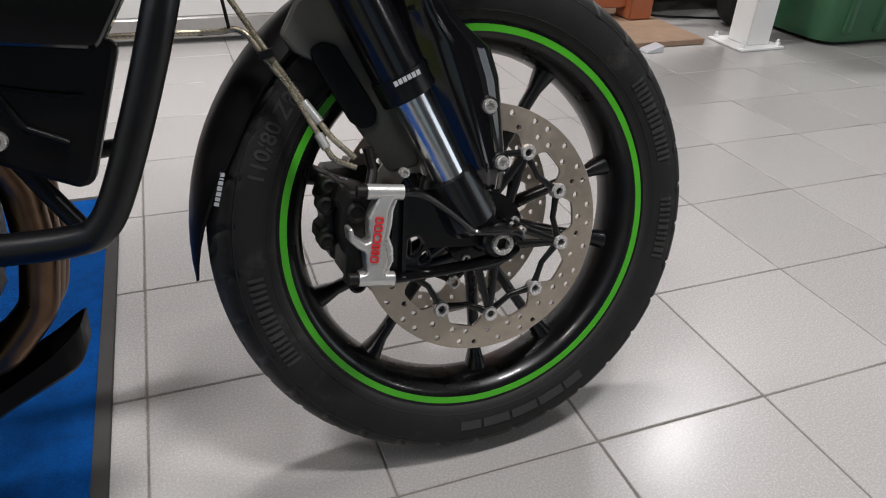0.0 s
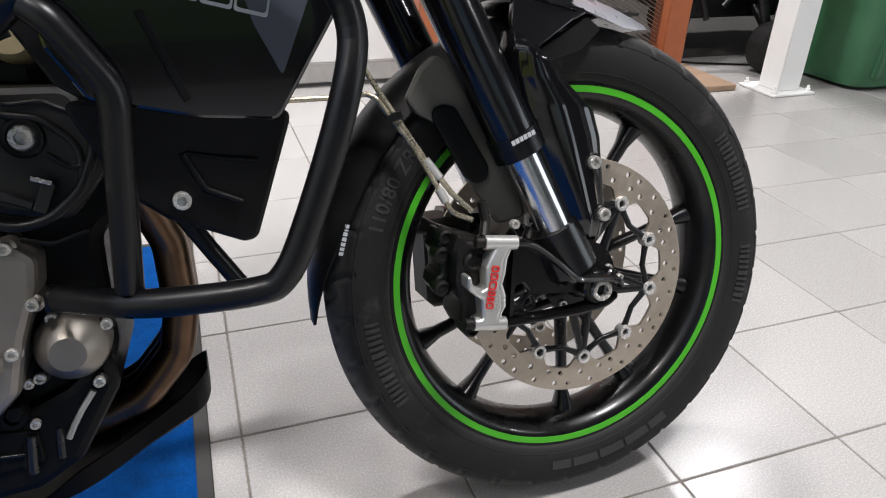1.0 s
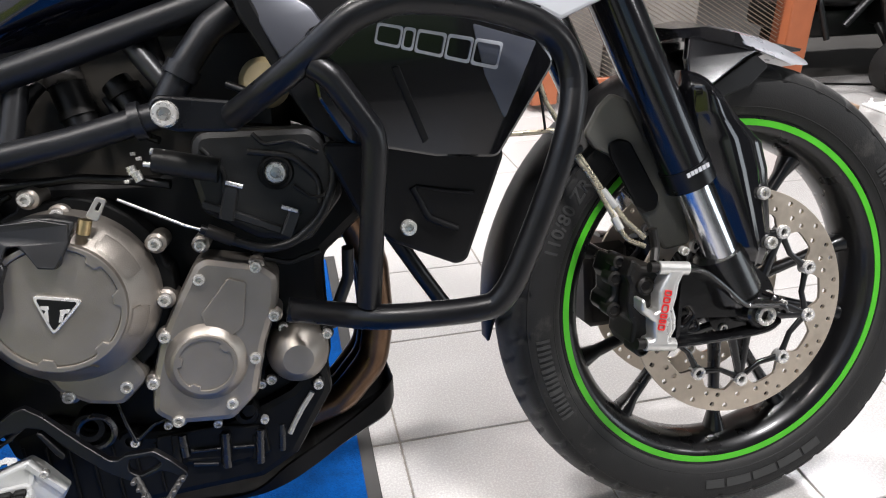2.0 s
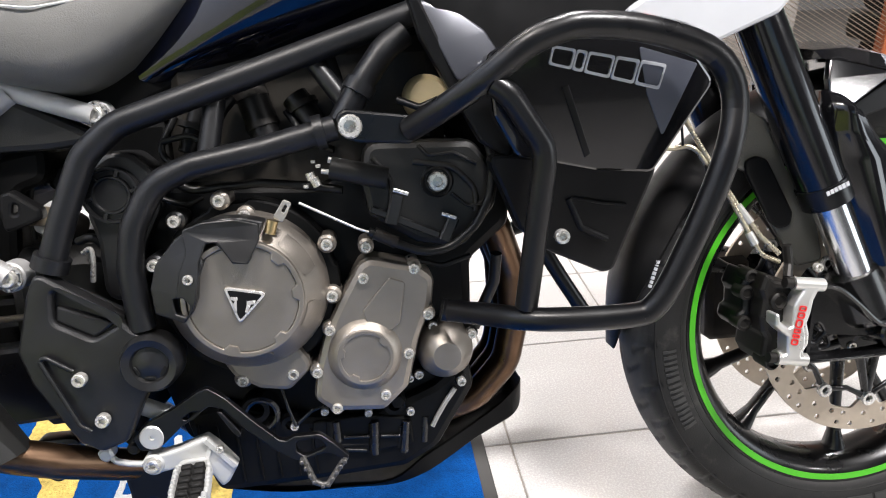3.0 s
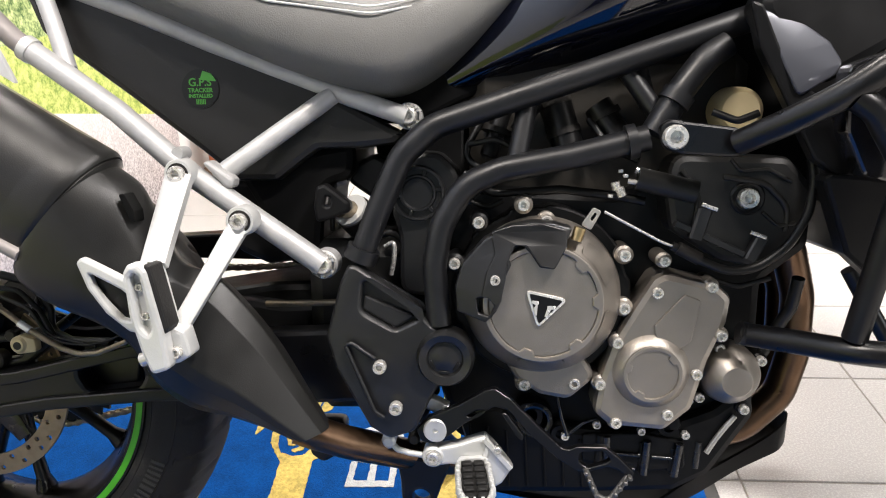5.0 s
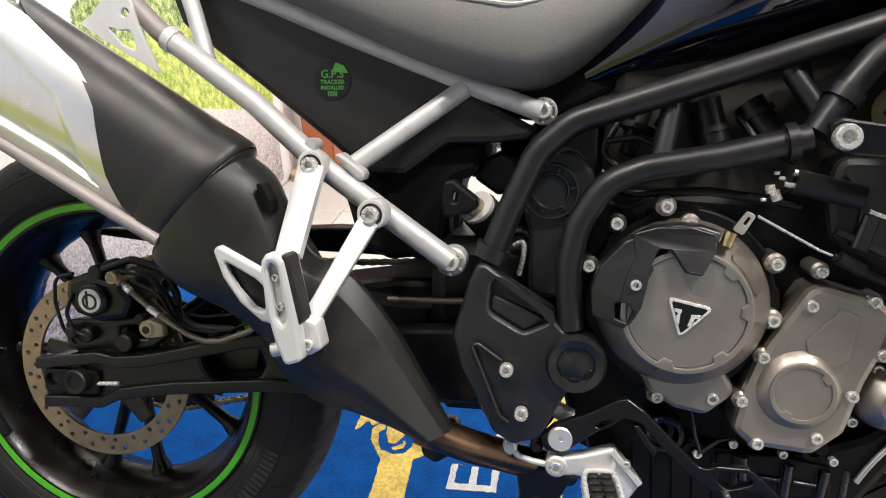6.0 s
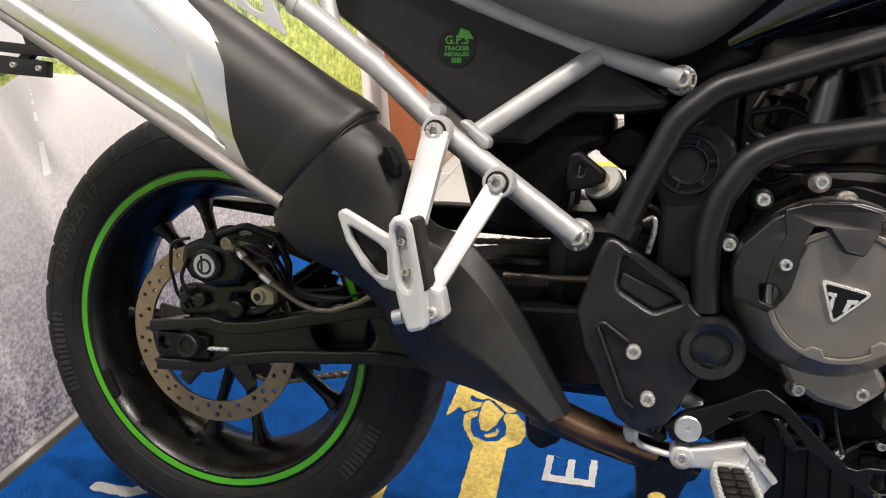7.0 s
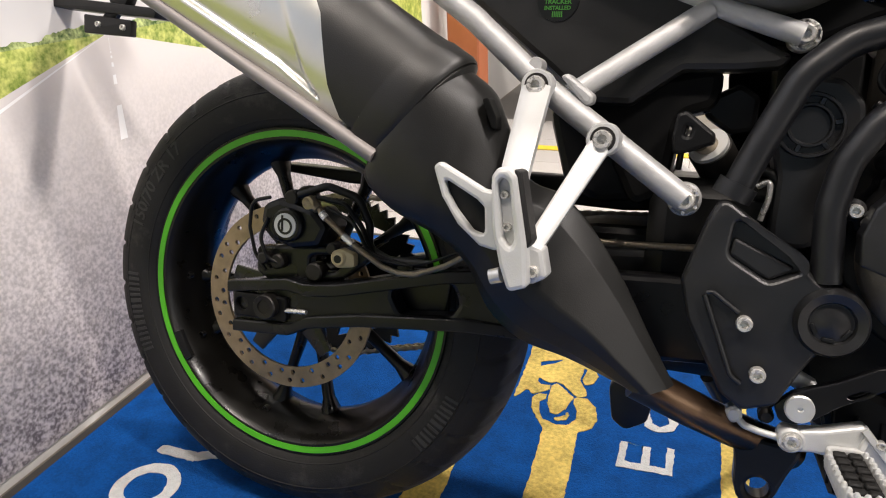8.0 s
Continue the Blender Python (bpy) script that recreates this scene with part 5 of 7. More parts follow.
for k in range(3):
    a = radians(205 + 60 * k)
    part("slot", box(-0.0055, 0.0055, -0.0008, 0.0008, -0.0018, 0.0018, 0.0004), M_BLACK, heel).matrix_basis = Matrix.Translation((0.636 + 0.0160 * math.cos(a), -0.1772, 0.402 + 0.0160 * math.sin(a))) @ Matrix.Rotation(-a + radians(90), 4, "Y")
part("crease", tube([(0.527, -0.176, 0.417), (0.532, -0.177, 0.419), (0.557, -0.176, 0.401)], 0.0025, 0.005, 8), M_SIDE, heel)
part("crease", tube([(0.525, -0.176, 0.415), (0.556, -0.177, 0.339), (0.566, -0.176, 0.332)], 0.0025, 0.01, 8), M_SIDE, heel)
bolt(0.563, -0.178, 0.392, 0.0078, heel)
bolt(0.580, -0.178, 0.344, 0.0078, heel)

# rider footrest and brake pedal
peg = part("footrest_hanger", plate([(0.611, 0.281), (0.618, 0.287), (0.646, 0.2925), (0.679, 0.3035), (0.690, 0.293), (0.711, 0.2655), (0.699, 0.246), (0.691, 0.2405), (0.682, 0.256), (0.652, 0.2670), (0.639, 0.2680), (0.622, 0.2655), (0.612, 0.269)], -0.160, -0.140, 0.004, rnd=0.004, res=2), M_CAST, bike, "cast aluminium footrest hanger")
part("hanger_ridge", beam((0.679, -0.158, 0.301), (0.709, -0.158, 0.266), 0.012, 0.007), M_CAST, peg)
part("hanger_ridge", beam((0.684, -0.156, 0.296), (0.676, -0.160, 0.272), 0.010, 0.006), M_CAST, peg)
part("link_arm", tube([(0.566, -0.146, 0.2905), (0.577, -0.150, 0.281), (0.5915, -0.152, 0.278), (0.613, -0.153, 0.2755)], 0.0036, 0.01, 10), M_CAST, peg)
part("link_eye", disc_solid(0.0085, -0.153, -0.135, 0.566, 0.2905), M_CAST, peg)
part("link_eye", disc_solid(0.0075, -0.150, -0.135, 0.596, 0.2935), M_DIRTY, peg)
part("pivot_washer", lathe([(0.0001, -0.1625), (0.0022, -0.1625), (0.0028, -0.1645), (0.0125, -0.1645), (0.0140, -0.1630), (0.0140, -0.150), (0.0001, -0.150)], 0.6228, 0.3114, 32, True, 20), M_CALIPER, peg, "flat bright pivot screw")
part("pivot_ring", lathe([(0.0045, -0.1600), (0.0105, -0.1625), (0.0125, -0.1600), (0.0125, -0.140), (0.0045, -0.140)], 0.6193, 0.2775, 28), M_CAST, peg)
bolt(0.6193, -0.161, 0.2775, 0.0080, peg)
bolt(0.6940, -0.163, 0.2890, 0.0045, peg)
PEG0, PEG1 = Vector((0.6641, -0.160, 0.2755)), Vector((0.6734, -0.247, 0.2650))
PV = (PEG1 - PEG0).normalized()
PU = (Vector((1, 0, 0)) - PV * PV.x).normalized()
PN = PV.cross(PU).normalized()
if PN.z < 0:
    PN = -PN
PEG_M = Matrix(((PU.x, -PN.x, PV.x, PEG0.x), (PU.y, -PN.y, PV.y, PEG0.y), (PU.z, -PN.z, PV.z, PEG0.z), (0, 0, 0, 1)))
PEG_L = (PEG1 - PEG0).length
peg_loop = [(-0.0150, 0.0), (-0.0195, 0.018), (-0.0205, PEG_L * 0.72), (-0.0150, PEG_L - 0.003), (0.0150, PEG_L - 0.003), (0.0205, PEG_L * 0.72), (0.0195, 0.018), (0.0150, 0.0)]


def inset(loop, a, b):
    return [(x * a, PEG_L / 2 + (v - PEG_L / 2) * b) for x, v in loop]


def flat(me, z):
    """Lay a side-plane slab down flat, with its outline's second number along y."""
    me.transform(Matrix.Translation((0, 0, z)) @ Matrix.Rotation(radians(-90), 4, "X"))
    return me


part("peg_frame", moved(plate(peg_loop, -0.006, 0.010, 0.002, [inset(peg_loop, 0.78, 0.86)], rnd=0.008), PEG_M), M_CAST, peg, "serrated aluminium footrest frame")
part("peg_rubber", moved(plate(inset(peg_loop, 0.76, 0.84), -0.002, 0.008, 0.002, rnd=0.006), PEG_M), M_RUBBER, peg, "black ribbed footrest rubber")
for k in range(6):
    v = 0.014 + 0.0118 * k
    for u in (-0.0068, 0.0068):
        part("rubber_rib", moved(box(u - 0.0058, u + 0.0058, -0.0065, 0.0, v - 0.0040, v + 0.0040, 0.0015), PEG_M), M_RUBBER, peg)
rim_pts = fillet([Vector(p) for p in inset(peg_loop, 0.89, 0.93)], 0.008, 4)
step_, run = 0.0085, 0.0
for a, b in zip(rim_pts, rim_pts[1:] + rim_pts[:1]):
    seg_ = (b - a).length
    while run <= seg_:
        p = a.lerp(b, run / seg_) if seg_ else a
        if p.y > 0.008:
            part("tooth", moved(lathe([(0.0001, 0.0035), (0.0036, 0.0035), (0.0032, -0.006), (0.0018, -0.0088), (0.0001, -0.0094)], p.x, p.y, 8, True, 30), PEG_M), M_CAST, peg)
        run += step_
    run -= seg_
PED = (0.62, 0.31, -0.2, 0.0)
pedal = part("brake_pedal", plate([(0.600, 0.309), (0.6146, 0.326), (0.6492, 0.3437), (0.6797, 0.3641), (0.6909, 0.3675), (0.7075, 0.357), (0.7404, 0.3259), (0.7643, 0.3052), (0.7719, 0.3044), (0.7801, 0.3091), (0.8094, 0.3121), (0.8248, 0.3005), (0.8401, 0.2856), (0.8353, 0.2804), (0.8217, 0.2881), (0.8124, 0.290), (0.7874, 0.2797), (0.778, 0.2824), (0.759, 0.2931), (0.7286, 0.3182), (0.7052, 0.3432), (0.6903, 0.3464), (0.655, 0.3212), (0.6354, 0.3029), (0.620, 0.2939), (0.6063, 0.2949)], -0.161, -0.151, 0.0016,
              [[(0.6581, 0.3318), (0.669, 0.3395), (0.681, 0.3416), (0.6722, 0.3342), (0.6634, 0.3301)], [(0.698, 0.3396), (0.7032, 0.340), (0.7231, 0.3143), (0.7207, 0.3084), (0.7143, 0.3141)], [(0.7818, 0.2915), (0.7832, 0.3039), (0.8069, 0.3072), (0.8155, 0.2984), (0.8106, 0.2939), (0.7919, 0.2855)]], rnd=0.006, slant=PED, res=2), M_BAR, bike, "long black brake pedal with slots")
tip = part("pedal_tip", tube([(0.7883, -0.196, 0.2864), (0.7958, -0.202, 0.2694), (0.8000, -0.205, 0.2600), (0.8083, -0.206, 0.2556), (0.8146, -0.206, 0.2562), (0.8247, -0.204, 0.2697), (0.8359, -0.200, 0.2831)], 0.0034, 0.006, 10), M_LIPDARK, pedal, "serrated folding pedal tip")
for x, z in ((0.7883, 0.2864), (0.7920, 0.2783), (0.7958, 0.2694), (0.7995, 0.2612), (0.8083, 0.2556), (0.8146, 0.2562), (0.8197, 0.2630), (0.8247, 0.2697), (0.8297, 0.2764), (0.8345, 0.2820)):
    part("tooth", box(x - 0.0022, x + 0.0022, -0.211, -0.202, z - 0.0022, z + 0.0022, 0.0008), M_LIPDARK, tip)
part("lug", plate([(0.570, 0.262), (0.641, 0.255), (0.626, 0.222), (0.6185, 0.200), (0.612, 0.187), (0.602, 0.182), (0.590, 0.183), (0.581, 0.190), (0.576, 0.205), (0.5754, 0.226)], -0.125, -0.095, 0.005, [round_loop(0.6000, 0.2040, 0.0115, 20)], rnd=0.010), M_BAR, bike, "black centre stand lug")
part("master_cylinder", beam((0.606, -0.135, 0.340), (0.634, -0.135, 0.326), 0.018, 0.016), M_CAST, bike, "bright brake master cylinder")
part("pushrod_boot", beam((0.596, -0.130, 0.314), (0.608, -0.130, 0.332), 0.018, 0.02), M_DIRTY, bike)
part("pedal_spring", tube([(0.600, -0.138, 0.309), (0.591, -0.142, 0.298)], 0.006, sides=10), M_DIRTY, bike)

# swingarm, rear brake, chain
for s in (-1, 1):
    arm = part("swingarm", plate([(-0.060, 0.346), (-0.02, 0.352), (0.035, 0.360), (0.060, 0.357), (0.10, 0.362), (0.243, 0.398), (0.34, 0.41), (0.56, 0.42), (0.60, 0.37), (0.58, 0.33), (0.46, 0.322), (0.30, 0.326), (0.134, 0.314), (0.060, 0.300), (0.03, 0.288), (-0.055, 0.283)],
                                 s * 0.104 - 0.016, s * 0.104 + 0.016, 0.006,
                                 [[(0.168, 0.362), (0.2075, 0.371), (0.250, 0.379), (0.260, 0.356), (0.251, 0.341), (0.186, 0.333)]] if s < 0 else (), rnd=0.012), M_BAR, bike, "satin black cast swingarm")
    for rail_ in ([(-0.058, 0.341), (0.030, 0.3535), (0.058, 0.349), (0.10, 0.354), (0.243, 0.388), (0.30, 0.395), (0.40, 0.400)], [(-0.05, 0.289), (0.034, 0.294), (0.060, 0.307), (0.134, 0.320), (0.27, 0.333), (0.42, 0.332)]):
        pts_ = fillet([Vector((x, s * (0.1215 if x < 0.25 else 0.1215 - 0.09 * (x - 0.25)), z)) for x, z in rail_], 0.03, 4, closed=False)
        part("rail", loft([ring(p, (0, 1, 0), (0, 0, 1), 0.0075, 0.0080, 12, 5.0) for p in pts_], True, 30), M_BAR, arm)
    part("axle_block", plate([(-0.050, 0.335), (0.03, 0.335), (0.03, 0.303), (-0.050, 0.303)], s * 0.123 - 0.004, s * 0.123 + 0.004, 0.002, [[(-0.038 + 0.009 * math.cos(k), 0.319 + 0.009 * math.sin(k)) for k in np.linspace(0, 6.28, 12)[:-1]]], rnd=0.006), M_PLASTIC, arm)
    part("adjuster", tube([(0.028, s * 0.124, 0.318), (0.058, s * 0.124, 0.320)], 0.0032, sides=10), M_STEEL, arm)
# Backing added behind the swingarm opening, where mostly shade shows.
part("inner_web", plate([(0.165, 0.388), (0.240, 0.388), (0.232, 0.325), (0.165, 0.325)], -0.088, -0.080, 0.002, rnd=0.006), M_BAR, bike)
part("swingarm_bridge", box(0.34, 0.42, -0.1, 0.1, 0.31, 0.385, 0.015), M_BAR, bike)
part("rear_axle", join("rear_axle", [tube([(0, -0.135, RZ - 0.002), (0, 0.135, RZ - 0.002)], 0.0125, sides=20), lathe([(0.0085, -0.128), (0.0095, -0.137), (0.0150, -0.138), (0.0165, -0.136), (0.0165, -0.12), (0.0085, -0.12)], 0.003, RZ + 0.001, 24)]), M_DIRTY, bike)
rc = part("rear_caliper", plate([(-0.012, 0.452), (0.012, 0.462), (0.062, 0.452), (0.082, 0.430), (0.070, 0.405), (0.030, 0.398), (-0.002, 0.408), (-0.016, 0.430)], -0.118, -0.055, 0.008, rnd=0.010), M_BLACK, bike, "black rear brake caliper")
part("piston_cover", disc_solid(0.0215, -0.127, -0.11, 0.028, 0.4295, 32), M_BLACK, rc)
part("brand_disc", disc_solid(0.0155, -0.1290, -0.1250, 0.028, 0.4295, 32, 0.0004), M_WHITE, rc, "white round emblem")
part("brand_ring", lathe([(0.0075, -0.1285), (0.0075, -0.1297), (0.0105, -0.1297), (0.0105, -0.1285)], 0.0285, 0.4285, 28), M_BLACK, rc)
part("brand_bar", plate([(0.0235, 0.4425), (0.0262, 0.4425), (0.0262, 0.4225), (0.0235, 0.4225)], -0.1300, -0.1287, 0.0002, rnd=0.0005), M_BLACK, rc)
part("caliper_bracket", plate([(-0.03, 0.395), (0.05, 0.402), (0.11, 0.408), (0.14, 0.395), (0.10, 0.365), (0.0, 0.345), (-0.03, 0.36)], -0.105, -0.085, 0.004, [[(0.05, 0.390), (0.10, 0.395), (0.09, 0.372), (0.05, 0.368)]], rnd=0.01), M_BAR, rc)
part("bobbin", join("bobbin", [plate([(0.088, 0.400), (0.100, 0.4055), (0.1190, 0.400), (0.1205, 0.384), (0.093, 0.380)], -0.116, -0.100, 0.002, rnd=0.005), disc_solid(0.0110, -0.119, -0.1, 0.098, 0.3930, 20)]), M_CREAM, rc, "yellowed plastic pad retainer")
# Solid black disc on the face, for the dark of a hole.
part("bobbin_hole", disc_solid(0.0052, -0.1196, -0.11, 0.098, 0.3925, 16, 0.0003), M_BLACK, rc)
part("brake_hose", tube([(0.0678, -0.120, 0.4566), (0.0799, -0.122, 0.4449), (0.0999, -0.124, 0.4308), (0.1197, -0.126, 0.4168), (0.1392, -0.127, 0.4055), (0.1624, -0.127, 0.3922), (0.1849, -0.128, 0.3862), (0.2069, -0.128, 0.3875), (0.2419, -0.127, 0.4012), (0.2755, -0.122, 0.4215), (0.33, -0.115, 0.440)], 0.0037, 0.02, 10), M_BRAIDOLD, rc, "braided brake hose")
part("hose_ferrule", tube([(0.0760, -0.1215, 0.4490), (0.0830, -0.1225, 0.4425)], 0.0050, sides=12), M_BOBBIN, rc)
part("hose_ferrule", tube([(0.1090, -0.1255, 0.4240), (0.1230, -0.1265, 0.4150)], 0.0046, sides=12), M_BOBBIN, rc)
part("wire", tube([(0.1339, -0.125, 0.4109), (0.1645, -0.126, 0.399), (0.194, -0.127, 0.3968), (0.2225, -0.127, 0.4034), (0.2768, -0.122, 0.4274)], 0.0016, 0.02, 8), M_PLASTIC, rc)
part("hose_fitting", join("hose_fitting", [tube([(0.056, -0.121, 0.4625), (0.071, -0.121, 0.4535)], 0.0088, sides=12, r2=0.0065), disc_solid(0.0085, -0.128, -0.110, 0.060, 0.4600, 16, 0.001)]), M_BRAIDFIT, rc, "tarnished brass banjo fitting")
part("hose", tube([(0.037, -0.110, 0.467), (0.075, -0.105, 0.481), (0.116, -0.100, 0.469), (0.130, -0.095, 0.435), (0.129, -0.095, 0.406), (0.165, -0.110, 0.397), (0.221, -0.120, 0.400)], 0.0052, 0.02, 10), M_HOSE, rc)
part("hose", tube([(0.065, -0.115, 0.467), (0.102, -0.110, 0.462), (0.123, -0.105, 0.435), (0.142, -0.110, 0.403)], 0.0035, 0.02, 8), M_HOSE, rc)
part("wire", tube([(-0.002, -0.120, 0.436), (-0.014, -0.120, 0.409), (-0.005, -0.118, 0.384), (0.017, -0.115, 0.375)], 0.0026, 0.02, 8), M_HOSE, rc)
for k, lump in enumerate([(-0.011, -0.112, 0.382), (0.009, -0.110, 0.379), (0.062, -0.108, 0.371), (0.085, -0.105, 0.403), (0.028, -0.108, 0.463), (0.044, -0.100, 0.467)]):
    part("caliper_lug", disc_solid(0.008 + 0.002 * (k % 3), lump[1] - 0.008, lump[1] + 0.01, lump[0], lump[2], 14, 0.002), M_DIRTY, rc)
part("sensor_wire", tube([(0.0, -0.118, 0.462), (-0.03, -0.115, 0.455), (-0.035, -0.112, 0.42), (-0.028, -0.110, 0.385), (-0.01, -0.112, 0.365)], 0.0024, 0.02, 8), M_HOSE, rc)
part("wire", tube([(0.08, -0.115, 0.455), (0.12, -0.118, 0.44), (0.14, -0.118, 0.405), (0.20, -0.118, 0.393)], 0.0026, 0.03, 8), M_HOSE, rc)

# chain and sprocket on the far side
CY = 0.095
teeth = []
for k in range(92):
    a = 2 * math.pi * k / 92
    teeth.append((RX + (0.129 if k % 2 else 0.119) * math.cos(a), RZ + (0.129 if k % 2 else 0.119) * math.sin(a)))
cut = [[(RX + r * math.cos(radians(72 * k + d)), RZ + r * math.sin(radians(72 * k + d))) for r, d in ((0.062, -18), (0.102, -25), (0.102, 25), (0.062, 18))] for k in range(5)]
sprocket = part("sprocket", plate(teeth, CY - 0.003, CY + 0.003, 0.0006, cut, rnd=0), M_BAR, bike, "black rear sprocket")
link_me = join("link", [plate([(-0.0075, 0.0045), (0, 0.003), (0.0075, 0.0045), (0.012, 0), (0.0075, -0.0045), (0, -0.003), (-0.0075, -0.0045), (-0.012, 0)], yy - 0.001, yy + 0.001, 0.0004, rnd=0.003) for yy in (-0.006, 0.006)] + [tube([(dx, -0.007, 0), (dx, 0.007, 0)], 0.0034, sides=8) for dx in (-0.0075, 0.0075)])
chain_ms = []
path = [Vector((RX + 0.126 * math.cos(radians(a)), CY, RZ + 0.126 * math.sin(radians(a)))) for a in range(280, 84, -7)] + [Vector((0.33, CY, 0.450)), Vector((0.6, CY, 0.465)), Vector((0.62, CY, 0.45)), Vector((0.62, CY, 0.36)), Vector((0.60, CY, 0.335))]
path.append(path[0])
acc = []
for a, b in zip(path, path[1:]):
    n = max(1, round((b - a).length / 0.016))
    acc += [(a.lerp(b, i / n), b - a) for i in range(n)]
for p, d in acc:
    me = link_me.copy()
    me.transform(Matrix.Translation(p) @ Matrix.Rotation(-math.atan2(d.z, d.x), 4, "Y"))
    chain_ms.append(me)
part("chain", join("chain", chain_ms), M_CHAIN, bike, "brassy drive chain")
part("chain_guard", plate([(-0.117, 0.492), (0.02, 0.488), (0.276, 0.503), (0.50, 0.502), (0.50, 0.468), (0.42, 0.462), (0.276, 0.466), (0.01, 0.468), (-0.117, 0.480)], 0.08, 0.125, 0.004, rnd=0.004), M_PLASTIC, bike, "black plastic chain guard")
part("tail_bracket", join("tail_bracket", [plate([(-0.408, 0.705), (-0.316, 0.695), (-0.318, 0.671), (-0.409, 0.677)], -0.012, 0.0, 0.001, rnd=0.003), plate([(-0.477, 0.730), (-0.468, 0.732), (-0.262, 0.711), (-0.268, 0.697), (-0.474, 0.716)], -0.018, 0.018, 0.002, rnd=0.004), beam((-0.378, 0.0, 0.690), (-0.342, 0.0, 0.724), 0.012, 0.018), plate([(-0.356, 0.715), (-0.372, 0.760), (-0.340, 0.830), (-0.250, 0.850), (-0.300, 0.770), (-0.330, 0.715)], -0.010, 0.010, 0.002, rnd=0.008)]), M_BLACK, bike, "black number plate bracket")
for bx, bz in ((-0.379, 0.6895), (-0.331, 0.6845)):
    bolt(bx, -0.013, bz, 0.0048, bike)
part("inner_fender", plate([(0.33, 0.60), (0.42, 0.585), (0.47, 0.53), (0.46, 0.49), (0.40, 0.482), (0.36, 0.50)], -0.05, 0.06, 0.01, rnd=0.02), M_PLASTIC, bike, "black inner mudguard")
# Black box, widened into a filler for the dark space beside it.
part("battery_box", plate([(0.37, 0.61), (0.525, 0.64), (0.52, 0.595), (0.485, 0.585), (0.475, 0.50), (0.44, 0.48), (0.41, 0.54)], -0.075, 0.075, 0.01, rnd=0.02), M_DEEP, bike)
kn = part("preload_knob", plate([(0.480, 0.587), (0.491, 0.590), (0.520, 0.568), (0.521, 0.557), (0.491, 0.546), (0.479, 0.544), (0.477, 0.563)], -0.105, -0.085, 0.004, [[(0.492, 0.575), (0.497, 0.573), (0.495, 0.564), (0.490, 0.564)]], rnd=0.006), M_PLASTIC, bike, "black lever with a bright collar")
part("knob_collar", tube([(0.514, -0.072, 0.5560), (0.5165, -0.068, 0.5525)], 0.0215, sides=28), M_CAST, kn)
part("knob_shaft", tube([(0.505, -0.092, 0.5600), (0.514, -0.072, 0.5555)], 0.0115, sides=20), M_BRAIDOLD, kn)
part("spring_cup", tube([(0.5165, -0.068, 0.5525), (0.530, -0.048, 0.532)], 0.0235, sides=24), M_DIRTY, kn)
# Plain black lump added to narrow the gap.
part("relay_block", plate([(0.508, 0.602), (0.518, 0.611), (0.541, 0.623), (0.563, 0.610), (0.561, 0.572), (0.536, 0.567), (0.517, 0.580), (0.507, 0.587)], -0.045, 0.0, 0.006, rnd=0.01), M_BLACK, bike, "black lump narrowing the gap by the lever")
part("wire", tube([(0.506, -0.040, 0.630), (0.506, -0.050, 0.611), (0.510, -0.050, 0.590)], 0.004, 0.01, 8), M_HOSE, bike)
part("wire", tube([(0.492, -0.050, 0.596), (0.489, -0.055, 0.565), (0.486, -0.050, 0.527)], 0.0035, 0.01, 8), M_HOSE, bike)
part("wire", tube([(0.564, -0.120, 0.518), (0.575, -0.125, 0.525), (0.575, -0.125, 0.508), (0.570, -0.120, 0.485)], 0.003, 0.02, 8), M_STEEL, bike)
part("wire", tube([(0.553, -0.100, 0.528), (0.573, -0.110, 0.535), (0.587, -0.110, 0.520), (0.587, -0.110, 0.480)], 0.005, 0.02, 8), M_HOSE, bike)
# Backing plate added so that the gap by the pivot stays dark.
part("splash_guard", plate([(0.529, 0.646), (0.606, 0.647), (0.631, 0.447), (0.497, 0.433), (0.504, 0.494), (0.541, 0.527)], 0.03, 0.05, 0.004, rnd=0.01), M_DEEP, bike, "near-black backing for the dark gap by the pivot")
# Cross member, stretched to fill the dark gap under the chain.
part("swingarm_body", plate([(0.27, 0.436), (0.40, 0.456), (0.62, 0.462), (0.62, 0.32), (0.30, 0.32)], -0.04, 0.08, 0.01, rnd=0.02), M_ENGINE, bike, "black swingarm cross member")
part("shock_body", tube([(0.52, 0.0, 0.36), (0.55, 0.0, 0.53)], 0.03, sides=20), M_BLACK, bike)
part("brake_pipe", tube([(0.412, -0.100, 0.444), (0.467, -0.105, 0.446), (0.513, -0.110, 0.449)], 0.004, 0.02, 8), M_BRAIDOLD, bike)
# Black plate added to fill the dark gap above the swingarm.
part("linkage_cover", plate([(0.346, 0.444), (0.421, 0.433), (0.500, 0.438), (0.512, 0.327), (0.368, 0.305)], -0.06, 0.06, 0.01, rnd=0.02), M_BLACK, bike)
part("swing_pivot", box(0.46, 0.62, -0.09, 0.09, 0.30, 0.52, 0.02), M_ENGINE, bike)

# engine
eng = part("engine", plate([(0.618, 0.575), (0.659, 0.588), (0.833, 0.577), (0.925, 0.628), (1.011, 0.613), (1.052, 0.572), (1.050, 0.512), (1.000, 0.471), (0.998, 0.357), (0.985, 0.314), (0.932, 0.270), (0.833, 0.240), (0.719, 0.250), (0.641, 0.274), (0.616, 0.364)], -0.098, 0.14, 0.012, rnd=0.02), M_ENGINE, bike, "black engine block with bronze grey covers")
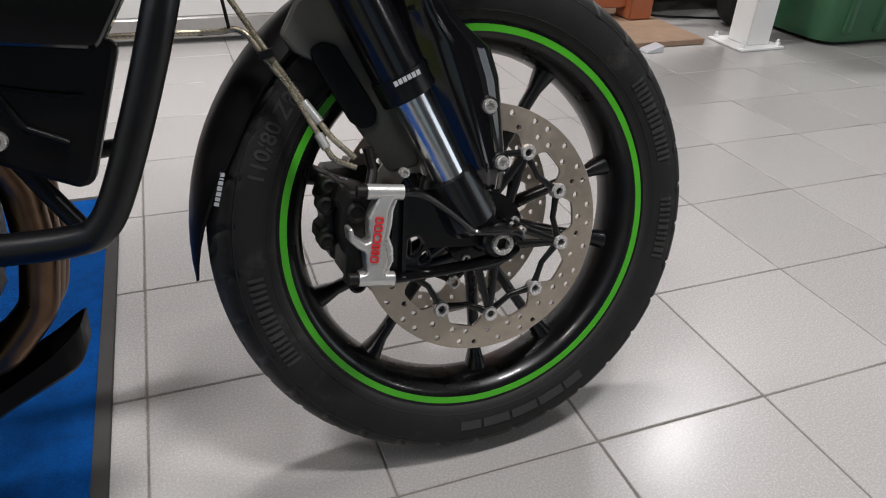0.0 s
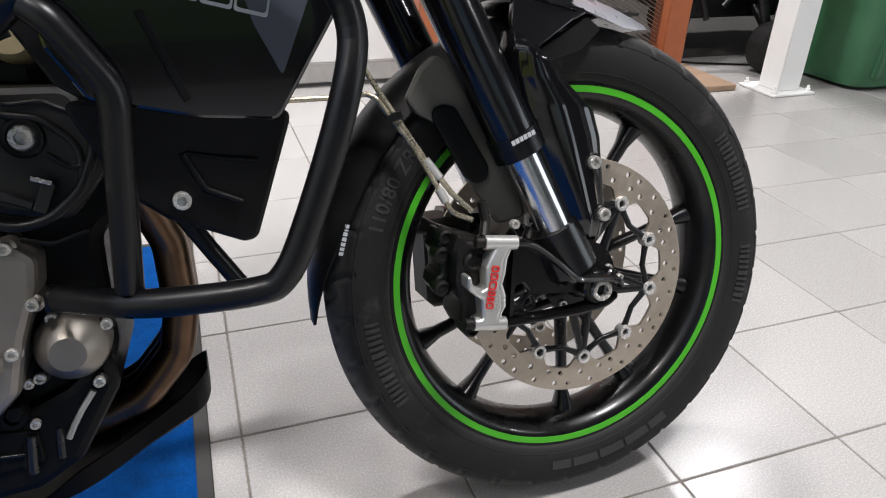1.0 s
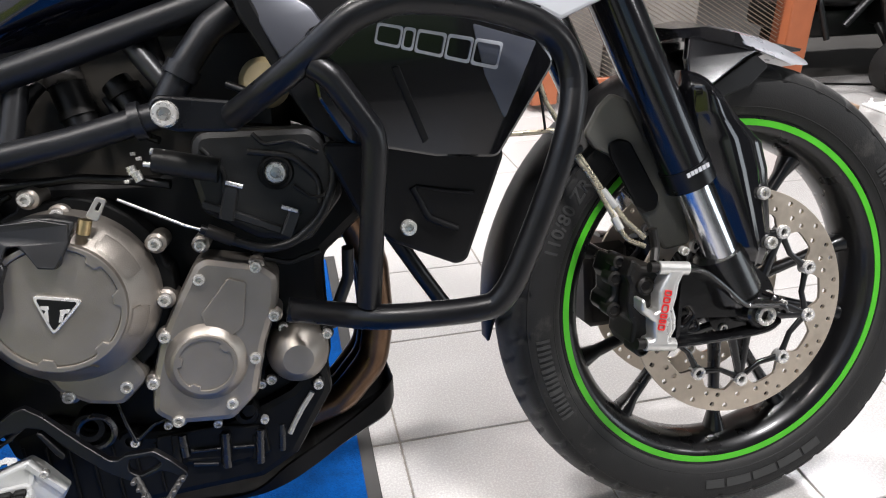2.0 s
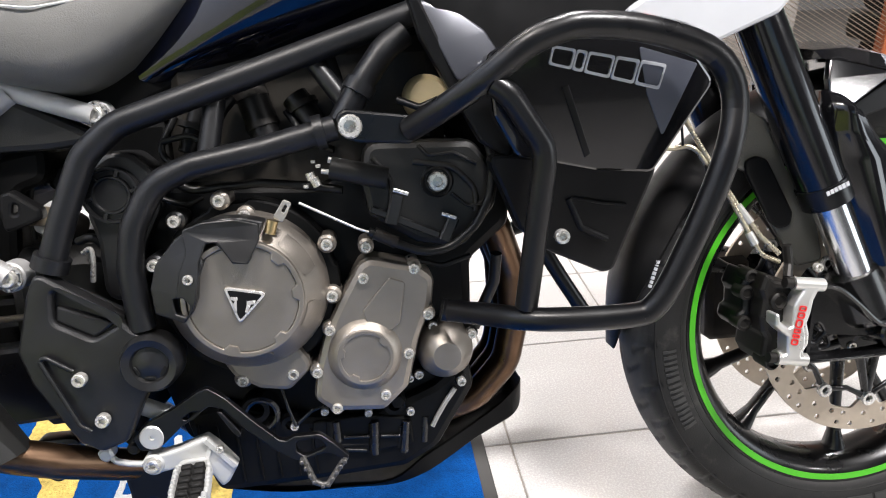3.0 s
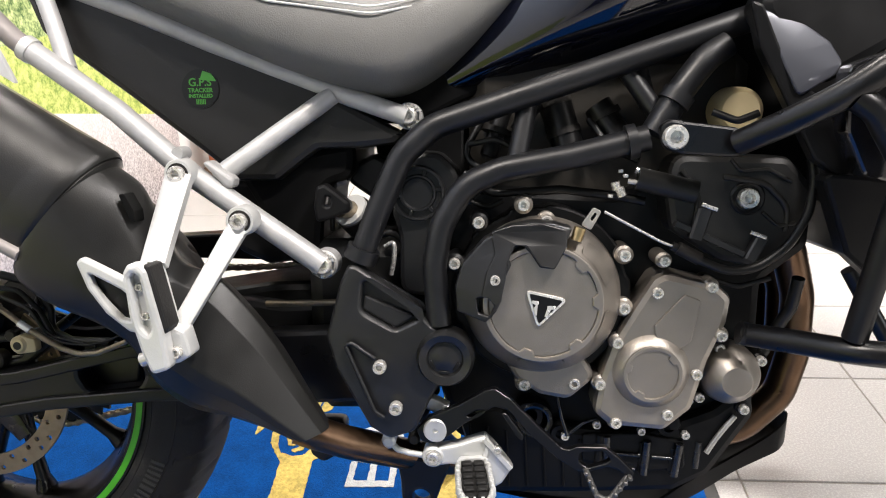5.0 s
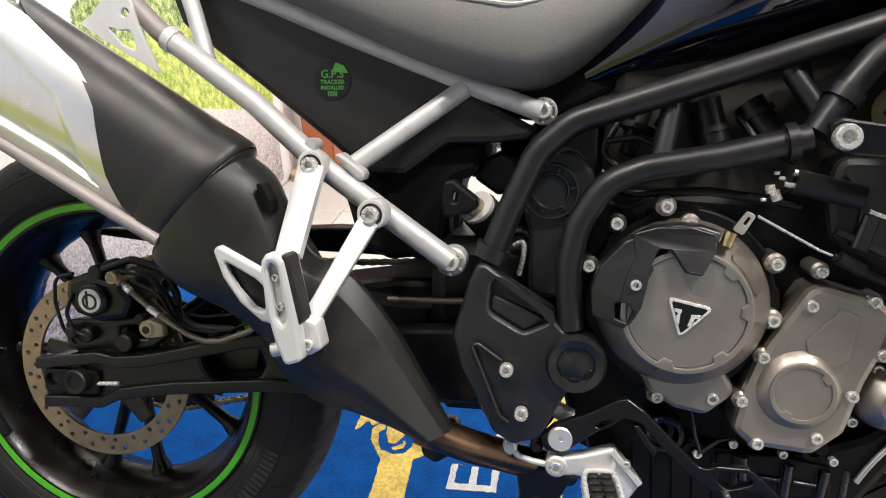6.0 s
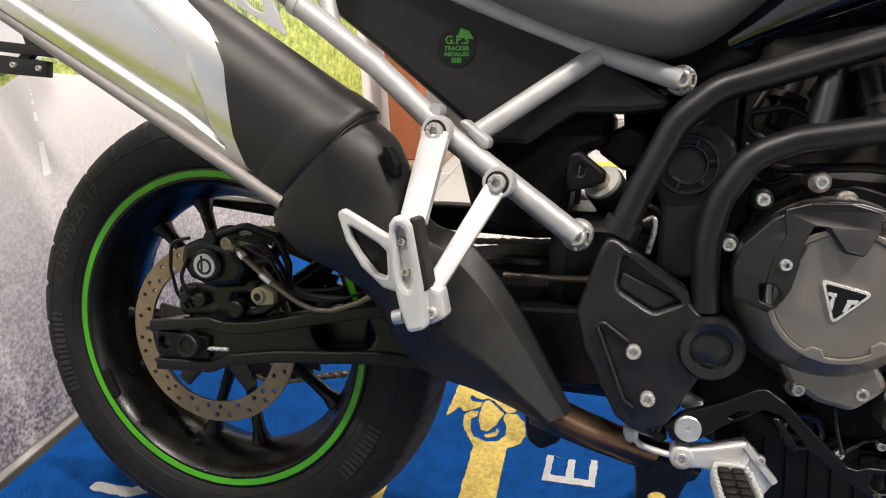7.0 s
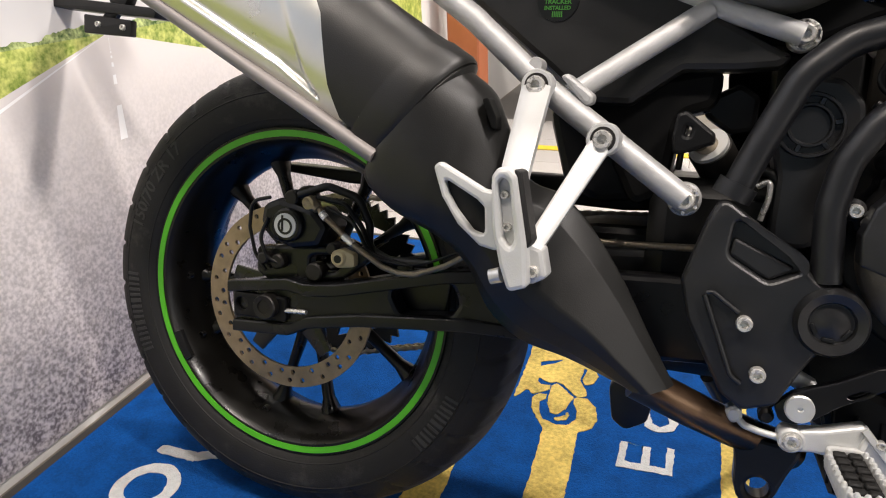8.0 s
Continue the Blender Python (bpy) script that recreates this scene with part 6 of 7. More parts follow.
part("cylinder_head", plate([(0.880, 0.623), (0.937, 0.621), (1.000, 0.619), (1.032, 0.582), (1.024, 0.543), (0.986, 0.497), (0.934, 0.506), (0.881, 0.540), (0.874, 0.579)], -0.148, -0.09, 0.008, rnd=0.02), M_CASE, eng, "black head cover with cast ribs")
part("rib", tube([(0.933, -0.149, 0.598), (0.976, -0.150, 0.591), (1.002, -0.149, 0.565), (1.001, -0.147, 0.539)], 0.0035, 0.03, 8), M_CASE, eng)
part("rib", tube([(0.889, -0.149, 0.605), (0.908, -0.149, 0.580), (0.906, -0.149, 0.542)], 0.003, 0.02, 8), M_CASE, eng)
part("rib", tube([(0.940, -0.149, 0.616), (0.950, -0.150, 0.604), (0.978, -0.150, 0.606), (1.004, -0.148, 0.592)], 0.0022, 0.01, 8), M_CASE, eng)
part("rib", tube([(0.975, -0.150, 0.560), (0.992, -0.150, 0.545), (1.010, -0.148, 0.548)], 0.0022, 0.01, 8), M_CASE, eng)
part("bolt_well", lathe([(0.0125, -0.1470), (0.0135, -0.1500), (0.0165, -0.1510), (0.0185, -0.1490), (0.0185, -0.14), (0.0125, -0.14)], 0.959, 0.575, 32), M_BLACK, eng)
bolt(0.959, -0.150, 0.575, 0.0112, eng)
part("coil", tube([(0.843, -0.150, 0.597), (0.904, -0.155, 0.582)], 0.0125, sides=16), M_CASE, eng, "black ignition coil")
part("coil_pin", tube([(0.841, -0.150, 0.606), (0.873, -0.152, 0.598)], 0.0035, sides=8), M_STEEL, eng)
part("coil_pin", tube([(0.833, -0.150, 0.594), (0.852, -0.152, 0.591)], 0.0028, sides=8), M_STEEL, eng)
part("connector", join("connector", [beam([(0.914, -0.152, 0.564)][0], [(0.905, -0.152, 0.532)][0], 0.016, 0.015), beam([(0.975, -0.152, 0.534)][0], [(0.963, -0.152, 0.509)][0], 0.014, 0.013), beam([(0.884, -0.150, 0.549)][0], [(0.957, -0.150, 0.515)][0], 0.012, 0.008)]), M_SIDE, eng)
for p in [(0.917, -0.160, 0.567), (0.969, -0.160, 0.537)]:
    part("clip", beam(Vector(p) - Vector((0.008, 0, -0.003)), Vector(p) + Vector((0.008, 0, -0.003)), 0.003, 0.004), M_STEEL, eng)
part("clutch_cable", tube([(0.807, -0.165, 0.563), (0.866, -0.165, 0.531), (0.888, -0.162, 0.522)], 0.0015, 0.02, 8), M_STEEL, eng, "bare steel clutch cable")
part("cable_sheath", tube([(0.879, -0.162, 0.526), (0.907, -0.160, 0.511), (0.939, -0.160, 0.497), (0.970, -0.160, 0.501), (1.000, -0.162, 0.526), (1.016, -0.165, 0.560), (1.018, -0.170, 0.597), (1.011, -0.170, 0.627)], 0.0048, 0.05, 10), M_HOSE, eng, "black clutch cable sheath")
part("cable_adjuster", tube([(0.885, -0.162, 0.524), (0.909, -0.160, 0.511)], 0.007, sides=12), M_DIRTY, eng)

CX, CZ = 0.742, 0.467
clutch = part("clutch_cover", lathe([(0.0001, -0.1862), (0.0572, -0.1862), (0.0580, -0.1850), (0.0605, -0.1850), (0.0645, -0.1800), (0.0800, -0.1640), (0.0865, -0.1540), (0.0885, -0.1420), (0.0890, -0.130), (0.0890, -0.085), (0.0001, -0.085)], CX, CZ, 96, True, 25), M_TITAN, eng, "round bronze grey clutch cover")
def notched(cx, cz, r, dips, depth, wide, n=180):
    """A circle whose edge steps inwards at each of the dips (degrees)."""
    out = []
    for k in range(n):
        a = k * 360.0 / n
        d = min(abs((a - q + 180) % 360 - 180) for q in dips)
        q = r - depth * max(0.0, min(1.0, (wide - d) / 2.5 + 0.5))
        out.append((cx + q * math.cos(radians(a)), cz + q * math.sin(radians(a))))
    return out


def cone_pad(cx, cz, a0, a1, r0, y0, r1, y1, lift=0.0011, n=16):
    """A low raised pad on the sloping shoulder of a round cover."""
    vs, fs = [], []
    for k in range(n + 1):
        u = k / n
        a = radians(a0 + (a1 - a0) * u)
        e = 0.0035 if k in (0, n) else 0.0
        for r, y in ((r0 + e, y0 + 0.003), (r0 + e, y0 - lift), (r1 - e, y1 - lift), (r1 - e + lift, y1 + 0.002)):
            vs.append((cx + r * math.cos(a), y, cz + r * math.sin(a)))
    for k in range(n):
        for m in range(4):
            b, c = 4 * k + m, 4 * k + (m + 1) % 4
            fs.append((b, c, c + 4, b + 4))
    fs += [(3, 2, 1, 0), (4 * n, 4 * n + 1, 4 * n + 2, 4 * n + 3)]
    return mesh_of("pad", vs, fs, 25)


part("cover_lip", plate(round_loop(CX, CZ, 0.0640), -0.1886, -0.1775, 0.0014, [notched(CX, CZ, 0.0580, (-52, 3, 46, -107), 0.0062, 7.0)], rnd=0), M_TITAN, clutch)
for a0, a1 in ((16, 54), (-34, -8), (-112, -70)):
    part("shoulder_pad", cone_pad(CX, CZ, a0, a1, 0.0672, -0.1772, 0.0795, -0.1645), M_TITAN, clutch)
guard_ring = [(0.6500, 0.4580), (0.6809, 0.4476), (0.6918, 0.4602), (0.6977, 0.4728), (0.7014, 0.496), (0.7079, 0.5109), (0.7033, 0.5215), (0.7084, 0.5288), (0.7194, 0.5311), (0.7283, 0.5222), (0.7372, 0.509), (0.7531, 0.5069), (0.7668, 0.5375), (0.7718, 0.5484), (0.7501, 0.5543), (0.729, 0.5550), (0.7050, 0.5500), (0.6790, 0.5360), (0.6560, 0.5100), (0.6480, 0.4850)]
guard_me = plate(guard_ring, -0.1905, -0.1650, 0.0022, [[(0.6712, 0.4739), (0.6842, 0.4755), (0.6901, 0.4672), (0.6854, 0.4545), (0.6731, 0.458)]], rnd=0.003, res=2)
for v in guard_me.vertices:
    v.co.y += 0.34 * (math.hypot(v.co.x - CX, v.co.z - CZ) - 0.060) - 0.0035
part("guard_insert", guard_me, M_INSERT, clutch, "black moulded guard on the clutch cover")
step_me = plate([(0.6875, 0.545), (0.709, 0.552), (0.742, 0.5535), (0.766, 0.547), (0.7655, 0.530), (0.7525, 0.5075), (0.7375, 0.5105), (0.7240, 0.5305), (0.7120, 0.5310), (0.7033, 0.5115), (0.7020, 0.4956), (0.6972, 0.474), (0.690, 0.459), (0.6900, 0.4685), (0.6835, 0.4760), (0.6760, 0.4755), (0.6819, 0.5029), (0.6904, 0.5213)], -0.1927, -0.1850, 0.0014, rnd=0.003, res=2)
for v in step_me.vertices:
    v.co.y += 0.34 * (math.hypot(v.co.x - CX, v.co.z - CZ) - 0.060) - 0.0035
part("guard_step", step_me, M_INSERT, clutch)
part("guard_floor", plate([(0.668, 0.477), (0.687, 0.479), (0.693, 0.467), (0.688, 0.451), (0.670, 0.455)], -0.1760, -0.160, 0.001, rnd=0.003), M_BLACK, clutch)
tri = [(0.723, 0.483), (0.768, 0.473), (0.736, 0.441)]
part("emblem_frame", plate(tri, -0.1892, -0.184, 0.0008, rnd=0.004), M_BOBBIN, clutch, "bright triangular emblem frame")
tcx, tcz = sum(x for x, z in tri) / 3, sum(z for x, z in tri) / 3
part("emblem_field", plate([(tcx + (x - tcx) * 0.80, tcz + (z - tcz) * 0.80) for x, z in tri], -0.1898, -0.1885, 0.0003, rnd=0.002), M_BLACK, clutch)
for flag in ([(0.730, 0.472), (0.737, 0.471), (0.737, 0.468), (0.736, 0.467), (0.735, 0.455), (0.733, 0.457), (0.732, 0.464), (0.734, 0.467), (0.730, 0.469)], [(0.746, 0.466), (0.756, 0.466), (0.753, 0.462), (0.750, 0.462), (0.746, 0.454), (0.743, 0.454), (0.746, 0.463)]):
    part("emblem_mark", plate(flag, -0.1903, -0.1895, 0.0002, rnd=0.0006), M_BOBBIN, clutch, "bright emblem shape")
part("lever_arm", plate([(0.7803, 0.5512), (0.7930, 0.5700), (0.8015, 0.5655), (0.7906, 0.5455)], -0.1830, -0.1790, 0.0008, [[(0.7895, 0.5575), (0.7945, 0.5645), (0.7968, 0.5625), (0.7922, 0.5551)]], rnd=0.003), M_LEVER, clutch, "clutch release arm")
part("lever_pivot", tube([(0.7755, -0.181, 0.5350), (0.7800, -0.181, 0.5485)], 0.0062, sides=14), M_BRASS, clutch)
for p in [(0.673, 0.550), (0.722, 0.569), (0.747, 0.551), (0.832, 0.513), (0.833, 0.454), (0.781, 0.363), (0.724, 0.361), (0.646, 0.504), (0.658, 0.493)]:
    yb = -0.140 if p[1] < 0.40 else -0.149
    part("boss", disc_solid(0.0105, yb, -0.11, p[0], p[1], 22), M_INSERT if p[0] < 0.70 else M_TITAN, clutch)
    bolt(p[0], yb - 0.003, p[1], 0.0068, clutch)
bolt(0.691, -0.1965, 0.495, 0.0056, clutch)
part("flange", plate(notched(CX, CZ, 0.1010, (150, 120, 20, -15, -150, 95), 0.0035, 9.0), -0.1360, -0.100, 0.003, rnd=0), M_ENGINE, clutch)
part("cover_skirt", plate([(0.695, 0.401), (0.789, 0.399), (0.806, 0.371), (0.775, 0.343), (0.742, 0.349), (0.715, 0.366)], -0.145, -0.10, 0.006, rnd=0.015), M_TITAN, clutch)

cover2 = part("alternator_cover", plate([(0.865, 0.488), (0.877, 0.494), (0.933, 0.481), (0.950, 0.466), (0.946, 0.436), (0.928, 0.392), (0.913, 0.336), (0.883, 0.309), (0.822, 0.314), (0.802, 0.331), (0.809, 0.373), (0.822, 0.414), (0.845, 0.455)], -0.150, -0.095, 0.008, rnd=0.015), M_TITAN, eng, "bronze grey side cover")
part("raised_panel", plate([(0.898, 0.470), (0.916, 0.463), (0.907, 0.416), (0.893, 0.406), (0.869, 0.421), (0.866, 0.434)], -0.1525, -0.146, 0.0012, rnd=0.004), M_TITAN, cover2)
bcx, bcz = 0.865, 0.381
part("round_boss", lathe([(0.0001, -0.160), (0.0325, -0.160), (0.0345, -0.1590), (0.0425, -0.1500), (0.0440, -0.1470), (0.0445, -0.143), (0.0445, -0.10), (0.0001, -0.10)], bcx, bcz, 64, True, 25), M_TITAN, cover2)
part("boss_lip", plate(round_loop(bcx, bcz, 0.0325), -0.1622, -0.158, 0.0009, [notched(bcx, bcz, 0.0278, (38, 165, 240), 0.0042, 11.0)], rnd=0), M_TITAN, cover2)
for p in [(0.875, 0.507), (0.869, 0.471), (0.927, 0.478), (0.940, 0.423), (0.915, 0.378), (0.809, 0.365), (0.827, 0.414), (0.885, 0.330), (0.828, 0.319)]:
    part("boss", disc_solid(0.009, -0.148, -0.11, p[0], p[1], 18), M_TITAN, cover2)
    bolt(p[0], -0.150, p[1], 0.0064, cover2)
pump = part("pump_cover", lathe([(0.0001, -0.1500), (0.0165, -0.1500), (0.0175, -0.1494), (0.0305, -0.1330), (0.0330, -0.1290), (0.0345, -0.1230), (0.035, -0.118), (0.035, -0.08), (0.0001, -0.08)], 0.960, 0.369, 48, True, 22), M_TITAN, eng, "domed bronze grey pump cover")
for p in [(0.947, 0.400), (0.927, 0.341), (0.978, 0.327), (0.994, 0.386)]:
    part("boss", disc_solid(0.008, -0.122, -0.09, p[0], p[1], 16), M_ENGINE, pump)
    bolt(p[0], -0.124, p[1], 0.0059, pump)
part("sump", plate([(0.642, 0.319), (0.692, 0.326), (0.755, 0.302), (0.862, 0.289), (0.945, 0.322), (0.990, 0.358), (0.995, 0.314), (0.947, 0.239), (0.905, 0.216), (0.790, 0.210), (0.675, 0.208)], -0.115, 0.1, 0.01, rnd=0.02), M_ENGINE, eng, "black sump with cast ribs")
for rib_ in ([(0.816, -0.118, 0.290), (0.814, -0.118, 0.251)], [(0.867, -0.118, 0.282), (0.865, -0.118, 0.245)], [(0.902, -0.116, 0.274), (0.899, -0.116, 0.246)]):
    part("rib", tube(rib_, 0.0055, sides=10), M_ENGINE, eng)
part("rib", tube([(0.824, -0.117, 0.268), (0.901, -0.116, 0.262)], 0.0035, sides=8), M_ENGINE, eng)
part("rib", tube([(0.824, -0.117, 0.256), (0.901, -0.116, 0.251)], 0.0035, sides=8), M_ENGINE, eng)
part("sump_block", plate([(0.795, 0.290), (0.859, 0.293), (0.914, 0.284), (0.916, 0.250), (0.866, 0.244), (0.795, 0.257)], -0.1195, -0.110, 0.002, rnd=0.004), M_ENGINE, eng)
for k in range(7):
    part("fin", beam((0.660 + 0.022 * k, -0.1165, 0.300 - 0.003 * k), (0.664 + 0.022 * k, -0.1165, 0.222), 0.003, 0.003), M_TRAY, eng)
part("oil_boss", lathe([(0.010, -0.125), (0.016, -0.125), (0.018, -0.12), (0.018, -0.09), (0.010, -0.09)], *[(0.731, 0.315)][0], 24), M_ENGINE, eng)
part("oil_boss", lathe([(0.006, -0.12), (0.011, -0.12), (0.012, -0.115), (0.012, -0.09), (0.006, -0.09)], *[(0.769, 0.290)][0], 20), M_ENGINE, eng)
part("oil_boss", lathe([(0.008, -0.12), (0.013, -0.12), (0.015, -0.115), (0.015, -0.09), (0.008, -0.09)], *[(0.895, 0.303)][0], 20), M_ENGINE, eng)
for rod in ([(0.764, -0.125, 0.340), (0.769, -0.125, 0.314), (0.776, -0.125, 0.291)], [(0.776, -0.124, 0.291), (0.796, -0.122, 0.307), (0.811, -0.120, 0.311)], [(0.831, -0.122, 0.268), (0.862, -0.122, 0.266)], [(0.876, -0.122, 0.265), (0.899, -0.122, 0.263)], [(0.831, -0.120, 0.251), (0.857, -0.120, 0.247)]):
    part("pipe", tube(rod, 0.0022, 0.01, 8), M_CASTBLACK, eng)
for stud in ([(0.870, -0.124, 0.286), (0.867, -0.122, 0.243)], [(0.908, -0.122, 0.282), (0.903, -0.120, 0.241)], [(0.823, -0.120, 0.289), (0.824, -0.120, 0.263)], [(0.932, -0.112, 0.281), (0.929, -0.112, 0.248)]):
    part("stud", tube(stud, 0.0052, sides=12), M_CASTBLACK, eng)
part("seal_ring", lathe([(0.016, -0.126), (0.019, -0.127), (0.022, -0.124), (0.022, -0.10), (0.016, -0.10)], *[(0.737, 0.309)][0], 28), M_CASTBLACK, eng)
part("hex_plug", lathe([(0.0001, -0.128), (0.0075, -0.128), (0.009, -0.126), (0.009, -0.11), (0.0001, -0.11)], *[(0.899, 0.309)][0], 6), M_ENGINE, eng)
for p in [(0.774, 0.289), (0.843, 0.315), (0.811, 0.304), (0.863, 0.297), (0.914, 0.293), (0.916, 0.336)]:
    bolt(p[0], -0.122, p[1], 0.005, eng)
part("heat_wrap", tube([(0.9705, -0.119, 0.3167), (0.9566, -0.119, 0.298), (0.9473, -0.119, 0.2834), (0.9400, -0.119, 0.2700)], 0.0032, 0.02, 12), M_ALU, eng, "crinkled foil heat sleeve")
part("throttle_body", join("throttle_body", [tube([(0.755, -0.090, 0.697), (0.773, -0.100, 0.631)], 0.018, sides=16), tube([(0.701, -0.090, 0.672), (0.683, -0.100, 0.620)], 0.010, sides=12), tube([(0.807, -0.090, 0.676), (0.833, -0.100, 0.636)], 0.016, sides=14)]), M_BLACK, eng, "black intake bodies")
for a, r, m_ in (([(0.716, -0.115, 0.649), (0.728, -0.110, 0.668), (0.738, -0.105, 0.679)], 0.009, M_BAR), ([(0.848, -0.110, 0.714), (0.858, -0.115, 0.675)], 0.010, M_BAR), ([(1.026, -0.130, 0.484), (1.024, -0.120, 0.448), (1.012, -0.110, 0.418), (0.999, -0.110, 0.390)], 0.007, M_HOSE), ([(0.922, -0.125, 0.485), (0.962, -0.125, 0.473), (0.996, -0.130, 0.484)], 0.003, M_HOSE), ([(0.661, -0.110, 0.634), (0.692, -0.120, 0.640), (0.721, -0.125, 0.625), (0.759, -0.125, 0.625)], 0.0035, M_HOSE), ([(0.797, -0.100, 0.660), (0.818, -0.120, 0.628), (0.848, -0.130, 0.615)], 0.004, M_HOSE), ([(0.654, -0.120, 0.573), (0.683, -0.125, 0.563), (0.700, -0.125, 0.572)], 0.003, M_HOSE), ([(0.874, -0.130, 0.633), (0.900, -0.140, 0.639), (0.928, -0.140, 0.635)], 0.0035, M_HOSE)):
    part("hose", tube(a, r, 0.02, 10), m_, bike)
for a in ([(0.758, -0.092, 0.684), (0.760, -0.093, 0.676)], [(0.768, -0.098, 0.650), (0.770, -0.099, 0.643)], [(0.813, -0.092, 0.668), (0.816, -0.093, 0.662)], [(0.695, -0.094, 0.651), (0.693, -0.095, 0.645)]):
    part("hose_clamp", tube(a, 0.0195, sides=16), M_DIRTY, bike)
for p in [(0.825, -0.150, 0.605), (0.830, -0.152, 0.600), (0.853, -0.152, 0.605), (0.815, -0.148, 0.578), (0.869, -0.153, 0.600)]:
    part("connector", box(p[0] - 0.0026, p[0] + 0.0026, p[1] - 0.003, p[1] + 0.003, p[2] - 0.0018, p[2] + 0.0018, 0.0006), M_STEEL, bike)
part("air_box", box(0.66, 0.98, -0.085, 0.09, 0.555, 0.74, 0.02), M_AIRBOX, bike, "black air box under the tank")
part("wire_loom", tube([(0.655, -0.120, 0.602), (0.687, -0.120, 0.579), (0.765, -0.130, 0.584), (0.822, -0.135, 0.577), (0.854, -0.140, 0.571)], 0.005, 0.03, 10), M_HOSE, bike, "black wiring loom")
part("wire_loom", tube([(0.675, -0.100, 0.660), (0.654, -0.110, 0.621), (0.681, -0.120, 0.602)], 0.004, 0.03, 8), M_HOSE, bike)
for a in ([(0.824, -0.150, 0.587), (0.828, -0.150, 0.578)], [(0.820, -0.148, 0.593), (0.822, -0.148, 0.585)]):
    part("connector", tube(a, 0.005, sides=8), M_STEEL, bike)
part("header_tank", lathe([(0.0001, -0.12), (0.020, -0.12), (0.026, -0.112), (0.028, -0.08), (0.0001, -0.08)], *[(0.957, 0.667)][0], 28), M_CREAM, bike, "translucent cream coolant bottle")
part("hose", tube([(0.921, -0.140, 0.666), (0.944, -0.150, 0.656), (0.965, -0.150, 0.664)], 0.004, 0.01, 8), M_HOSE, bike)

# bash plate: a folded tray under the engine
tray = []
tray_knots = [(x, z, -y, 0.0, h) for (x, y, z), h in zip([(0.678, -0.075, 0.187), (0.752, -0.080, 0.176), (0.826, -0.080, 0.173), (0.887, -0.075, 0.168)], (0.009, 0.009, 0.010, 0.014))]
tray_knots += [(0.930, 0.174, 0.066, 0.0, 0.030), (0.966, 0.184, 0.057, 0.008, 0.031), (1.002, 0.199, 0.050, 0.015, 0.030), (1.038, 0.213, 0.046, 0.020, 0.034), (1.060, 0.222, 0.043, 0.022, 0.040), (1.072, 0.230, 0.036, 0.024, 0.040), (1.078, 0.240, 0.026, 0.026, 0.034)]
tray_rows = spline(tray_knots, 4)
for k, (x, z, w, yc, h) in enumerate(tray_rows):
    fl = h if k > len(tray_rows) - 3 else 0.005
    sec = [(-w - 0.006, h), (-w - 0.002, 0.006), (-w * 0.85, 0.0), (w * 0.85, 0.0), (w + 0.002, 0.006), (w + 0.006, h), (w + 0.002, h + 0.001), (w - 0.005, max(0.011, fl)), (w * 0.8, fl), (-w * 0.8, fl), (-w + 0.005, max(0.011, fl)), (-w - 0.002, h + 0.001)]
    tray.append([Vector((x, yc + a, z + b)) for a, b in sec])
part("bash_plate", loft(tray, True, 40), M_TRAY, bike, "curved black bash plate under the engine")
part("side_stand", tube([(0.55, 0.09, 0.25), (0.62, 0.20, 0.12), (0.66, 0.265, 0.078)], 0.012, 0.03, 12), M_BAR, bike, "black side stand propping the bike")
part("handlebar", tube([(1.30, -0.36, 1.02), (1.28, -0.12, 0.99), (1.28, 0.12, 0.99), (1.30, 0.36, 1.02)], 0.012, 0.05, 12), M_BAR, bike)

# Nose and screen are out of view, added to cast the floor shadow.
nose = part("headlight_cowl", loft([ring((x, 0, z), (0, 1, 0), (0, 0, 1), w, h, 24, 3) for x, z, w, h in ((1.30, 0.93, 0.13, 0.09), (1.45, 0.94, 0.15, 0.10), (1.60, 0.90, 0.11, 0.07), (1.70, 0.86, 0.05, 0.03))], True), M_GLOSS, bike, "unseen gloss black headlight cowl, added for its shadow")
part("windscreen", loft([[Vector((x + t, -w, z)), Vector((x + t + 0.03, 0, z + 0.005)), Vector((x + t, w, z)), Vector((x + t - 0.004, w, z)), Vector((x + t + 0.026, 0, z + 0.005)), Vector((x + t - 0.004, -w, z))] for x, t, w, z in ((1.55, 0, 0.14, 0.97), (1.50, 0, 0.15, 1.08), (1.42, 0, 0.13, 1.22))], True), M_BLACK, nose, "unseen dark windscreen, added for its shadow")

# ---- setting ----
floor = tagged(new("floor", box(-0.47, 8.0, -5.0, 5.0, -0.12, -0.0022, 0)), "speckled grey tiled showroom floor", "floor", kind="structure")
floor.data.materials.append(M_GROUT)
TX, TY, OX, OY = 0.3134, 0.3010, 1.4200, -0.1551
ob_rand = M_TILE.node_tree
oi = ob_rand.nodes.new("ShaderNodeObjectInfo")
mr = ob_rand.nodes.new("ShaderNodeMapRange")
mr.inputs[3].default_value, mr.inputs[4].default_value = 0.93, 1.07
ob_rand.links.new(oi.outputs["Random"], mr.inputs[0])
bs = ob_rand.nodes["Principled BSDF"]
src_ = bs.inputs["Base Color"].links[0].from_socket
sc = ob_rand.nodes.new("ShaderNodeVectorMath")
sc.operation = "SCALE"
ob_rand.links.new(src_, sc.inputs[0])
ob_rand.links.new(mr.outputs[0], sc.inputs["Scale"])
ob_rand.links.new(sc.outputs[0], bs.inputs["Base Color"])


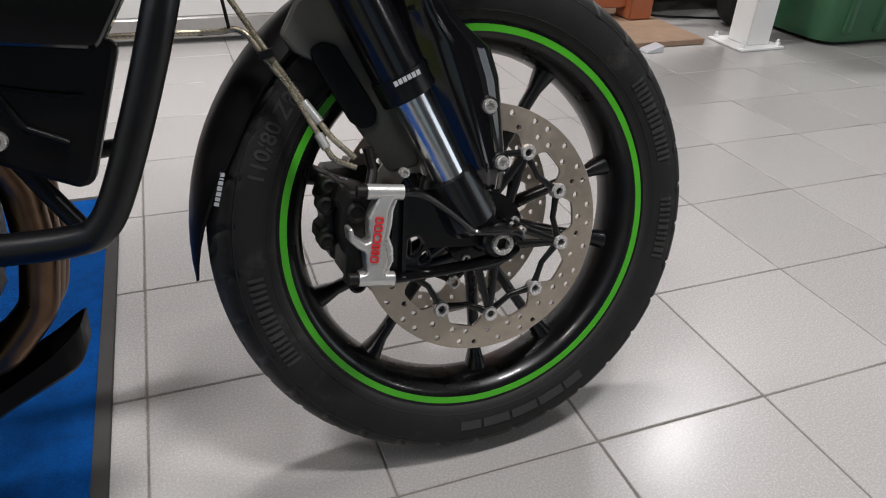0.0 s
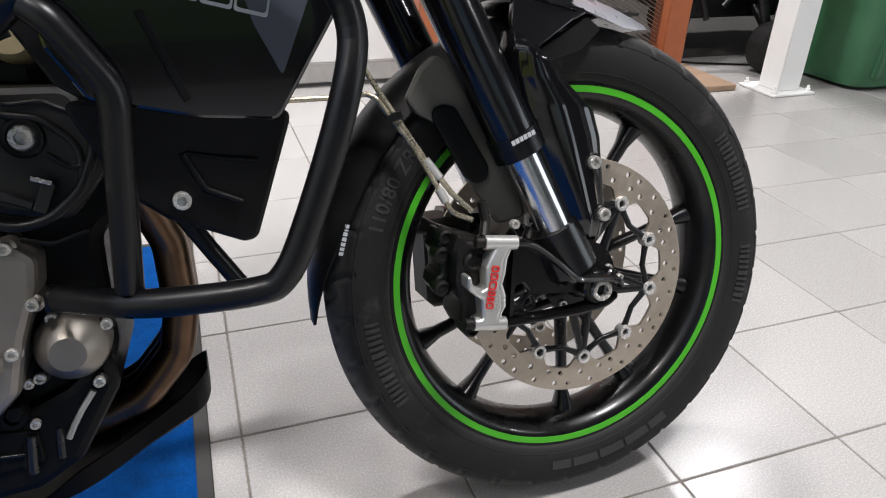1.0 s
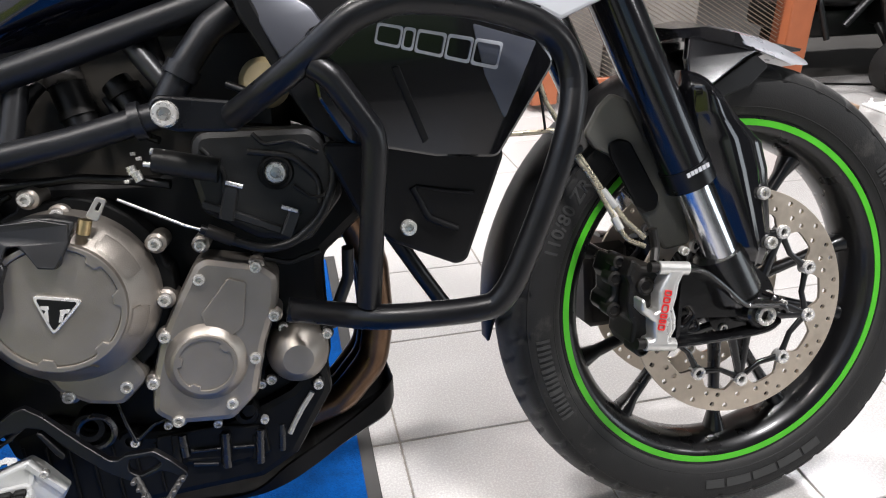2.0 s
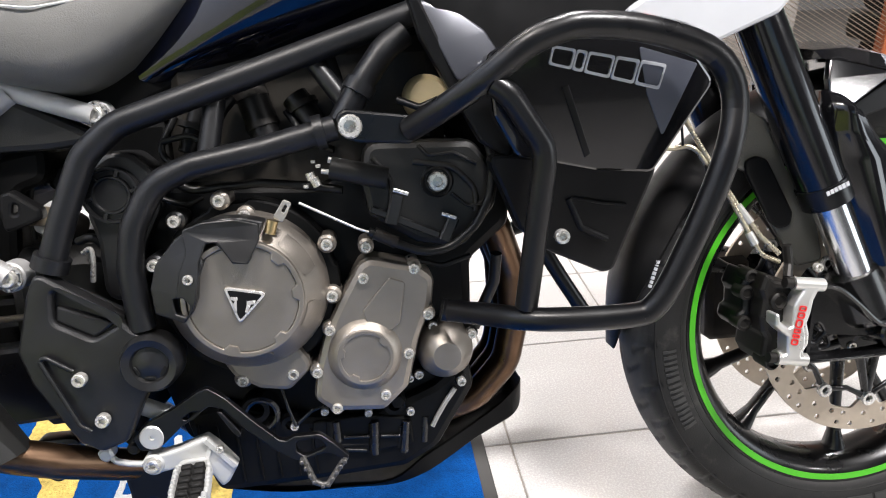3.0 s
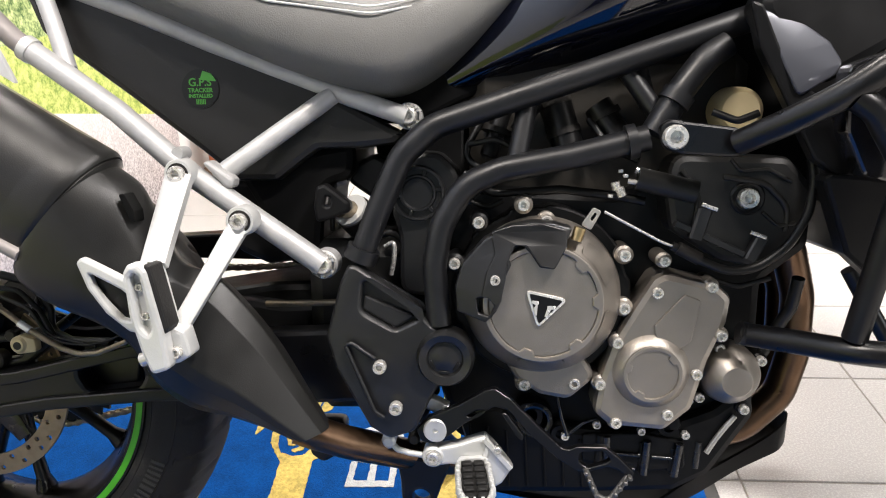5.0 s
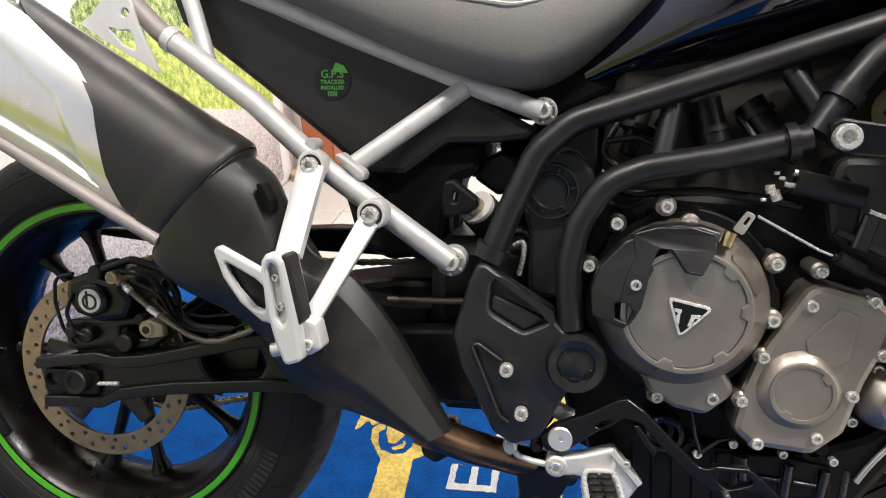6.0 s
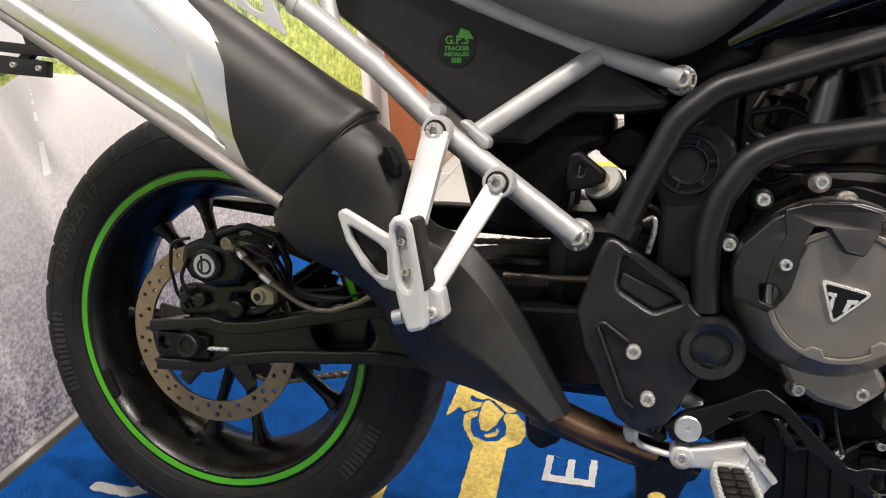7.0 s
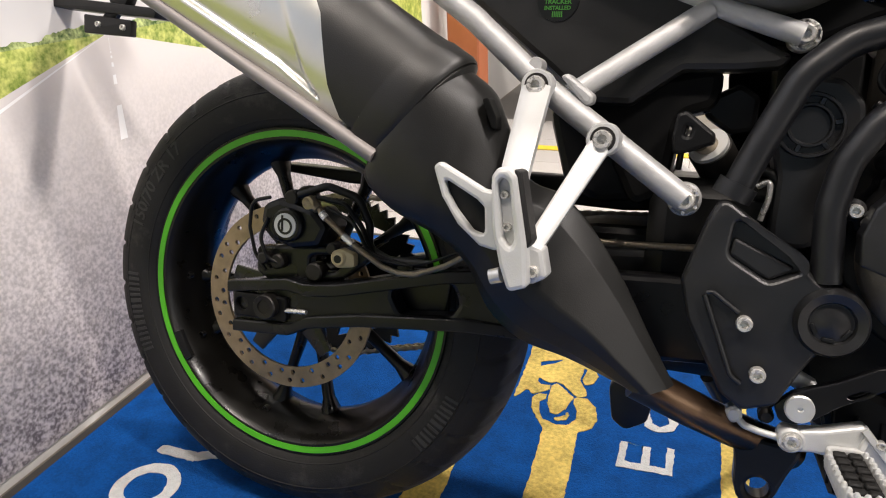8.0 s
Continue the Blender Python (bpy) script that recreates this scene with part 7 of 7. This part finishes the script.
def wall(name, x0, x1, y0, y1, z0, z1, material, label, category="wall"):
    ob = tagged(new(name, box(x0, x1, y0, y1, z0, z1, 0)), label, category, kind="structure")
    ob.data.materials.append(material)
    return ob


wall("wall_west", -0.62, -0.47, -5.0, 5.0, -0.1, CEIL, M_WALL, "white painted wall behind the printed road mural")
# North, east and south walls and ceiling are unseen; dim paint keeps reflections low.
wall("wall_north", -0.62, 8.15, 5.0, 5.15, -0.1, CEIL, M_SHOP, "grey painted rear wall")
for y0, y1, z0, z1 in ((-5.0, 5.0, 2.6, CEIL), (-5.0, 5.0, -0.1, 0.3), (-5.0, -4.6, 0.3, 2.6), (-1.2, 5.0, 0.3, 2.6)):
    wall("wall_east", 8.0, 8.15, y0, y1, z0, z1, M_SHOP, "unseen grey wall with an assumed window opening")
wall("ceiling", -0.62, 8.15, -5.15, 5.15, CEIL, CEIL + 0.1, M_CEIL, "plain grey ceiling", "ceiling")
for x0, x1, z0, z1 in ((-0.62, 8.15, 2.6, CEIL), (-0.62, 8.15, -0.1, 0.3), (-0.62, 0.6, 0.3, 2.6), (2.9, 8.15, 0.3, 2.6)):
    wall("wall_south", x0, x1, -5.15, -5.0, z0, z1, M_DARKWALL, "unseen wall with a wide window, dark to dim reflections")
# Unseen ground, added in green for the silencer's green reflection.
ground = tagged(new("ground", box(-60, 90, -90, 60, -0.25, -0.15, 0)), "unseen ground outside, made green for reflections", "ground", kind="structure")
ground.data.materials.append(mat("outside green", (0.10, 0.16, 0.03), 0.9, vary=0.4, scale=3))
# Housings added at the lamps; the ceiling itself is out of view.
for lx, ly, watts in LAMPS:
    lampbody = thing("ceiling_light", "long white housing placed at a lamp on the unseen ceiling", "lamp", pose(lx, ly, 0), "ceiling lights")
    part("housing", box(-0.63, 0.63, -0.17, 0.17, CEIL - 0.08, CEIL - 0.001, 0.004), M_WALL, lampbody)

# printed mural of a country road on the west wall
mm = bpy.data.materials.new("printed road mural")
mm.use_nodes = True
NT = mm.node_tree
PB = NT.nodes["Principled BSDF"]
TC = NT.nodes.new("ShaderNodeTexCoord")
SEP = NT.nodes.new("ShaderNodeSeparateXYZ")
NT.links.new(TC.outputs["Object"], SEP.inputs[0])


def op(kind, a, b=None, c=None):
    nd = NT.nodes.new("ShaderNodeMath")
    nd.operation = kind
    for i, v in enumerate((a, b, c)):
        if v is None:
            continue
        if isinstance(v, (int, float)):
            nd.inputs[i].default_value = v
        else:
            NT.links.new(v, nd.inputs[i])
    return nd.outputs[0]


def mixc(f, a, b):
    nd = NT.nodes.new("ShaderNodeMix")
    nd.data_type = "RGBA"
    for i, v in ((0, f), (6, a), (7, b)):
        if isinstance(v, tuple):
            nd.inputs[i].default_value = (*v, 1)
        else:
            NT.links.new(v, nd.inputs[i])
    return nd.outputs[2]


def noise_n(scale, detail=4, vec=None):
    nd = NT.nodes.new("ShaderNodeTexNoise")
    nd.inputs["Scale"].default_value, nd.inputs["Detail"].default_value = scale, detail
    NT.links.new(vec or TC.outputs["Object"], nd.inputs["Vector"])
    return nd.outputs[0]


VY, VZ = 0.18, 0.645
yy, zz = SEP.outputs[1], SEP.outputs[2]
dy = op("SUBTRACT", yy, VY)
dz = op("SUBTRACT", VZ, zz)
slope = op("DIVIDE", dy, op("MAXIMUM", dz, 0.001))

below = op("GREATER_THAN", dz, 0.0)
on_road = op("MULTIPLY", op("MULTIPLY", op("GREATER_THAN", slope, -3.6), op("LESS_THAN", slope, 4.0)), below)
lane = op("MULTIPLY", op("LESS_THAN", op("ABSOLUTE", op("SUBTRACT", slope, -0.09)), 0.048), op("GREATER_THAN", op("SINE", op("ADD", op("DIVIDE", 1.01, op("MAXIMUM", dz, 0.01)), 0.88)), 0.2))
edge = op("LESS_THAN", op("ABSOLUTE", op("SUBTRACT", slope, -2.9)), 0.09)
speck = op("MINIMUM", op("MAXIMUM", op("MULTIPLY", op("SUBTRACT", op("ADD", op("MULTIPLY", noise_n(150, 9), 0.75), op("MULTIPLY", noise_n(45, 6), 0.25)), 0.40), 4.8), 0.0), 1.0)
road_c = mixc(speck, (0.13, 0.11, 0.114), (0.58, 0.525, 0.525))
# Paler towards the horizon: the print's fade, with glare painted in.
road_c = mixc(op("MULTIPLY", op("SUBTRACT", 1.0, op("MINIMUM", op("MULTIPLY", dz, 1.7), 1.0)), 1.1), road_c, (0.78, 0.74, 0.72))
road_c = mixc(op("MAXIMUM", lane, edge), road_c, (0.97, 0.97, 0.97))
leaf = op("MINIMUM", op("MAXIMUM", op("MULTIPLY", op("SUBTRACT", op("ADD", op("MULTIPLY", noise_n(55, 8), 0.6), op("MULTIPLY", noise_n(160, 5), 0.4)), 0.38), 4.2), 0.0), 1.0)
grass_c = mixc(leaf, (0.17, 0.27, 0.03), (0.66, 0.70, 0.20))
tree_c = mixc(op("POWER", leaf, 1.3), (0.035, 0.10, 0.012), (0.62, 0.72, 0.30))
ground_c = mixc(on_road, grass_c, road_c)
hill = op("ADD", VZ - 0.004, op("MULTIPLY", noise_n(24, 5), 0.035))
hill = op("ADD", hill, op("MULTIPLY", op("SUBTRACT", noise_n(9, 6), 0.5), op("MINIMUM", op("MULTIPLY", op("ABSOLUTE", dy), 0.5), 0.3)))
hill = op("ADD", hill, op("MULTIPLY", op("MAXIMUM", op("SUBTRACT", dy, 0.25), 0.0), 0.35))
is_tree = op("LESS_THAN", zz, hill)
sky_c = mixc(op("MINIMUM", op("MULTIPLY", op("SUBTRACT", zz, VZ), 0.8), 1.0), (0.68, 0.67, 0.66), (0.45, 0.56, 0.74))
above_c = mixc(is_tree, sky_c, tree_c)
NT.links.new(mixc(below, above_c, ground_c), PB.inputs["Base Color"])
PB.inputs["Roughness"].default_value = 0.32
bn = NT.nodes.new("ShaderNodeBump")
bn.inputs["Strength"].default_value, bn.inputs["Distance"].default_value = 0.25, 0.02
NT.links.new(noise_n(5, 2), bn.inputs["Height"])
NT.links.new(bn.outputs[0], PB.inputs["Normal"])
mural = tagged(new("road_mural", box(-0.469, -0.462, -3.0, 1.62, 0.02, 2.4, 0.001)), "glossy printed mural of a country road with grass verges", "mural")
mural.data.materials.append(mm)

# rug with letters and a yellow motif
rug = thing("rug", "blue carpet rug with yellow motif and white letters", "rug")
part("carpet_field", box(-0.436, 1.035, -1.6, 0.844, 0.003, 0.010, 0.002), M_RUG, rug)
part("border", join("border", [box(-0.456, 1.058, -1.62, -1.598, 0.0, 0.007, 0.002), box(-0.456, 1.058, 0.842, 0.864, 0.0, 0.007, 0.002), box(-0.456, -0.434, -1.6, 0.844, 0.0, 0.007, 0.002), box(1.033, 1.058, -1.6, 0.844, 0.0, 0.007, 0.002)]), M_RUGEDGE, rug, "black rubber border")


def ragged(loop, step=0.007, amount=0.0011):
    """The edge of a tufted shape: short pieces, each a little out of line."""
    out = []
    for a, b in zip(loop, list(loop[1:]) + [loop[0]]):
        n = max(1, int(math.hypot(b[0] - a[0], b[1] - a[1]) / step))
        for k in range(n):
            out.append((a[0] + (b[0] - a[0]) * k / n + random.uniform(-amount, amount), a[1] + (b[1] - a[1]) * k / n + random.uniform(-amount, amount)))
    return out


def rug_shape(name, outline, material, holes=(), rnd=0.006, z=0.0106):
    loop = [tuple(p) for p in (fillet([Vector(p) for p in outline], rnd, 3) if rnd else outline)]
    me = flat(plate(ragged(loop), -0.0006, 0.0006, 0.0002, [ragged(h) for h in holes], 0), z)
    return part(name, me, material, rug)


def circle(cx, cy, r, n=28):
    return [(cx + r * math.cos(2 * math.pi * k / n), cy + r * math.sin(2 * math.pi * k / n)) for k in range(n)]


rug_shape("letter_e", [(0.436, 0.158), (0.447, 0.158), (0.447, 0.112), (0.472, 0.112), (0.472, 0.155), (0.484, 0.155), (0.484, 0.112), (0.508, 0.112), (0.508, 0.162), (0.520, 0.162), (0.520, 0.098), (0.436, 0.096)], M_RUGW, rnd=0.001)
rug_shape("letter_s", [(0.436, 0.205), (0.450, 0.200), (0.452, 0.235), (0.462, 0.235), (0.470, 0.205), (0.490, 0.196), (0.515, 0.206), (0.522, 0.230), (0.516, 0.250), (0.504, 0.246), (0.508, 0.225), (0.494, 0.210), (0.482, 0.216), (0.474, 0.245), (0.455, 0.252), (0.438, 0.240)], M_RUGW, rnd=0.006)
rug_shape("letter_o", circle(-0.247, -0.166, 0.053), M_RUGW, [circle(-0.247, -0.166, 0.032)], rnd=0)
rug_shape("letter_u", [(-0.29, -0.075), (-0.29, -0.095), (-0.215, -0.095), (-0.172, -0.073), (-0.158, -0.030), (-0.172, 0.012), (-0.215, 0.034), (-0.29, 0.034), (-0.29, 0.014), (-0.220, 0.014), (-0.190, 0.0), (-0.180, -0.030), (-0.190, -0.060), (-0.220, -0.075)], M_RUGW, rnd=0.008)
rug_shape("motif_stem", [(0.271, 0.233), (0.281, 0.247), (0.295, 0.248), (0.296, 0.234), (0.287, 0.225), (0.29, 0.2), (0.304, 0.176), (0.329, 0.168), (0.347, 0.173), (0.356, 0.192), (0.355, 0.215), (0.345, 0.233), (0.345, 0.251), (0.366, 0.255), (0.384, 0.233), (0.392, 0.198), (0.385, 0.173), (0.366, 0.158), (0.369, 0.109), (0.372, 0.044), (0.376, -0.5), (0.31, -0.5), (0.314, 0.026), (0.311, 0.091), (0.308, 0.154), (0.29, 0.178), (0.276, 0.204)], M_RUGY, rnd=0.003)
rug_shape("motif_rider", [(0.231, 0.417), (0.247, 0.435), (0.304, 0.399), (0.358, 0.361), (0.375, 0.327), (0.369, 0.302), (0.355, 0.294), (0.347, 0.311), (0.352, 0.345), (0.345, 0.349), (0.345, 0.318), (0.345, 0.304), (0.359, 0.281), (0.363, 0.261), (0.349, 0.253), (0.334, 0.268), (0.315, 0.286), (0.303, 0.29), (0.294, 0.284), (0.277, 0.29), (0.27, 0.296), (0.269, 0.287), (0.278, 0.275), (0.296, 0.277), (0.296, 0.262), (0.281, 0.249), (0.267, 0.241), (0.259, 0.255), (0.239, 0.219), (0.238, 0.282), (0.236, 0.362)], M_RUGY, [[(0.261, 0.348), (0.289, 0.361), (0.304, 0.367), (0.291, 0.351), (0.265, 0.333)]], rnd=0.003)
rug_shape("motif_hub", [(0.297, 0.274), (0.304, 0.285), (0.316, 0.278), (0.343, 0.25), (0.334, 0.213), (0.323, 0.195), (0.31, 0.198), (0.3, 0.225)], M_RUGY, rnd=0.004)
rug_shape("motif_dot", [(0.318, 0.184), (0.337, 0.196), (0.338, 0.209), (0.344, 0.2), (0.342, 0.186), (0.326, 0.178)], M_RUGY, rnd=0.003)
rug_shape("motif_rider", [(0.205, 0.408), (0.262, 0.400), (0.330, 0.388), (0.362, 0.402), (0.330, 0.450), (0.22, 0.475), (0.14, 0.470), (0.16, 0.430)], M_RUGY, rnd=0.008)
rug_shape("motif_band", [(0.588, 0.45), (0.628, 0.45), (0.628, -0.6), (0.590, -0.6)], M_RUGY, rnd=0.004)
rug_shape("motif_band", [(0.140, 0.24), (0.180, 0.24), (0.198, -0.02), (0.185, -0.6), (0.140, -0.6)], M_RUGY, rnd=0.004)

# background things
back = thing("partition", "white panel partition on an aluminium skirting", "partition", kind="structure")
part("panel", box(-0.05, 1.98, 2.14, 2.20, 0.10, 1.2, 0.003), M_WALL, back)
part("skirting", box(-0.05, 1.98, 2.12, 2.21, 0.02, 0.10, 0.006), M_ALU, back)
for px0, label in ((2.06, "left"), (3.25, "right")):
    post = thing("steel_post", "terracotta painted square steel post", "post", group="terracotta posts")
    part("column", box(px0 - 0.06, px0 + 0.06, 2.00, 2.12, 0.03, 2.4, 0.006), M_TERRA, post)
screen = thing("mesh_screen", "expanded metal mesh screen between terracotta posts", "screen")
for z0 in (0.08, 2.0):
    part("screen_rail", box(2.12, 3.19, 2.04, 2.07, z0, z0 + 0.04, 0.003), M_TERRA, screen)
mv, mf = [], []
DXM, DZM, WM = 0.0168, 0.0090, 0.0022
nx, nz = 64, 130
for i in range(nx):
    for j in range(nz):
        if (i + j) % 2 == 0:
            x, z = 2.12 + i * DXM, 0.10 + j * DZM
            for sx in (1, -1):
                x2, z2 = x + sx * DXM, z + DZM
                if 2.11 <= x2 <= 3.2 and z2 < 1.3:
                    k = len(mv)
                    mv += [(x - WM, 2.052, z), (x + WM, 2.055, z), (x2 + WM, 2.055, z2), (x2 - WM, 2.052, z2), (x, 2.058, z - WM), (x2, 2.058, z2 - WM)]
                    mf += [(k, k + 1, k + 2, k + 3), (k + 1, k + 4, k + 5, k + 2), (k + 4, k, k + 3, k + 5)]
net = part("mesh_net", mesh_of("net", mv, mf), M_MESH, screen)
net["kind"] = "stuff"
pallet = tagged(new("plywood_board", box(2.7, 3.36, 1.67, 2.25, 0.001, 0.028, 0.004)), "worn plywood board lying under the post", "board")
pallet.data.materials.append(M_WOOD)
chip = tagged(new("door_wedge", plate([(3.02, 0.001), (3.10, 0.001), (3.10, 0.03), (3.03, 0.012)], 1.60, 1.66, 0.002, rnd=0.002)), "small white plastic wedge on the floor", "wedge")
chip.data.materials.append(M_WHITE)
wp = thing("white_post", "white painted steel post bolted to the floor", "post")
part("column", box(3.50, 3.62, 1.575, 1.695, 0.012, CEIL, 0.004), M_POSTWHITE, wp)
part("base_plate", box(3.44, 3.67, 1.53, 1.75, 0.0005, 0.012, 0.003), M_POSTWHITE, wp)
for bx, by in ((3.462, 1.555), (3.648, 1.555), (3.462, 1.725), (3.648, 1.725)):
    part("anchor_bolt", moved(lathe([(0.0001, 0), (0.011, 0), (0.011, 0.012), (0.006, 0.013), (0.006, 0.026), (0.0001, 0.026)], 0, 0, 12), Matrix.Translation((bx, by, 0.012)) @ Matrix.Rotation(radians(90), 4, "X")), M_POSTWHITE, wp)
binn = thing("wheelie_bin", "dark green plastic wheelie bin", "bin")
brs = []
for z, k in ((0.02, 0.86), (0.05, 0.9), (0.5, 0.96), (0.95, 1.0), (1.0, 1.06), (1.03, 1.06)):
    brs.append(ring((4.12, 1.80, z), (1, 0, 0), (0, 1, 0), 0.30 * k, 0.34 * k, 32, 6))
part("tub", loft(brs, True, 40), M_BIN, binn)
part("lid", box(3.80, 4.44, 1.44, 2.16, 1.03, 1.09, 0.02, 2), M_BIN, binn)
for rx_ in (3.95, 4.12, 4.29):
    part("rib", box(rx_ - 0.02, rx_ + 0.02, 1.478, 1.52, 0.06, 0.95, 0.01), M_BIN, binn)
quad = thing("mini_quad", "small black off-road vehicle parked in shadow", "vehicle")
part("chassis", box(3.45, 4.9, 2.2, 2.7, 0.20, 0.34, 0.04, 2), M_BLACK, quad)
part("body", loft([ring((x, 2.35, z), (0, 1, 0), (0, 0, 1), w, h, 20, 3) for x, z, w, h in ((3.42, 0.42, 0.2, 0.06), (3.6, 0.46, 0.3, 0.12), (3.9, 0.52, 0.3, 0.14), (4.3, 0.55, 0.3, 0.16), (4.55, 0.5, 0.22, 0.1))], True), M_BLACK, quad)
for qx, qy in ((3.735, 1.90), (3.735, 2.72), (4.80, 2.15), (4.80, 2.72)):
    w_ = part("wheel", lathe([(0.055, qy - 0.045), (0.095, qy - 0.060), (0.117, qy - 0.046), (0.121, qy), (0.117, qy + 0.046), (0.095, qy + 0.060), (0.055, qy + 0.045)], qx, 0.1215, 32), M_RUBBER, quad)
    part("hub", lathe([(0.0001, qy - 0.052), (0.045, qy - 0.05), (0.06, qy - 0.04), (0.06, qy + 0.04), (0.0001, qy + 0.04)], qx, 0.1215, 20), M_BLACK, w_)
    part("axle_arm", beam((qx, qy, 0.1215), (qx, 2.35 + (qy - 2.35) * 0.6, 0.28), 0.03, 0.03), M_BLACK, quad)
for a, b, r in (((3.46, 1.98, 0.30), (3.62, 1.96, 0.50), 0.016), ((3.62, 1.96, 0.50), (3.95, 1.97, 0.36), 0.014), ((3.95, 1.97, 0.36), (4.1, 1.97, 0.60), 0.014), ((3.72, 1.95, 0.20), (3.60, 1.96, 0.46), 0.022)):
    part("frame_tube", tube([a, b], r, sides=12), M_BAR, quad)
part("engine", box(3.78, 4.05, 2.02, 2.3, 0.26, 0.46, 0.03, 2), M_ENGINE, quad)
part("seat", box(3.85, 4.4, 2.1, 2.5, 0.66, 0.74, 0.03, 2), M_PLASTIC, quad)
part("handlebar", tube([(3.70, 1.98, 0.82), (3.72, 2.2, 0.80), (3.72, 2.5, 0.80), (3.70, 2.72, 0.82)], 0.013, 0.05, 10), M_BAR, quad)
part("bumper", tube([(3.40, 2.0, 0.24), (3.34, 2.02, 0.40), (3.40, 2.1, 0.52)], 0.014, 0.05, 10), M_BAR, quad)
rod = part("frame_tube", tube([(3.5, 1.98, 0.36), (3.75, 1.97, 0.62), (4.2, 1.98, 0.70), (4.5, 2.0, 0.4)], 0.014, 0.05, 10), M_BLACK, quad)
cab = tagged(new("floor_cable", tube([(3.30, 2.25, 0.006), (3.5, 2.12, 0.006), (3.9, 1.98, 0.006), (4.4, 2.3, 0.006)], 0.005, 0.1, 8)), "black cable lying on the floor", "cable")
cab.data.materials.append(M_HOSE)
for bx0, bx1, bz1 in ((2.2, 2.55, 0.55), (2.6, 3.05, 0.9)):
    st_ = tagged(new("storage_box", box(bx0, bx1, 2.5, 2.9, 0.001, bz1, 0.01)), "grey storage box behind the mesh screen", "box")
    st_.data.materials.append(M_GREYBOX)
p3 = thing("steel_post", "terracotta painted steel post on a wooden base", "post", group="terracotta posts")
part("column", box(-0.40, -0.28, 1.70, 1.82, 0.03, 2.4, 0.006), M_TERRA, p3)
base3 = tagged(new("wooden_base", plate([(-0.46, 1.64), (-0.2, 1.64), (-0.2, 1.95), (-0.46, 1.95)], -0.014, 0.014, 0.004, rnd=0.05)), "round-cornered wooden base board", "board")
base3.data.transform(Matrix.Translation((0, 0, 0.0155)) @ Matrix.Rotation(radians(-90), 4, "X"))
base3.data.materials.append(M_WOOD)
tape = tagged(new("floor_tape", box(-0.1, 0.9, 1.80, 1.85, 0.0005, 0.0045, 0.001)), "yellow marking tape on the floor", "tape")
tape.data.materials.append(M_YELLOW)

# Dark slab paints the shade on the floor behind the posts.
slab = tagged(new("floor_2", box(-0.46, 7.99, OY + 8 * TY + 0.002, 4.99, -0.02, -0.001, 0)), "floor behind the posts, coloured dark for the shade there", "floor", kind="structure")
slab.data.materials.append(M_FLOORSHADE)

# floor tiles: the nearest ones singly, the rest joined
tile_me = box(-TX / 2 + 0.0015, TX / 2 - 0.0015, -TY / 2 + 0.0015, TY / 2 - 0.0015, -0.012, 0.0, 0.0016)
tile_me.materials.append(M_TILE)
far_tiles = bmesh.new()
cells = []
for i in range(-7, 22):
    for j in range(-16, 17):
        cx, cy = OX + (i + 0.5) * TX, OY + (j + 0.5) * TY
        if cx - TX / 2 < -0.47 + 0.001:
            if cx + TX / 2 < -0.4:
                continue
        if cx + TX / 2 > 8 or abs(cy) > 4.9 or cy > 2.2:
            continue
        cells.append((math.hypot(cx - 2.0, cy - 0.8), cx, cy))
cells.sort()
for k, (d, cx, cy) in enumerate(cells):
    if k < 290:
        t_ = new("tile", tile_me)
        t_.parent = floor
        t_.location = (cx, cy, 0)
    else:
        n0 = len(far_tiles.verts)
        bmesh.ops.create_cube(far_tiles, size=1, matrix=Matrix.LocRotScale((cx, cy, -0.006), None, (TX - 0.003, TY - 0.003, 0.012)))
ft = part("far_tiles", far_tiles, M_TILE, floor)
ft["kind"] = "stuff"
